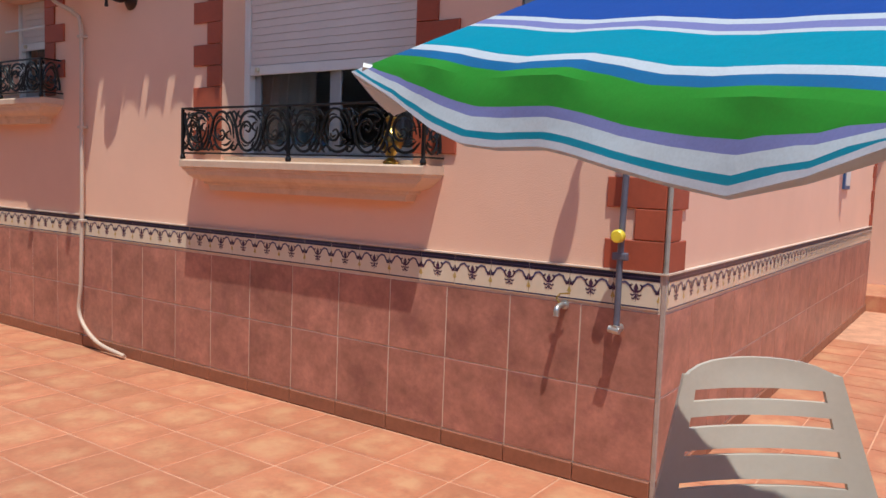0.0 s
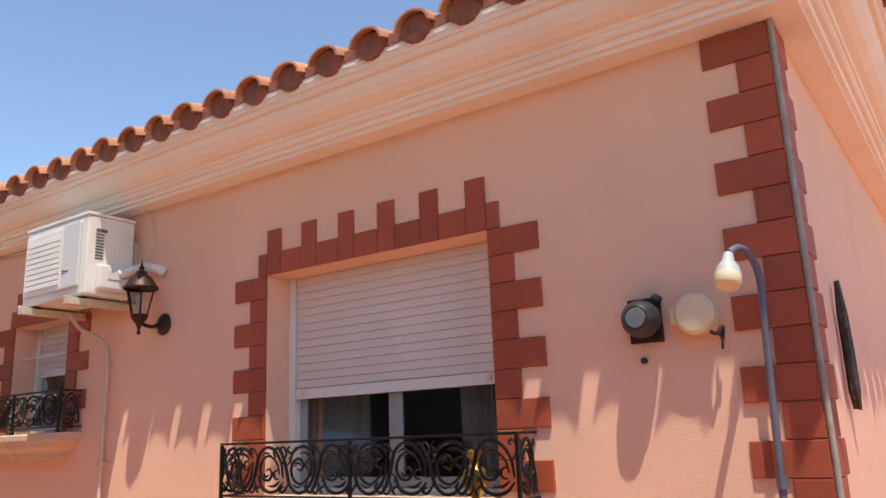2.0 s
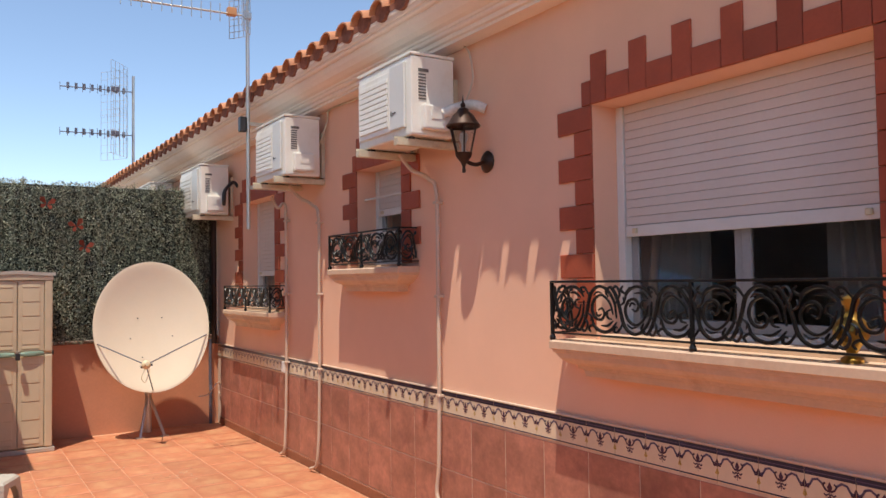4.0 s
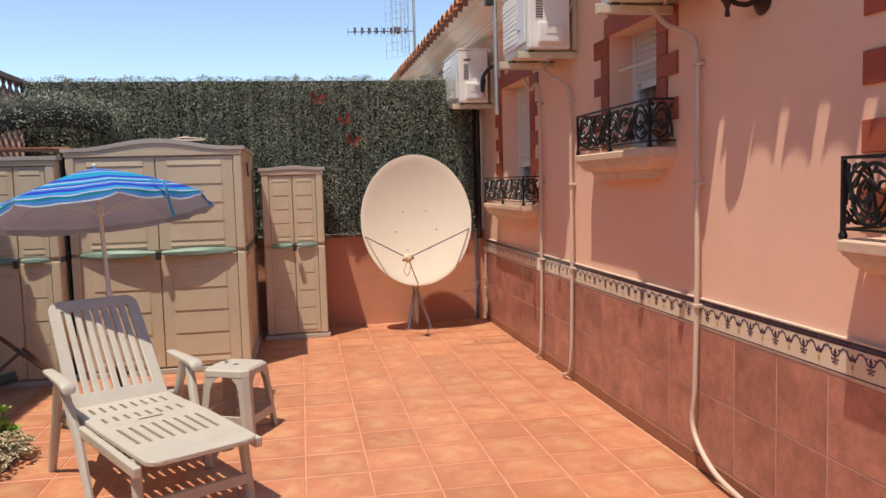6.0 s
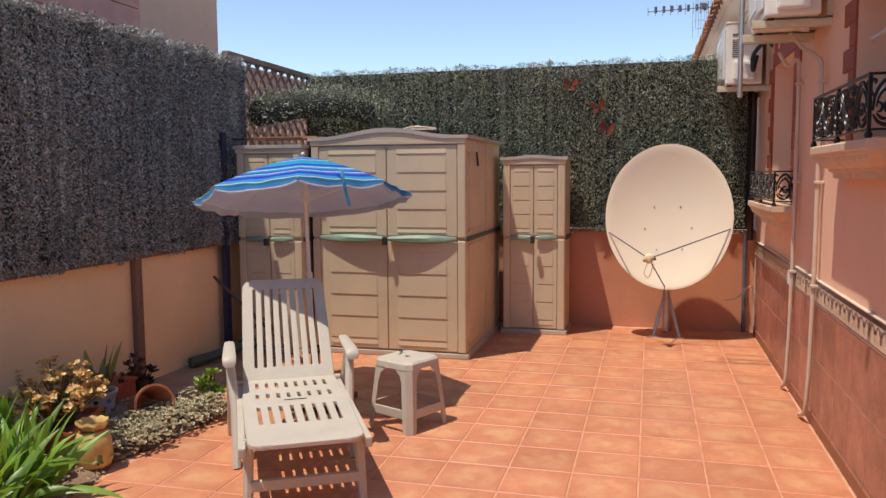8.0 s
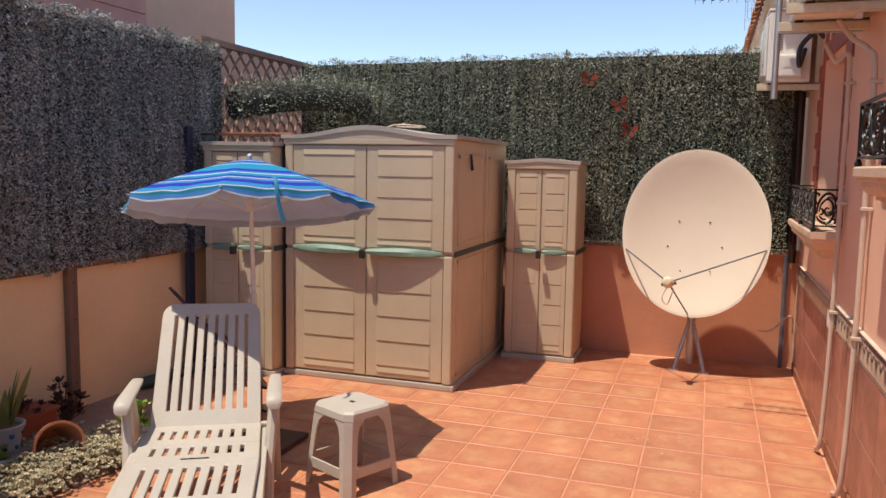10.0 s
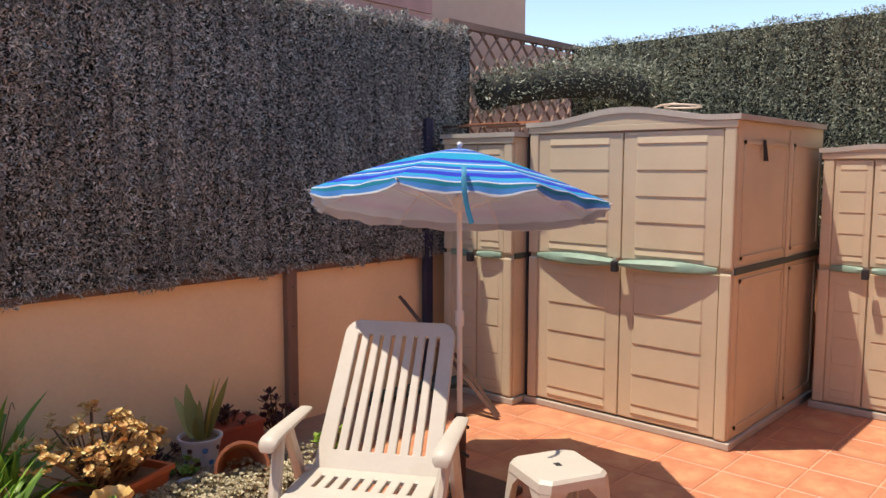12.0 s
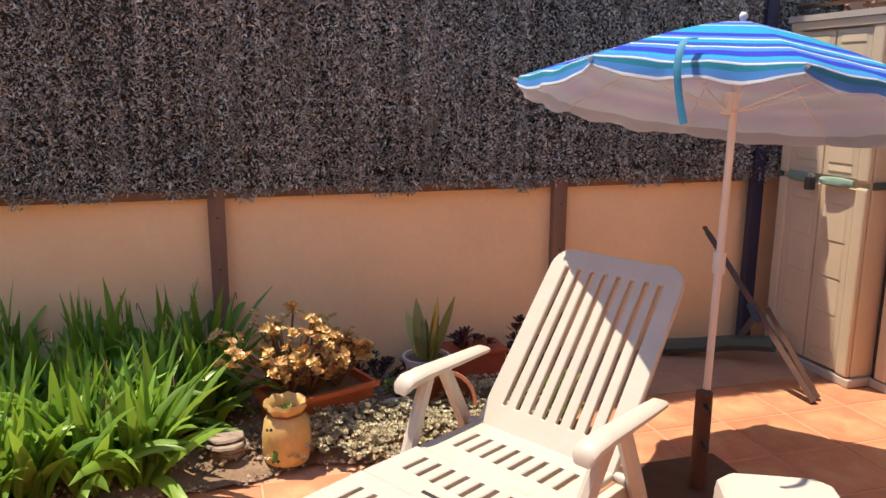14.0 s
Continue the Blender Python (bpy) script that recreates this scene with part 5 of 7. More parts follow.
def board(name, parent, w0, w1, L, t, slots, s0, s1, m, round_end=True):
    bm = bmesh.new()
    slab_with_slots(bm, w0, w1, L, t, slots, s0, s1, Matrix())
    if round_end:
        corners = [e for e in bm.edges if abs(e.verts[0].co.z - e.verts[1].co.z) > t * 0.9 and e.verts[0].co.y > L - 1e-4 and abs(e.verts[0].co.x) > w1 / 2 - 1e-4]
        bmesh.ops.bevel(bm, geom=corners, offset=0.07, segments=5, affect="EDGES", profile=0.5)
    rimm = [e for e in bm.edges if len(e.link_faces) == 2 and e.calc_face_angle(0) > 0.9]
    bmesh.ops.bevel(bm, geom=rimm, offset=0.004, segments=1, affect="EDGES")
    bmesh.ops.transform(bm, matrix=m, verts=bm.verts)
    return part(name, bm, M_PLASTIC, parent, smooth=True)


def lounger(loc, rz):
    """The hinge of the backrest is at the origin; the feet end points towards -y."""
    L = base("sun_lounger", loc, "white slatted plastic sun lounger with raised backrest beside the parasol", "sun lounger", rz=rz)
    sh = 0.335
    turn = Matrix.Rotation(math.pi, 4, "Z")
    board("backrest", L, 0.53, 0.50, 0.69, 0.024, 8, 0.09, 0.62, pose(0, 0.0, sh, 52, 0, 0))
    board("seat", L, 0.53, 0.54, 0.27, 0.024, 8, 0.07, 0.19, Matrix.Translation((0, -0.012, sh)) @ turn, False)
    board("seat_front", L, 0.54, 0.55, 0.22, 0.024, 8, 0.03, 0.13, Matrix.Translation((0, -0.285, sh + 0.002)) @ turn, False)
    board("leg_rest", L, 0.55, 0.52, 0.66, 0.024, 8, 0.06, 0.36, Matrix.Translation((0, -0.508, sh + 0.004)) @ turn)
    # thin black bar on the board stands in for the slot's shade
    part("hand_slot", boxbm(-0.06, 0.06, -0.478, -0.465, sh + 0.0265, sh + 0.028), M_DARK, L)
    for e in (-1, 1):
        x = e * 0.285
        part("side_rail", boxbm(x - 0.018, x + 0.018, -1.1, 0.05, sh - 0.05, sh - 0.001, bev=0.008), M_PLASTIC, L)
        bm = bmesh.new()
        rows = []
        for yy, zz, ww, tt in ((-0.295, 0.522, 0.026, 0.020), (-0.288, 0.535, 0.034, 0.034), (-0.265, 0.548, 0.037, 0.040), (-0.20, 0.556, 0.036, 0.034), (-0.08, 0.560, 0.033, 0.028), (0.05, 0.564, 0.030, 0.024), (0.10, 0.565, 0.027, 0.022), (0.115, 0.563, 0.020, 0.014)):
            xc = e * 0.335
            rows.append([bm.verts.new((xc + a * ww, yy, zz + b * tt / 2)) for a, b in ((-1, -0.5), (-1, 0.35), (-0.75, 0.85), (0, 1), (0.75, 0.85), (1, 0.35), (1, -0.5), (0.7, -1), (-0.7, -1))])
        for p, q in zip(rows, rows[1:]):
            for k in range(9):
                bm.faces.new((p[k], p[(k + 1) % 9], q[(k + 1) % 9], q[k]))
        bm.faces.new(rows[0])
        bm.faces.new(rows[-1])
        bmesh.ops.recalc_face_normals(bm, faces=bm.faces)
        part("armrest", bm, M_PLASTIC, L, smooth=True)
        part("arm_strut", tubebm([(e * 0.335, -0.17, 0.55), (e * 0.31, -0.30, 0.28), (e * 0.31, -0.44, 0.0)], [0.024, 0.026, 0.022], 8), M_PLASTIC, L, smooth=True)
        part("arm_strut", tubebm([(e * 0.335, -0.10, 0.55), (e * 0.33, 0.0, 0.34), (e * 0.34, 0.14, 0.0)], [0.024, 0.026, 0.022], 8), M_PLASTIC, L, smooth=True)
        part("leg", tubebm([(e * 0.255, -0.98, sh), (e * 0.265, -1.03, 0.0)], [0.026, 0.022], 8), M_PLASTIC, L, smooth=True)
        part("hinge_pin", tubebm([(e * 0.262, 0.0, sh + 0.01), (e * 0.30, 0.0, sh + 0.01)], 0.016, 10), M_PLASTIC, L, smooth=True)
    part("cross_bar", boxbm(-0.25, 0.25, -1.035, -1.005, 0.10, 0.15, bev=0.006), M_PLASTIC, L)
    return L


lounger((-3.03, 4.88, 0), 30)


# ---- stool ----
def stool(loc, rz):
    s = base("plastic_stool", loc, "white plastic stool with four splayed legs beside the lounger", "stool", rz=rz)
    bm = bmesh.new()
    H = 0.425
    ch = 0.035
    def ring(w, z, c=ch):
        return [bm.verts.new((x, y, z)) for x, y in ((w - c, -w), (w, -w + c), (w, w - c), (w - c, w), (-w + c, w), (-w, w - c), (-w, -w + c), (-w + c, -w))]
    a, b, c2 = ring(0.138, H), ring(0.15, H - 0.012), ring(0.155, H - 0.045)
    bm.faces.new(a)
    for p, q in ((a, b), (b, c2)):
        for k in range(8):
            bm.faces.new((p[k], q[k], q[(k + 1) % 8], p[(k + 1) % 8]))
    d = ring(0.15, H - 0.045)
    for k in range(8):
        bm.faces.new((c2[k], d[k], d[(k + 1) % 8], c2[(k + 1) % 8]))
    bm.faces.new(d[::-1])
    bmesh.ops.recalc_face_normals(bm, faces=bm.faces)
    part("seat", bm, M_PLASTIC, s)
    # black plate on the uncut seat, painted as the shade in its hole
    part("centre_hole", boxbm(-0.016, 0.016, -0.012, 0.012, H + 0.0005, H + 0.0015), M_DARK, s)
    for ex in (-1, 1):
        for ey in (-1, 1):
            bm = bmesh.new()
            t, f = 0.152, 0.185
            def sec(w, z, l):
                return [bm.verts.new((ex * u, ey * v, z)) for u, v in ((w, w - l), (w, w - 0.03), (w - 0.03, w), (w - l, w), (w - l, w - 0.008), (w - 0.035, w - 0.01), (w - 0.01, w - 0.035), (w - 0.008, w - l))]
            R = [sec(t, H - 0.046, 0.11), sec(t + 0.004, H - 0.085, 0.075), sec(t + 0.008, H - 0.13, 0.065), sec(f - 0.004, 0.06, 0.06), sec(f, 0.0, 0.06)]
            for p, q in zip(R, R[1:]):
                for k in range(8):
                    bm.faces.new((p[k], p[(k + 1) % 8], q[(k + 1) % 8], q[k]))
            bm.faces.new(R[0])
            bm.faces.new(R[-1])
            bmesh.ops.recalc_face_normals(bm, faces=bm.faces)
            part("leg", bm, M_PLASTIC, s)
    w = 0.176
    for m4 in (0, 90, 180, 270):
        part("stretcher", boxbm(-0.115, 0.115, -w - 0.001, -w + 0.009, 0.09, 0.145, bev=0.003, m=pose(0, 0, 0, 0, 0, m4)), M_PLASTIC, s)
    return s


stool((-2.43, 5.29, 0), -25)


# ---- white chair under the large parasol ----
def garden_chair(loc, rz):
    c = base("garden_chair", loc, "white plastic garden chair with a slotted back beside the parasol", "chair", rz=rz)
    bm = bmesh.new()
    def pt(u, z, off):
        w = 0.182 + 0.12 * (0.84 - z) / 0.44
        return (u * w, 0.20 + (z - 0.42) * 0.22 - 0.05 * (1 - u * u) * 0.0 + 0.045 * (1 - u * u) + off, z + (0.018 * (1 - u * u) if z > 0.8 else 0) - (0.02 * abs(u) ** 6 if z > 0.8 else 0))
    zs = [0.40, 0.415, 0.430, 0.475, 0.490, 0.540, 0.555, 0.610, 0.625, 0.675, 0.700, 0.735, 0.762, 0.785, 0.80, 0.815]
    open_rows = (1, 3, 5, 7, 9, 11)
    us = [-1, -0.92, -0.78] + [-0.78 + 1.56 * k / 8 for k in range(1, 8)] + [0.78, 0.92, 1]
    G = [[[bm.verts.new(pt(u, z, o)) for u in us] for z in zs] for o in (0, 0.012)]
    n, mm = len(zs), len(us)
    def solid(i, j):
        return 0 <= i < n - 1 and 0 <= j < mm - 1 and not (i in open_rows and 2 <= j < mm - 3)
    for i in range(n - 1):
        for j in range(mm - 1):
            if not solid(i, j):
                continue
            for o in (0, 1):
                bm.faces.new((G[o][i][j], G[o][i][j + 1], G[o][i + 1][j + 1], G[o][i + 1][j]))
            for di, dj, a, b in ((-1, 0, (i, j), (i, j + 1)), (1, 0, (i + 1, j), (i + 1, j + 1)), (0, -1, (i, j), (i + 1, j)), (0, 1, (i, j + 1), (i + 1, j + 1))):
                if not solid(i + di, j + dj):
                    bm.faces.new((G[0][a[0]][a[1]], G[0][b[0]][b[1]], G[1][b[0]][b[1]], G[1][a[0]][a[1]]))
    bmesh.ops.recalc_face_normals(bm, faces=bm.faces)
    part("backrest", bm, M_PLASTIC, c, smooth=True)
    part("seat", boxbm(-0.22, 0.22, -0.18, 0.20, 0.39, 0.415, bev=0.01), M_PLASTIC, c)
    for ex in (-1, 1):
        part("leg", tubebm([(ex * 0.19, -0.13, 0.39), (ex * 0.22, -0.18, 0.0)], [0.028, 0.024], 8), M_PLASTIC, c, smooth=True)
        part("leg", tubebm([(ex * 0.20, 0.20, 0.42), (ex * 0.25, 0.30, 0.0)], [0.03, 0.024], 8), M_PLASTIC, c, smooth=True)
    return c


garden_chair((-1.235, -0.778, -0.0), -50)


# ---- leaning easel legs of dark wood ----
e = base("folded_wooden_stand", (-3.74, 6.58, 0), "dark brown folded wooden stand leaning towards the garden wall", "wooden stand")
top, ft = Vector((-0.68, -0.16, 0.70)), Vector((0, 0, 0.012))
mid = ft.lerp(top, 0.5)
part("long_slat", tubebm([ft, mid, top], 0.024, 4, 0.6), M_WOOD, e)
part("short_slat", tubebm([ft + Vector((-0.03, 0.05, 0.0)), mid + Vector((0.0, 0.05, 0.02))], 0.02, 4, 0.6), M_WOOD, e)
part("hinge_plate", tubebm([mid + Vector((0.035, -0.02, -0.035)), mid + Vector((-0.035, -0.02, 0.035))], 0.028, 4, 0.5), M_DARK, e)
part("rear_slat", tubebm([mid, (-0.72, 0.10, 0.05)], 0.022, 4, 0.6), M_GREYPIPE, e)
part("slat_tip", tubebm([top, top + (top - ft).normalized() * 0.04], 0.018, 6, 0.5), M_WOOD, e)
gp = tagged(link("bundled_net", tubebm(smooth_path([(-4.55, 6.2, 0.05), (-4.45, 6.4, 0.07), (-4.35, 6.6, 0.10), (-4.2, 6.72, 0.13)]), 0.045, 8), M_DGREEN, smooth=True), "dark grey-green bundled net lying along the garden wall", "net")


# ---- butterflies on the far hedge ----
M_BUTTER = mat("faded_red_paint", (0.42, 0.09, 0.05), 0.6, var=0.2, scale=20)
for x, z, r in ((-1.78, 2.42, 10), (-1.5, 2.2, -20), (-1.42, 1.98, 15)):
    b = base("wall_butterfly", (x, FAR - 0.10, z), "faded red metal butterfly fixed on the artificial hedge", "garden ornament", "butterflies on the hedge")
    b.rotation_euler = (0, radians(r), 0)
    for sx in (-1, 1):
        for up, ln in ((1, 0.075), (-1, 0.055)):
            bm = bmesh.new()
            pts = [(0, 0, 0), (sx * ln * 0.5, -0.02, up * ln * 0.9), (sx * ln, -0.03, up * ln * 0.75), (sx * ln * 0.9, -0.025, up * ln * 0.2)]
            v0 = [bm.verts.new(p) for p in pts]
            f = bm.faces.new(v0)
            bmesh.ops.solidify(bm, geom=[f], thickness=0.003)
            part("wing", bm, M_BUTTER, b)
    part("body", tubebm([(0, -0.005, -0.035), (0, -0.008, 0.04)], 0.006, 6), M_DARK, b)


# ---- behind the garden walls ----
tr = base("trellis", (WX - 0.08, 8.2, 1.7), "brown wooden diagonal trellis behind the corner of the hedges", "trellis")
w0, w1, h0, h1 = -1.0, 1.6, 0.0, 0.95
for nm, bb in (("top_rail", (-0.03, 0.03, w0, w1, h1 - 0.03, h1 + 0.02)), ("bottom_rail", (-0.03, 0.03, w0, w1, h0, h0 + 0.04)), ("end_stile", (-0.03, 0.03, w0 - 0.04, w0, h0, h1 + 0.02)), ("end_stile", (-0.03, 0.03, w1, w1 + 0.04, h0 - 1.7, h1 + 0.02))):
    part(nm, boxbm(*bb), M_LATH, tr)
for s_ in (-1, 1):
    for k in range(-6, 19):
        c = w0 + k * 0.17
        ya, yb = (c, c + (h1 - h0)) if s_ > 0 else (c + (h1 - h0), c)
        za, zb = h0, h1
        def cl(t):
            return ya + (yb - ya) * t
        ts = [t / 40 for t in range(41) if w0 <= cl(t / 40) <= w1]
        if len(ts) < 3:
            continue
        part("lath", tubebm([(0.012 * s_, cl(ts[0]), za + (zb - za) * ts[0]), (0.012 * s_, cl(ts[-1]), za + (zb - za) * ts[-1])], 0.014, 4, 0.5), M_LATH, tr)

hb = base("apartment_building", (-8, 8, 0), "plain beige apartment building with pink cladding behind the hedge", "building")
part("wall", boxbm(-14, 0, -6, 4.6, 0, 11), M_FACADE, hb)
M_CLAD = mat("pink_cladding", (0.50, 0.27, 0.24), 0.8)
for k in range(16):
    part("cladding_board", boxbm(0.001, 0.03, -5.8, 2.5, 3.0 + k * 0.3, 3.27 + k * 0.3), M_CLAD, hb)
part("roof", boxbm(-14.2, 0.2, -6.2, 4.8, 11.001, 11.2), M_FACADE, hb)
rl = base("curved_rail", (-6.9, 10.3, 0), "thin curved blue metal railing behind the trellis", "railing")
for z in (2.85, 2.95):
    part("rail", tubebm([(1.1 * math.cos(a_ / 12 * math.pi), 0.5 * math.sin(a_ / 12 * math.pi), z) for a_ in range(13)], 0.018, 6), M_NAVY, rl)
for a_ in (0, 4, 8, 12):
    part("rail_post", tubebm([(1.1 * math.cos(a_ / 12 * math.pi), 0.5 * math.sin(a_ / 12 * math.pi), 0), (1.1 * math.cos(a_ / 12 * math.pi), 0.5 * math.sin(a_ / 12 * math.pi), 2.95)], 0.018, 6), M_NAVY, rl)
tagged(link("neighbour_wall", boxbm(-16, WX - 0.2, FAR + 3.6, FAR + 3.8, 0, 2.2), M_FACADE), kind="structure")
tagged(link("neighbour_terrace_wall", boxbm(-5.6, -5.4, 6.6, 12.0, 0, 2.78), M_FACADE), kind="structure")
# added black board that gives the narrow gap between the sheds its shade
dk = tagged(link("dark_board", boxbm(-3.856, -3.842, 7.02, 7.5, 0.0, 1.84), M_DARK), "black board added to stand in for shade between the plastic sheds", "board")


# ---- hedges of artificial foliage ----
def hedge(name, p0, p1, z0, z1, out, density, mtl, label, seed, top=None):
    """Leaves strewn over a wire panel from p0 to p1, as one mesh; out is the way that it faces."""
    rnd = np.random.default_rng(seed)
    p0, p1, out = np.array(p0, float), np.array(p1, float), np.array(out, float)
    L = np.linalg.norm(p1 - p0)
    along = (p1 - p0) / L
    n = int(L * (z1 - z0) * density)
    strand = np.sort(rnd.uniform(0, L, int(L / 0.028)))
    pick = rnd.integers(0, len(strand), n)
    u = np.clip(strand[pick] + rnd.normal(0, 0.011, n), 0, L)
    u = np.where(rnd.random(n) < 0.6, rnd.uniform(0, L, n), u)
    lift = rnd.uniform(0, 0.035, len(strand))[pick]
    z = rnd.uniform(z0, z1, n)
    ragged = 0.03 * np.sin(u * 5.1 + seed) * np.sin(u * 13.7) + 0.012 * np.sin(u * 41)
    z = np.where(z < z0 + 0.10 , z + ragged * 0.9, z)
    z = np.where(z > z1 - 0.12, z + ragged * 0.7, z)
    o = rnd.uniform(0.005, 0.04, n) + lift + 0.015 * np.sin(u * 3.3 + z * 2)
    c = np.concatenate([p0 + along * u[:, None] + out * o[:, None], z[:, None]], axis=1)
    d = np.stack([rnd.normal(0, 0.75, n), rnd.uniform(0.1, 1.0, n), rnd.normal(-0.15, 0.8, n)], axis=1)
    d = d[:, :1] * np.append(along, 0) + d[:, 1:2] * np.append(out, 0) + d[:, 2:3] * np.array([0, 0, 1.0])
    d /= np.linalg.norm(d, axis=1)[:, None]
    s = np.cross(d, rnd.normal(0, 1, (n, 3)))
    s /= np.linalg.norm(s, axis=1)[:, None]
    ln = rnd.uniform(0.014, 0.034, n)[:, None]
    w = rnd.uniform(0.0022, 0.0048, n)[:, None]
    V = np.stack([c, c + d * ln * 0.5 + s * w, c + d * ln, c + d * ln * 0.5 - s * w], axis=1).reshape(-1, 3)
    me = bpy.data.meshes.new(name)
    me.vertices.add(4 * n)
    me.vertices.foreach_set("co", V.astype(np.float32).ravel())
    me.loops.add(4 * n)
    me.loops.foreach_set("vertex_index", np.arange(4 * n, dtype=np.int32))
    me.polygons.add(n)
    me.polygons.foreach_set("loop_start", np.arange(0, 4 * n, 4, dtype=np.int32))
    me.update(calc_edges=True)
    me.materials.append(mtl)
    ob = new(name, me)
    return tagged(ob, label, "artificial hedge", kind="stuff")


HZ = 2.60
# near-black backing, painted as the shade deep between the leaves
M_BACK = mat("foliage_inner_shade", (0.035, 0.036, 0.030), 0.95, var=0.3, scale=4, fine=40, bumps=0.6)
tagged(link("garden_net", boxbm(WX - 0.16, WX + 0.032, -5.0, 7.3, 0.987, HZ - 0.05), M_BACK), "near-black sheet standing in for shade inside the side hedge", "hedge backing")
tagged(link("garden_net", boxbm(WX - 0.05, -0.05, FAR + 0.01, FAR + 0.05, 1.0, HZ + 0.03), M_BACK), "near-black sheet standing in for shade inside the far hedge", "hedge backing")
hedge("hedge_side", (WX + 0.01, 1.2), (WX + 0.01, 7.25), 0.965, HZ, (1, 0), 30000, M_HEDGE2, "faded brown-grey artificial hedge hung over the garden wall", 2)
hedge("hedge_far", (WX, FAR + 0.0), (-0.12, FAR + 0.0), 0.98, HZ + 0.06, (0, -1), 20000, M_HEDGE, "faded green artificial hedge hung above the far wall", 3)


# a roll of loose foliage lying over the corner
def foliage_roll(name, path, r, n, mtl, label, seed, cat="artificial foliage"):
    rnd = random.Random(seed)
    P = smooth_path(path, 10)
    V, F = [], []
    for _ in range(n):
        q = P[rnd.randrange(len(P))]
        a = rnd.uniform(0, 6.283)
        rr = r * (rnd.uniform(0.5, 1.0)) * (1 + 0.25 * math.sin(q.y * 9 + a))
        d = Vector((rnd.gauss(0, 1), rnd.gauss(0, 1), rnd.gauss(0.2, 1))).normalized()
        c = q + d * rr
        d2 = (d + Vector((rnd.gauss(0, 0.6), rnd.gauss(0, 0.6), rnd.gauss(0, 0.6)))).normalized()
        s = d2.cross(Vector((rnd.gauss(0, 1), rnd.gauss(0, 1), rnd.gauss(0, 1)))).normalized()
        L, w = rnd.uniform(0.02, 0.045), rnd.uniform(0.003, 0.006)
        k = len(V)
        V += [c, c + d2 * L * 0.5 + s * w, c + d2 * L, c + d2 * L * 0.5 - s * w]
        F.append((k, k + 1, k + 2, k + 3))
    ob = raw(name, V, F, mtl)
    return tagged(ob, label, cat, kind="stuff")


# solid tube in near-black, put in as the shade within the roll
core = tagged(link("foliage_core", tubebm(smooth_path([(-4.5, 7.35, 2.12), (-4.35, 7.9, 2.22), (-4.1, 8.4, 2.26), (-3.85, 8.62, 2.2)]), 0.12, 10), M_BACK, smooth=True), "near-black core standing in for shade inside the rolled foliage", "artificial foliage")
foliage_roll("foliage_roll", [(-4.52, 7.3, 2.12), (-4.35, 7.9, 2.25), (-4.1, 8.4, 2.30), (-3.8, 8.66, 2.22)], 0.19, 9000, M_HEDGE, "faded green foliage rolled over the corner of the hedges", 8)


# ---- planted bed ----
def bed_edge(y):
    """How far the bed reaches from the side wall at y."""
    if y < 3.4:
        return -3.62 - 0.02 * math.sin(y * 7)
    return -3.66 - 0.10 * math.exp(-((y - 4.3) ** 2) / 0.12) + 0.015 * math.sin(y * 13)


bm = bmesh.new()
ny, nx = 70, 16
G = []
for j in range(ny + 1):
    y = 1.3 + (5.28 - 1.3) * j / ny
    row = []
    for i in range(nx + 1):
        u = i / nx
        x = WX + 0.001 + (bed_edge(y) - WX) * u
        z = 0.012 + 0.05 * math.sin(math.pi * min(1, u * 1.0)) ** 0.6 * min(1, (ny - j) / 4 + 0.05) + 0.018 * noise.noise(Vector((x * 9, y * 9, 0)))
        row.append(bm.verts.new((x, y, max(0.004, z))))
    G.append(row)
for j in range(ny):
    for i in range(nx):
        bm.faces.new((G[j][i], G[j][i + 1], G[j + 1][i + 1], G[j + 1][i]))
soil = tagged(link("planting_bed", bm, M_SOIL, smooth=True), kind="structure")
conc = tagged(link("concrete_strip", boxbm(WX + 0.001, -4.03, 5.30, 6.9, -0.005, 0.006), M_CONCRETE), kind="structure")

# grit and chips on the soil
rp = random.Random(12)
V, F = [], []
for _ in range(5200):
    y = rp.uniform(3.3, 5.25)
    x = rp.uniform(WX + 0.05, bed_edge(y) + 0.02)
    s = rp.uniform(0.004, 0.016)
    k = len(V)
    z = 0.05 + rp.uniform(-0.01, 0.015) if x < bed_edge(y) - 0.08 else 0.012
    a = rp.uniform(0, 6.28)
    V += [(x + s * math.cos(a), y + s * math.sin(a), z), (x + s * math.cos(a + 2.2), y + s * math.sin(a + 2.2), z), (x + s * math.cos(a + 4), y + s * math.sin(a + 4), z + 0.003), (x, y, z + s * 0.9)]
    F += [(k, k + 1, k + 3), (k + 1, k + 2, k + 3), (k + 2, k, k + 3)]
tagged(raw("gravel_chips", V, F, M_LITTER), "pale chips and dry litter on the planting bed", "gravel", kind="stuff")


def blade(V, F, root, d, L, w, bend, side):
    """A long strap leaf of five joints, folded along its middle."""
    n = 6
    p = Vector(root)
    d = Vector(d).normalized()
    k0 = len(V)
    for i in range(n + 1):
        t = i / n
        ww = w * (1 - t ** 3.6) * (0.6 + 0.4 * min(1, t * 4))
        s = d.cross(Vector((0, 0, 1)))
        if s.length < 0.05:
            s = Vector((1, 0, 0))
        s.normalize()
        s = (s * math.cos(side) + d.cross(s) * math.sin(side))
        up = s.cross(d)
        V += [p - s * ww, p + up * ww * 0.35, p + s * ww]
        p = p + d * (L / n)
        d = (d + Vector((0, 0, -bend)) / n).normalized()
    for i in range(n):
        a = k0 + 3 * i
        F += [(a, a + 1, a + 4, a + 3), (a + 1, a + 2, a + 5, a + 4)]


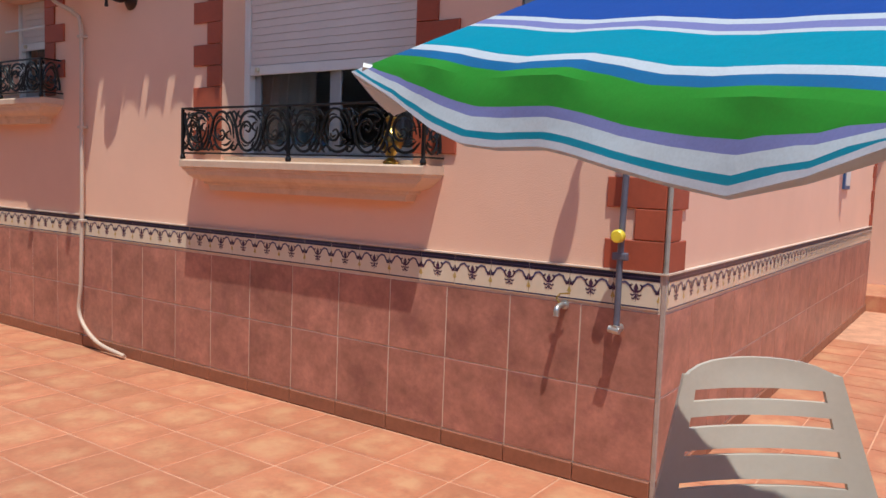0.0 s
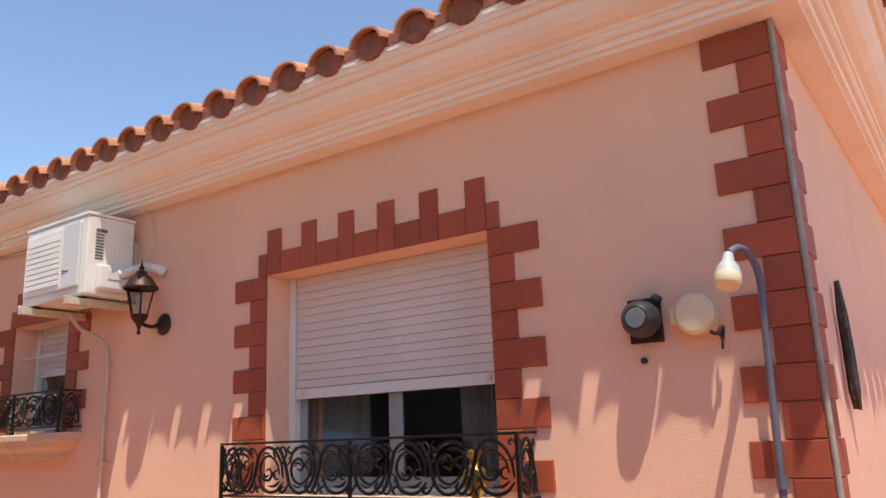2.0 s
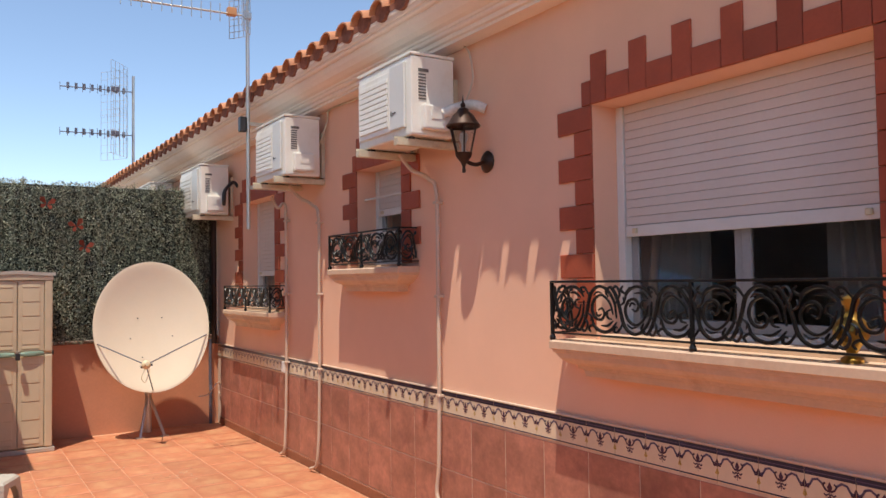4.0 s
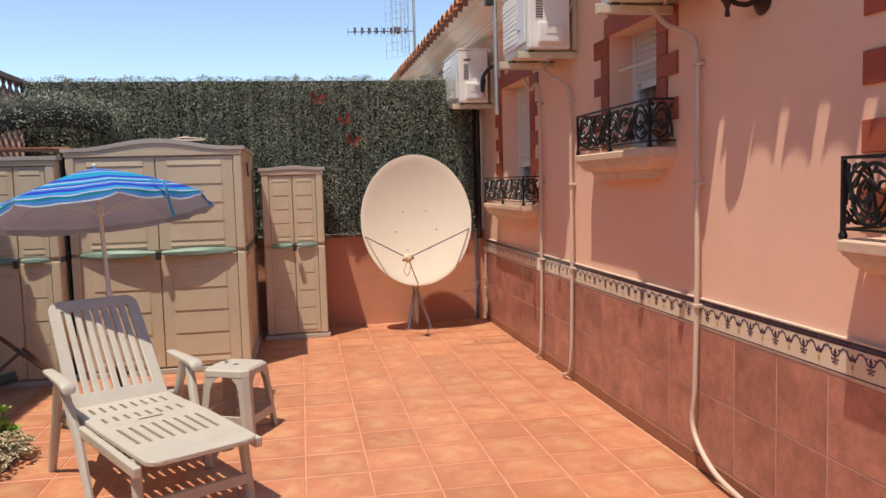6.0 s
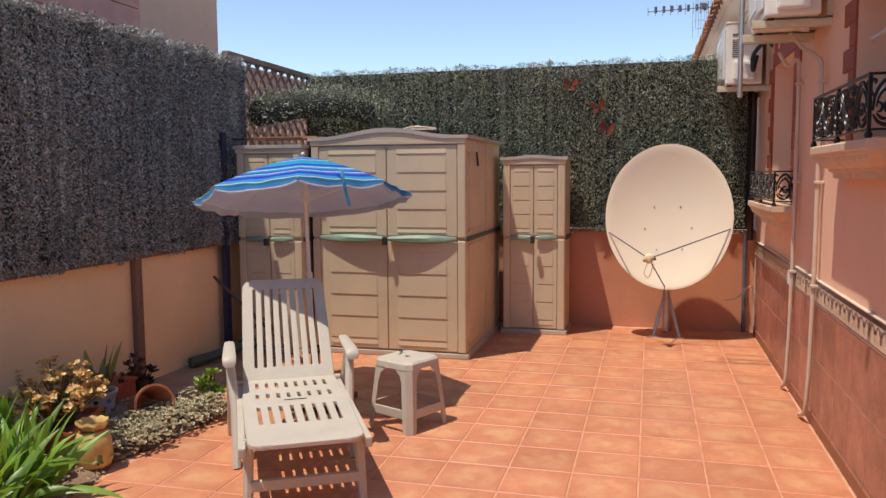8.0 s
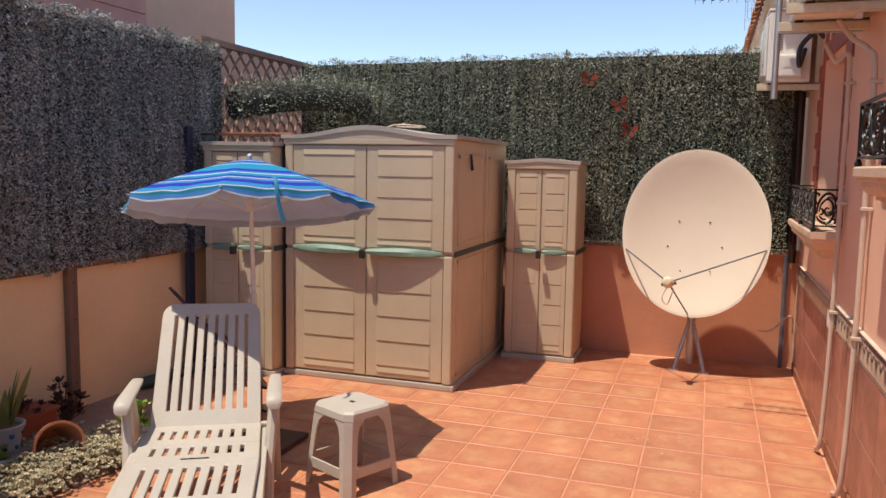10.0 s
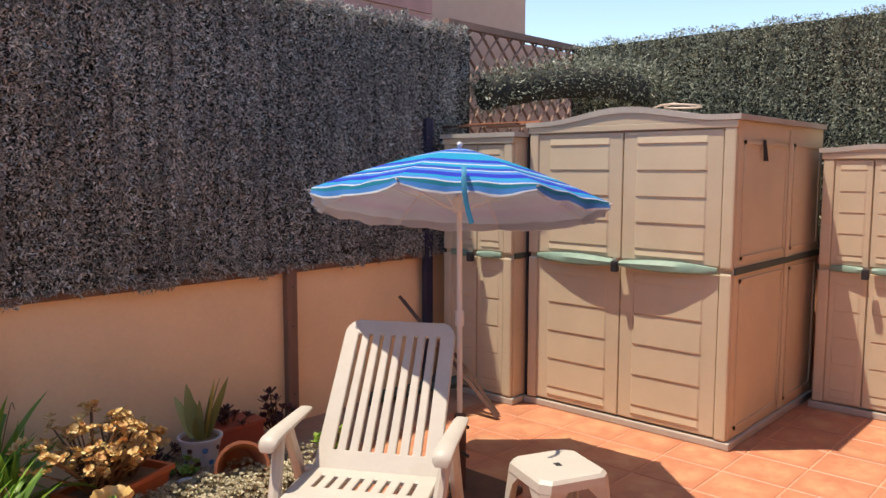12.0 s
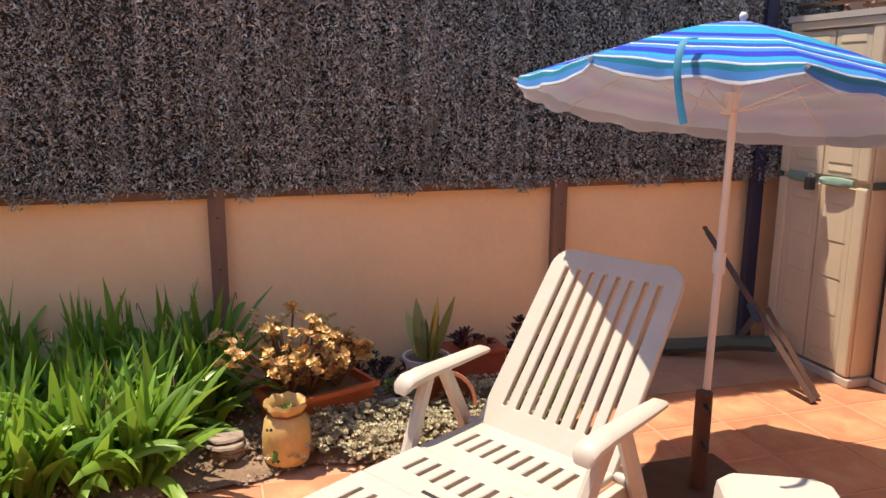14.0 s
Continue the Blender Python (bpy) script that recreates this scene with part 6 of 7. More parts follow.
def strap_clump(loc, n, size, seed, mtl=M_BLADE):
    rnd = random.Random(seed)
    V, F = [], []
    for _ in range(n):
        a = rnd.uniform(0, 6.283)
        tilt = abs(rnd.gauss(0.35, 0.3))
        d = (math.cos(a) * math.sin(tilt), math.sin(a) * math.sin(tilt), math.cos(tilt))
        r = (rnd.uniform(-0.05, 0.05), rnd.uniform(-0.05, 0.05), 0)
        blade(V, F, r, d, size * rnd.uniform(0.6, 1.15), rnd.uniform(0.016, 0.029), rnd.uniform(0.4, 1.9), rnd.uniform(-0.8, 0.8))
    e = base("strap_leaf_plant", loc, "clump of glossy green strap leaves in the planting bed", "plant", "strap-leaf plants in the bed")
    ob = raw("leaves", V, F, mtl, e, True)
    ob["kind"] = "stuff"
    st = bmesh.new()
    for _ in range(1):
        a = rnd.uniform(0, 6.28)
        x, y = 0.08 * math.cos(a), 0.08 * math.sin(a)
        h = size * rnd.uniform(0.7, 1.15)
        tube(st, smooth_path([(x * 0.3, y * 0.3, 0), (x, y, h * 0.6), (x * 1.6, y * 1.6, h), (x * 2.2, y * 1.7, h - 0.02)], 4), 0.0018, 5)
    part("dry_stalk", st, M_TWIG, e)
    return e


rc = random.Random(21)
for j in range(13):
    for i in range(5):
        y = 1.75 + j * 0.175 + rc.uniform(-0.05, 0.05)
        x = WX + 0.13 + i * 0.195 + rc.uniform(-0.05, 0.05)
        if y > 3.72 and x > -4.0:
            continue
        strap_clump((x, y, 0.04), 36, 0.46 if i else 0.54, 100 + 10 * j + i)


def rosette(V, F, c, n, size, w, rnd, cup=0.5, updir=(0, 0, 1)):
    """A rosette of round-ended leaves."""
    up = Vector(updir).normalized()
    a0 = rnd.uniform(0, 6.28)
    s0 = up.orthogonal().normalized()
    s1 = up.cross(s0)
    for k in range(n):
        a = a0 + k * 2.4
        f = k / n
        el = cup + 0.9 * f
        rad = s0 * math.cos(a) + s1 * math.sin(a)
        d = (rad * math.cos(el) + up * math.sin(el)).normalized()
        sd = d.cross(up)
        sd = sd.normalized() if sd.length > 0.01 else s0
        L = size * (1 - 0.45 * f)
        nn = sd.cross(d)
        p = Vector(c)
        k0 = len(V)
        V.extend([p, p + d * L * 0.45 + sd * w * L * 0.8, p + d * L * 0.85 + sd * w * L, p + d * L + nn * L * 0.06, p + d * L * 0.85 - sd * w * L, p + d * L * 0.45 - sd * w * L * 0.8, p + d * L * 0.55 - nn * L * 0.10])
        F.extend([(k0, k0 + 1, k0 + 6), (k0 + 1, k0 + 2, k0 + 6), (k0 + 2, k0 + 3, k0 + 6), (k0 + 3, k0 + 4, k0 + 6), (k0 + 4, k0 + 5, k0 + 6), (k0 + 5, k0, k0 + 6)])


# ground-cover succulents along the tiles
rg = random.Random(31)
for k in range(26):
    y = 4.22 + 1.02 * (k / 26) + rg.uniform(-0.03, 0.03)
    x = bed_edge(y) - rg.uniform(0.02, 0.42)
    if y < 4.5 and x < -4.0:
        x += 0.2
    V, F = [], []
    for q in range(70):
        a, r = rg.uniform(0, 6.28), 0.13 * math.sqrt(rg.random())
        cx, cy = r * math.cos(a), r * math.sin(a)
        rosette(V, F, (cx, cy, 0.02 + 0.085 * (1 - (r / 0.14) ** 2) * rg.uniform(0.6, 1.1)), 7, rg.uniform(0.016, 0.026), 0.3, rg, 0.35, (cx * 3, cy * 3, 1))
    e = base("ground_cover_succulent", (x, y, 0.035), "low mat of pale grey-green succulent rosettes at the bed's edge", "plant", "ground-cover succulents")
    ob = raw("foliage", V, F, M_SUCC, e)
    ob["kind"] = "stuff"


def pot(name, loc, r0, r1, h, mtl, label, seg=24, tilt=None, scale=None):
    e = base(name, loc, label, "plant pot")
    if tilt:
        e.rotation_euler = tuple(radians(v) for v in tilt)
    part("body", lathebm([(0, 0), (r0, 0), (r1, h * 0.9), (r1 * 1.0, h * 0.9), (r1 * 1.08, h * 0.9), (r1 * 1.1, h), (r1 * 0.98, h), (r0 * 0.9, 0.02), (0, 0.02)], seg), mtl, e, smooth=True)
    return e


# yellow glazed pot shaped like a tied sack
yp = base("sack_pot", (-3.81, 4.155, 0.03), "yellow glazed pot shaped like a tied sack, with small holes", "plant pot")
bm = bmesh.new()
lathe(bm, [(0, 0), (0.082, 0), (0.093, 0.03), (0.095, 0.10), (0.085, 0.165), (0.062, 0.19), (0.066, 0.20), (0.082, 0.225), (0.078, 0.24), (0.062, 0.225), (0.055, 0.2), (0.055, 0.19), (0, 0.19)], 32)
for v in bm.verts:
    a = math.atan2(v.co.y, v.co.x)
    if v.co.z > 0.2:
        v.co.z += 0.004 * math.sin(a * 9)
        v.co.x *= 1 + 0.06 * math.sin(a * 7 + 1)
        v.co.y *= 1 + 0.06 * math.sin(a * 7 + 1)
    else:
        q = 1 + 0.02 * math.sin(a * 3 + v.co.z * 20)
        v.co.x *= q
        v.co.y *= q
part("body", bm, M_GLAZE, yp, smooth=True)
part("rope", lathebm([(0.066, 0.188), (0.073, 0.192), (0.066, 0.198)], 24), mat("rope_red", (0.3, 0.12, 0.06), 0.8), yp, smooth=True)
part("inner_soil", lathebm([(0, 0.20), (0.054, 0.198)], 20), M_CONCRETE, yp)
# black discs on the closed glaze, put there as the shade of small holes
for a, z in ((-20, 0.155), (-32, 0.15), (-5, 0.03), (-18, 0.026)):
    a = radians(a - 22)
    part("hole", lathebm([(0, 0.0), (0.007, 0.0), (0.006, 0.003), (0, 0.003)], 8, Matrix.Translation((0.093 * math.cos(a), 0.093 * math.sin(a), z)) @ Matrix.Rotation(a, 4, "Z") @ pose(0, 0, 0, 0, 90, 0)), M_DARK, yp)
V, F = [], []
rosette(V, F, (0.0, 0.0, 0.2), 7, 0.034, 0.3, random.Random(3), 0.5)
part("moulded_leaf", tubebm([(0.07, -0.045, 0.09), (0.08, -0.05, 0.06), (0.078, -0.055, 0.03)], 0.012, 5, 0.4), mat("green_glaze", (0.08, 0.2, 0.04), 0.4), yp)
raw("small_succulent", V, F, M_LIME, yp)

# long terracotta planter with a jade plant
pl = base("window_box_planter", (-4.115, 4.31, 0.03), "orange-brown plastic trough planter with a yellowing jade plant", "planter", rz=20)
bm = bmesh.new()
prof = [(0.085, 0.0), (0.11, 0.145), (0.125, 0.15), (0.125, 0.17), (0.105, 0.17), (0.085, 0.03)]
L = 0.20
rows = []
for w, z in prof:
    ex = L + (w - 0.085)
    rows.append([bm.verts.new(p) for p in ((-w, -ex, z), (w, -ex, z), (w, ex, z), (-w, ex, z))])
for a, b in zip(rows, rows[1:]):
    for k in range(4):
        bm.faces.new((a[k], a[(k + 1) % 4], b[(k + 1) % 4], b[k]))
bm.faces.new(rows[0][::-1])
bm.faces.new(rows[-1])
part("trough", bm, mat("orange_brown_plastic", (0.55, 0.15, 0.06), 0.5, var=0.08), pl)
part("potting_soil", boxbm(-0.10, 0.10, -L, L, 0.11, 0.145), M_SOIL, pl)
rj = random.Random(5)
for k, (oy, sc) in enumerate(((-0.13, 1.2), (-0.03, 1.0), (0.10, 0.65))):
    jp = base("jade_plant", (0, 0, 0), "branching jade plant with yellow and red-edged round leaves", "plant", "jade plants in the trough")
    jp.location = Vector((-4.115, 4.31, 0.03)) + Matrix.Rotation(radians(20), 3, "Z") @ Vector((rj.uniform(-0.03, 0.03), oy, 0.14))
    st = bmesh.new()
    V, F = [], []
    for b_ in range(26):
        a = rj.uniform(0, 6.28)
        out = rj.uniform(0.05, 0.23) * sc
        hgt = (rj.uniform(0.10, 0.24) + 0.12 * (1 - out / 0.24)) * sc
        tip = Vector((out * math.cos(a), out * math.sin(a), hgt))
        m1 = Vector((tip.x * 0.35, tip.y * 0.35, hgt * 0.45))
        tube(st, smooth_path([(0, 0, 0), m1, tip], 4), [0.011 - 0.008 * i / 8 for i in range(9)], 6)
        for q in range(5):
            o = Vector((rj.gauss(0, 0.020), rj.gauss(0, 0.020), rj.gauss(0, 0.016)))
            rosette(V, F, tip + o, 7, rj.uniform(0.022, 0.034), 0.42, rj, 0.15, (rj.gauss(0, 0.5), rj.gauss(0, 0.5), 1))
        rosette(V, F, m1, 5, 0.025, 0.36, rj, 0.1)
    part("stem", st, M_TWIG, jp, smooth=True)
    ob = raw("leaves", V, F, M_JADE, jp)
    ob["kind"] = "stuff"

# patterned white pot with a snake plant
sp_ = base("patterned_pot", (-4.34, 4.86, 0.03), "white pot with a dark red and blue spotted pattern", "plant pot")
M_PATT = mat("white_glazed_pot", (0.62, 0.62, 0.64), 0.35, var=0.05)
part("body", lathebm([(0, 0), (0.075, 0), (0.105, 0.15), (0.112, 0.152), (0.115, 0.17), (0.102, 0.17), (0.07, 0.02), (0, 0.02)], 28), M_PATT, sp_, smooth=True)
part("soil", lathebm([(0, 0.155), (0.1, 0.153)], 20), M_SOIL, sp_)
rr_ = random.Random(9)
for k in range(16):
    a = k * 2 * math.pi / 16 + 0.1
    z = 0.05 + 0.07 * (k % 2)
    r = 0.0765 + 0.2 * z
    part("painted_spot", lathebm([(0, 0), (0.016, 0), (0.012, 0.002), (0, 0.002)], 8, Matrix.Translation((r * math.cos(a), r * math.sin(a), z)) @ Matrix.Rotation(a, 4, "Z") @ pose(0, 0, 0, 0, 79, 0)), M_ROSETTE if k % 3 else M_BLUE, sp_)
V, F = [], []
for k in range(13):
    a = rr_.uniform(0, 6.28)
    tl = rr_.uniform(0.05, 0.55)
    blade(V, F, (0.03 * math.cos(a), 0.03 * math.sin(a), 0), (math.cos(a) * math.sin(tl), math.sin(a) * math.sin(tl), math.cos(tl)), rr_.uniform(0.16, 0.38), rr_.uniform(0.020, 0.034), 0.1, rr_.uniform(-1, 1))
e = base("snake_plant", (-4.34, 4.86, 0.18), "snake plant with upright mottled green leaves in a patterned pot", "plant")
M_SNAKE = leafy("mottled_snake_leaf", (0.12, 0.16, 0.05), (0.52, 0.52, 0.18), 0.45)
raw("leaves", V, F, M_SNAKE, e, True)

rd = base("red_planter", (-4.47, 5.12, 0.03), "low red plastic planter against the garden wall", "planter")
part("trough", boxbm(-0.09, 0.09, -0.16, 0.16, 0, 0.13, bev=0.01), mat("dull_red_plastic", (0.36, 0.07, 0.04), 0.55), rd)
part("rim", boxbm(-0.1, 0.1, -0.17, 0.17, 0.131, 0.15, bev=0.004), mat("dull_red_rim", (0.40, 0.08, 0.045), 0.5), rd)


def bush(name, loc, n, spread, h, size, mtl, label, seed, cup=0.5, up=1.0):
    rnd = random.Random(seed)
    e = base(name, loc, label, "plant")
    st = bmesh.new()
    V, F = [], []
    for k in range(n):
        a = rnd.uniform(0, 6.28)
        o = spread * math.sqrt(rnd.random())
        z = h * rnd.uniform(0.25, 1.0) * (1 - 0.5 * o / spread)
        tip = Vector((o * math.cos(a), o * math.sin(a), z))
        tube(st, [(tip.x * 0.2, tip.y * 0.2, 0), tip * 0.6, tip], 0.0045, 5)
        rosette(V, F, tip, 11, size * rnd.uniform(0.8, 1.2), 0.2, rnd, cup, (tip.x, tip.y, up * 0.3))
    part("stem", st, M_TWIG, e)
    ob = raw("leaves", V, F, mtl, e)
    ob["kind"] = "stuff"
    return e


bush("red_rosette_plant", (-4.46, 5.42, 0.02), 20, 0.09, 0.34, 0.055, M_ROSETTE, "dark red rosette succulent beside the wooden post", 41)
bush("red_rosette_plant", (-4.50, 4.66, 0.03), 18, 0.13, 0.19, 0.05, M_ROSETTE, "dark red drooping succulent behind the trough planter", 42)
bush("red_rosette_plant", (-4.47, 5.12, 0.14), 14, 0.10, 0.12, 0.05, M_ROSETTE, "dusky succulent growing in the red planter", 43)
bush("lime_rosette_plant", (-3.83, 5.32, 0.02), 16, 0.10, 0.24, 0.075, M_LIME, "bright lime-green rosette plant at the end of the bed", 44)
bush("lime_rosette_plant", (-4.25, 4.72, 0.03), 9, 0.06, 0.17, 0.045, M_LIME, "small lime-green succulent beside the trough planter", 45)

tp = pot("terracotta_pot", (-4.10, 4.93, 0.10), 0.075, 0.12, 0.22, M_TERRA, "terracotta pot lying on its side in the bed", tilt=(78, 0, 62))
wp = base("pale_stone", (-4.12, 4.66, 0.02), "pale blue-white stone beside the pots", "stone")
bm = bmesh.new()
bmesh.ops.create_icosphere(bm, subdivisions=2, radius=0.055)
for v in bm.verts:
    v.co *= 1 + 0.2 * noise.noise(v.co * 25)
    v.co.z = v.co.z * 0.7 + 0.035
part("stone", bm, mat("pale_stone", (0.55, 0.57, 0.6), 0.8), wp)
for k in range(6):
    b = base("slate_piece", (-3.86 + rp.uniform(-0.015, 0.015), 3.93 + rp.uniform(-0.02, 0.02), 0.03 + k * 0.017), "flat pale stone slab in a small stack by the pots", "stone", "stacked flat stones", rz=rp.uniform(0, 80))
    bm = bmesh.new()
    lathe(bm, [(0, 0), (0.062, 0.0), (0.072, 0.006), (0.066, 0.014), (0, 0.015)], 11)
    for v in bm.verts:
        v.co.x *= 1 + 0.35 * noise.noise(v.co * 20 + Vector((k, 0, 0)))
    part("slab", bm, M_SLATE, b)


# ---- floor tiles ----
T = 0.333


def tile_mesh(name, w, h, t, mtl, bev=0.003):
    bm = bmesh.new()
    v = [(-w / 2, -h / 2, 0), (w / 2, -h / 2, 0), (w / 2, h / 2, 0), (-w / 2, h / 2, 0)]
    a = [bm.verts.new(p) for p in v]
    b = [bm.verts.new((x, y, t - bev)) for x, y, z in v]
    c = [bm.verts.new((x * (1 - 2 * bev / w), y * (1 - 2 * bev / h), t)) for x, y, z in v]
    for p, q in ((a, b), (b, c)):
        for k in range(4):
            bm.faces.new((p[k], p[(k + 1) % 4], q[(k + 1) % 4], q[k]))
    bm.faces.new(c)
    me = bpy.data.meshes.new(name)
    bm.to_mesh(me)
    bm.free()
    me.materials.append(mtl)
    return me


FT = tile_mesh("floor_tile", T - 0.009, T - 0.009, 0.006, M_FLOOR)
rest = bmesh.new()
count = 0
X0 = -0.36
cells = []
for i in range(-23, 14):
    for j in range(-15, 27):
        x, y = X0 + (i + 0.5) * T, 0.05 + (j + 0.5) * T
        if x < WX + 0.02 or y > FAR - 0.1 or y < -4.8 or x > 7.5:
            continue
        if x > -0.05 and y > -0.02:
            continue
        if x > EAST and y > -4.0:
            continue
        if x < -3.70 and 1.3 < y < 5.30:
            continue
        cells.append((x, y))
cells.sort(key=lambda c: (c[0] + 2.0) ** 2 + (c[1] - 4.0) ** 2)
for k, (x, y) in enumerate(cells):
    if k < 300:
        share("tile", FT, floor, (x, y, -0.0055), (0, 0, random.choice((0, 1, 2, 3)) * math.pi / 2))
    else:
        a = (T - 0.009) / 2
        vs = [rest.verts.new(p) for p in ((x - a, y - a, 0), (x + a, y - a, 0), (x + a, y + a, 0), (x - a, y + a, 0))]
        ws = [rest.verts.new(p) for p in ((x - a, y - a, -0.006), (x + a, y - a, -0.006), (x + a, y + a, -0.006), (x - a, y + a, -0.006))]
        rest.faces.new(vs)
        for q in range(4):
            rest.faces.new((ws[q], ws[(q + 1) % 4], vs[(q + 1) % 4], vs[q]))
M_FLOOR2 = mat("terracotta_floor_tile_far", (0.56, 0.215, 0.115), 0.5, var=0.13, scale=5, fine=40, bumps=0.12, stain=(0.60, 0.27, 0.155), island=0.16, worn=((0.63, 0.33, 0.175), 0.333, -0.36, 0.05))
tagged(link("floor_tiles_far", rest, M_FLOOR2), kind="stuff")

# pale chips dropped on the tiles before the dish
rq = random.Random(77)
V, F = [], []
for x0, y0, n in ((-1.05, 6.5, 26), (-1.35, 7.05, 8), (-0.75, 5.9, 7), (-1.9, 6.7, 5)):
    for _ in range(n):
        x, y, sz, a = x0 + rq.gauss(0, 0.09), y0 + rq.gauss(0, 0.09), rq.uniform(0.004, 0.011), rq.uniform(0, 6.28)
        k = len(V)
        V += [(x + sz * math.cos(a + q), y + sz * math.sin(a + q), 0.0008) for q in (0, 2.1, 4.2)] + [(x, y, 0.005)]
        F += [(k, k + 1, k + 3), (k + 1, k + 2, k + 3), (k + 2, k, k + 3)]
tagged(raw("floor_crumbs", V, F, M_LITTER), "pale crumbs of mortar scattered on the terracotta tiles", "litter", kind="stuff")

# ---- dado ----
tagged(link("dado_bed", boxbm(-0.006, -0.0, -0.0, FAR, 0.0, 0.892), M_GROUT), kind="structure")
bed2 = tagged(link("dado_bed_gable", boxbm(-0.006, EAST, -0.006, 0.0, 0.0, 0.892), M_GROUT), kind="structure")
dado = tagged(new("dado"), kind="structure")
dado2 = tagged(new("dado_gable"), kind="structure")
WT = tile_mesh("dado_tile", T - 0.0055, 0.326, 0.0025, M_DADO, 0.0015)
ST = tile_mesh("skirting_tile", T - 0.005, 0.072, 0.012, M_SKIRT)
west = Euler((radians(90), 0, radians(-90)))
south = Euler((radians(90), 0, 0))
for k in range(27):
    y = 0.005 + T * (k + 0.5)
    if y > FAR - 0.1:
        break
    for z in (0.078 + 0.165, 0.078 + 0.333 + 0.165):
        share("tile", WT, dado, (-0.006, y, z), west)
    share("skirting", ST, dado, (-0.006, y, 0.037), west)
for k in range(19):
    x = 0.005 + T * (k + 0.5)
    if x > EAST - 0.1:
        break
    for z in (0.078 + 0.165, 0.078 + 0.333 + 0.165):
        share("tile", WT, dado2, (x, -0.006, z), south)
    share("skirting", ST, dado2, (x, -0.006, 0.037), south)


tagged(link("border_ledge", boxbm(-0.020, -0.0, 0.0, FAR, 0.8925, 0.899), M_GROUT), kind="structure")
tagged(link("border_ledge_gable", boxbm(-0.020, EAST, -0.020, -0.0, 0.8925, 0.899), M_GROUT), kind="structure")

# ---- border tiles ----
M_BCREAM = mat("cream_glazed_border", (0.72, 0.60, 0.45), 0.25, var=0.05, coat=0.2)
M_BNAVY = mat("navy_glaze", (0.028, 0.03, 0.085), 0.3, var=0.5, fine=260, bumps=0.0)
M_BPURP = mat("plum_glaze", (0.075, 0.03, 0.075), 0.3, var=0.3, fine=200, bumps=0.0)
M_BYEL = mat("ochre_glaze", (0.50, 0.34, 0.08), 0.3, bumps=0.0)
M_BGREY = mat("grey_blue_glaze", (0.11, 0.09, 0.17), 0.3, bumps=0.0)


def flat_poly(bm, pts, z, mi):
    f = bm.faces.new([bm.verts.new((x, y, z)) for x, y in pts])
    f.material_index = mi
    if f.normal.z < 0:
        f.normal_flip()


def ribbon(bm, pts, w, z, mi):
    for (x0, y0), (x1, y1) in zip(pts, pts[1:]):
        d = Vector((x1 - x0, y1 - y0))
        if d.length < 1e-6:
            continue
        nrm = Vector((-d.y, d.x)).normalized() * w
        d = d.normalized() * w * 0.3
        flat_poly(bm, [(x0 - nrm.x - d.x, y0 - nrm.y - d.y), (x1 - nrm.x + d.x, y1 - nrm.y + d.y), (x1 + nrm.x + d.x, y1 + nrm.y + d.y), (x0 + nrm.x - d.x, y0 + nrm.y - d.y)], z, mi)


BW = 0.19
bm = bmesh.new()
w, h = BW / 2 - 0.001, 0.0685
vs = [bm.verts.new(p) for p in ((-w, -h, 0.006), (w, -h, 0.006), (w, h, 0.006), (-w, h, 0.006))]
vb = [bm.verts.new(p) for p in ((-w, -h, 0), (w, -h, 0), (w, h, 0), (-w, h, 0))]
bm.faces.new(vs)
for k in range(4):
    bm.faces.new((vb[k], vb[(k + 1) % 4], vs[(k + 1) % 4], vs[k]))
Z = 0.0065
flat_poly(bm, [(-w, h - 0.026), (w, h - 0.026), (w, h - 0.001), (-w, h - 0.001)], Z, 1)
flat_poly(bm, [(-w, -h + 0.004), (w, -h + 0.004), (w, -h + 0.010), (-w, -h + 0.010)], Z, 1)
Z2 = 0.0072
ribbon(bm, [(-w, h - 0.014), (w, h - 0.014)], 0.0016, Z2, 4)
for c, e in ((0.0, 1), (-BW / 2, 0), (BW / 2, 0)):
    def clip(pts):
        return [(max(-w, min(w, x)), y) for x, y in pts]
    if e:
        flat_poly(bm, [(c, 0.032), (c + 0.010, 0.012), (c + 0.004, -0.004), (c, -0.012), (c - 0.004, -0.004), (c - 0.010, 0.012)], Z2, 2)
        for s in (-1, 1):
            ribbon(bm, [(c + s * 0.005, -0.004), (c + s * 0.018, 0.004), (c + s * 0.026, 0.018), (c + s * 0.017, 0.026)], 0.0035, Z2, 2)
            ribbon(bm, [(c + s * 0.004, -0.012), (c + s * 0.015, -0.018), (c + s * 0.022, -0.012)], 0.0028, Z2, 2)
            ribbon(bm, [(c + s * 0.003, -0.022), (c + s * 0.010, -0.032), (c + s * 0.016, -0.028)], 0.0024, Z2, 2)
            ribbon(bm, [(c + s * 0.026, 0.020), (c + s * 0.045, 0.033), (c + s * 0.064, 0.028), (c + s * 0.074, 0.010), (c + s * 0.085, 0.004)], 0.0042, Z2, 4)
        flat_poly(bm, [(c - 0.0035, -0.012), (c + 0.0035, -0.012), (c, -0.046)], Z2, 2)
    else:
        s = 1 if c < 0 else -1
        flat_poly(bm, [(c + s * 0.001, 0.026), (c + s * 0.001, -0.008), (c + s * 0.011, 0.004)], Z2, 2)
        flat_poly(bm, [(c + s * 0.001, -0.010), (c + s * 0.001, -0.038), (c + s * 0.010, -0.032)], Z2, 3)
        ribbon(bm, [(c + s * 0.004, 0.0), (c + s * 0.014, -0.004), (c + s * 0.019, 0.008)], 0.003, Z2, 2)
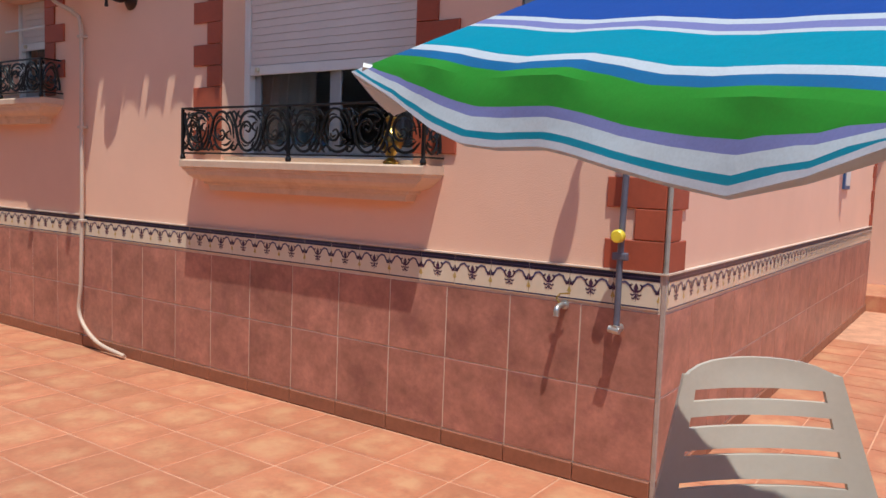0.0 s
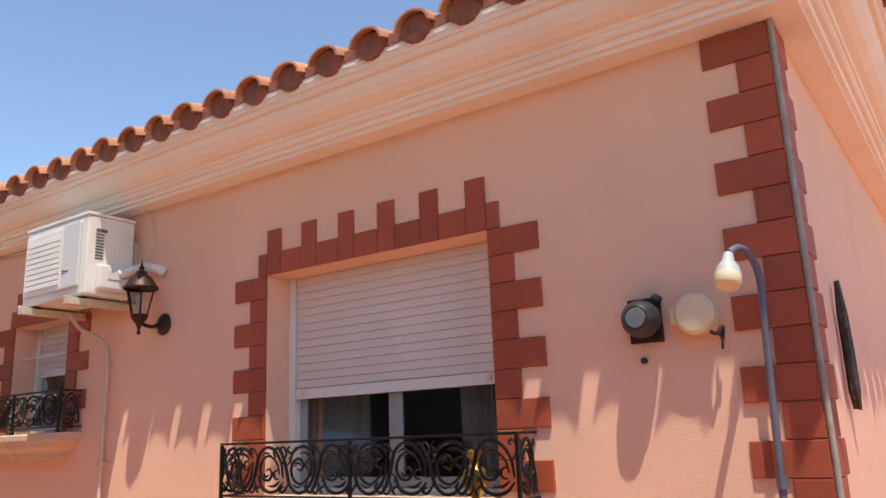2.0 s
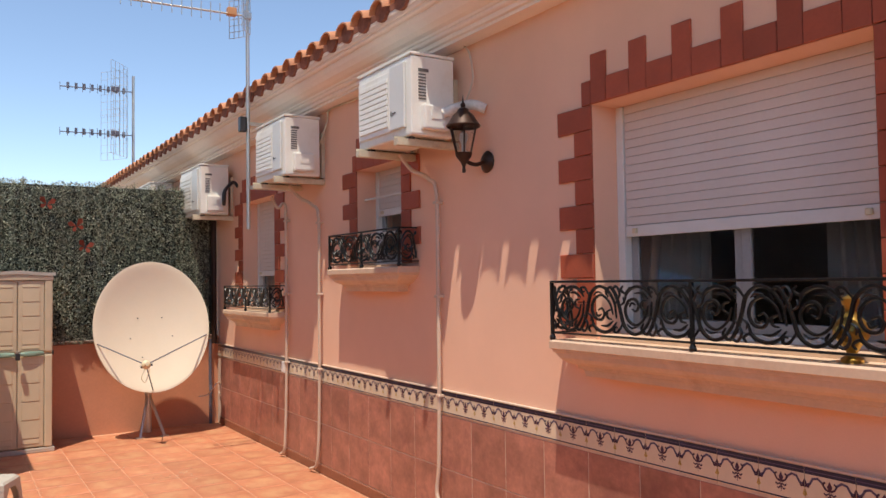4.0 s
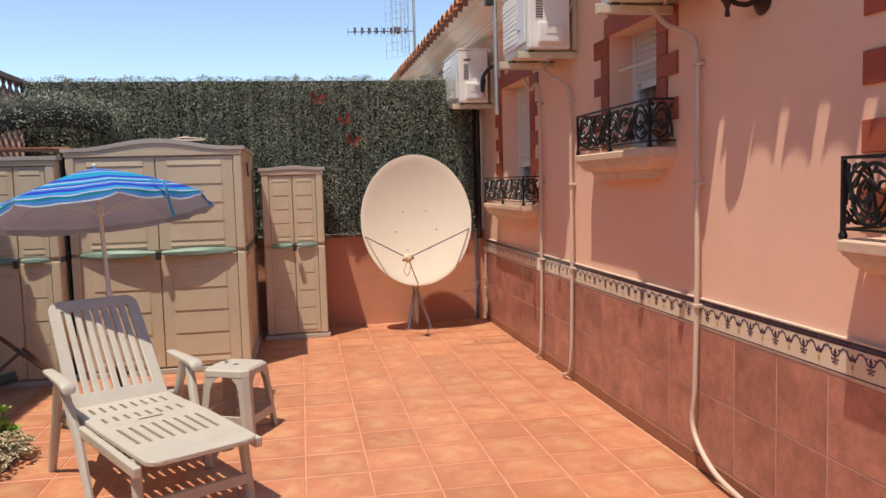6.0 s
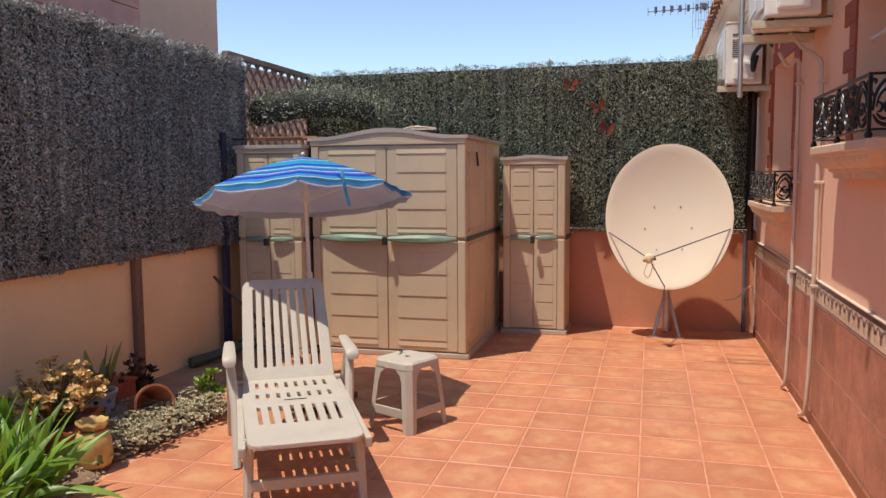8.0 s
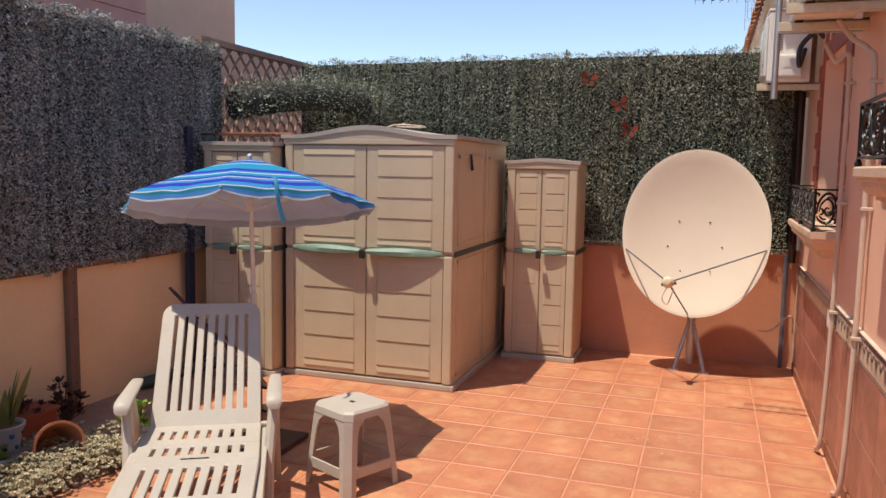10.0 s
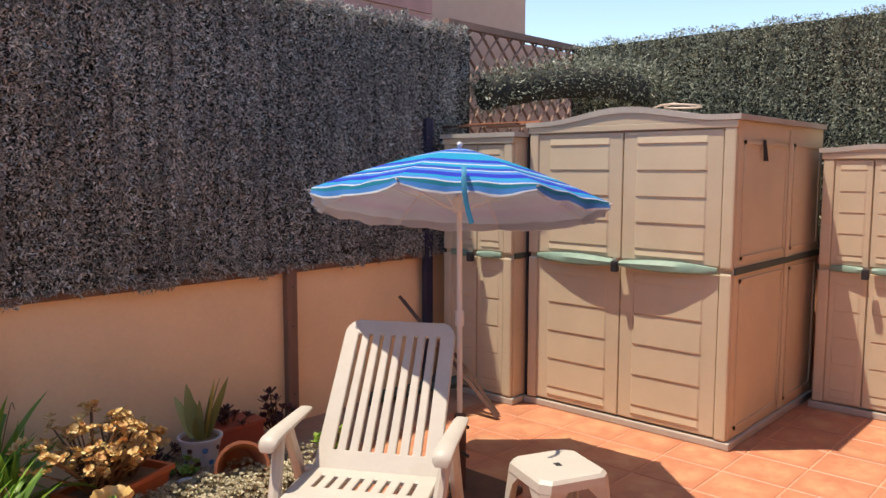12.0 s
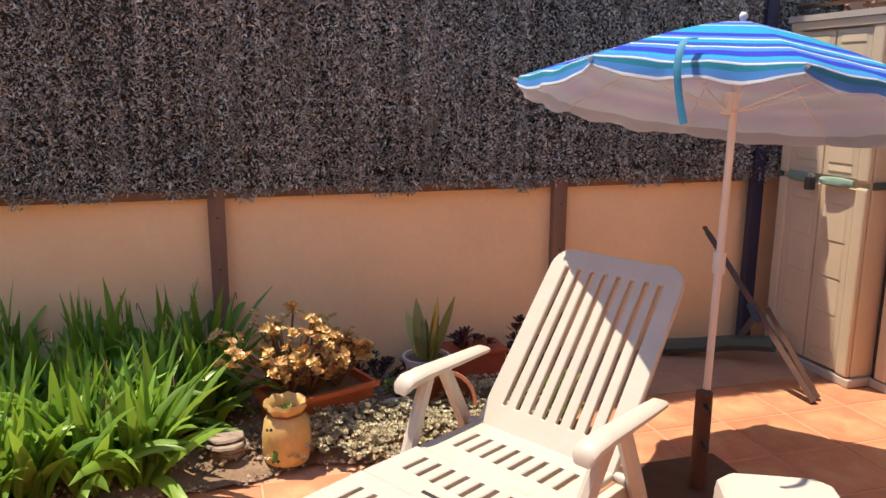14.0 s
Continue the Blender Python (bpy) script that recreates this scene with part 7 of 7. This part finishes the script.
bmesh.ops.recalc_face_normals(bm, faces=bm.faces[:5])
BT = bpy.data.meshes.new("border_tile")
bm.to_mesh(BT)
bm.free()
for mm in (M_BCREAM, M_BNAVY, M_BPURP, M_BYEL, M_BGREY):
    BT.materials.append(mm)
for k in range(46):
    share("border_tile", BT, dado, (-0.006, 0.012 + BW * (k + 0.5), 0.821), west)
for k in range(33):
    share("border_tile", BT, dado2, (0.012 + BW * (k + 0.5), -0.006, 0.821), south)
M_CORNER = mat("corner_grout", (0.46, 0.36, 0.30), 0.9, var=0.2, scale=10)
tagged(link("corner_trim", boxbm(-0.011, 0.004, -0.011, 0.004, 0.0, 0.892), M_CORNER), kind="structure")

# ---- red tiles round the windows and up the corner ----
QT = {}


def quoin(parent, y, z, w, h):
    """One tile on the long wall, with its lower corner at y, z."""
    key = (round(w, 3), round(h, 3))
    if key not in QT:
        QT[key] = tile_mesh("quoin", w - 0.003, h - 0.003, 0.012, M_QUOIN, 0.003)
    share("quoin", QT[key], parent, (-0.0005, y + w / 2, z + h / 2), west)


def surround(name, y0, y1, z0, z1, merlons, n_courses):
    s = tagged(new(name), kind="structure")
    for k in range(n_courses):
        z = z1 - 0.12 * (k + 1)
        w = 0.245 if k % 2 == 0 else 0.125
        quoin(s, y1, z, w, 0.12)
        quoin(s, y0 - w, z, w, 0.12)
    span = y1 - y0
    pitch = span / merlons
    tw = pitch * 0.46
    for k in range(merlons):
        a = y0 + pitch * k + (pitch - tw) * (k / max(1, merlons - 1))
        quoin(s, a, z1 + 0.001, tw, 0.245)
        if k < merlons - 1:
            b = y0 + pitch * (k + 1) + (pitch - tw) * ((k + 1) / max(1, merlons - 1))
            quoin(s, a + tw, z1 + 0.001, b - a - tw, 0.12)
    quoin(s, y1, z1 + 0.001, 0.065, 0.12)
    quoin(s, y0 - 0.065, z1 + 0.001, 0.065, 0.12)
    return s


surround("surround_window_large", 1.23, 2.595, 1.3, 2.42, 6, 9)
surround("surround_window_small", 4.47, 5.16, 1.7, 2.42, 3, 6)
surround("surround_window_far", 6.92, 7.88, 1.33, 2.42, 4, 9)
cq = tagged(new("corner_quoins"), kind="structure")
QC = 0.1225
for k in range(18):
    z = 0.897 + QC * k
    hh = min(QC, 2.985 - z)
    if hh < 0.03:
        break
    w1, w2 = (0.245, 0.19) if k % 2 == 0 else (0.125, 0.12)
    quoin(cq, 0.006, z, w1, hh)
    key = ("g", round(w2, 3), round(hh, 3))
    if key not in QT:
        QT[key] = tile_mesh("quoin", w2 - 0.003, hh - 0.003, 0.012, M_QUOIN, 0.003)
    share("quoin", QT[key], cq, (0.006 + w2 / 2, -0.0005, z + hh / 2), south)
    for side in (0,):
        key = ("e", round(w2, 3), round(hh, 3))
        if key not in QT:
            QT[key] = tile_mesh("quoin", w2 - 0.003, hh - 0.003, 0.012, M_QUOIN, 0.003)
        share("quoin", QT[key], cq, (EAST - 0.01 - w2 / 2, -0.0005, z + hh / 2), south)
tagged(link("corner_bead", tubebm([(-0.006, -0.006, 0.893), (-0.006, -0.006, 2.985)], 0.0095, 8), mat("grey_grout_bead", (0.36, 0.33, 0.29), 0.9, var=0.2, scale=10), cq), kind="structure")
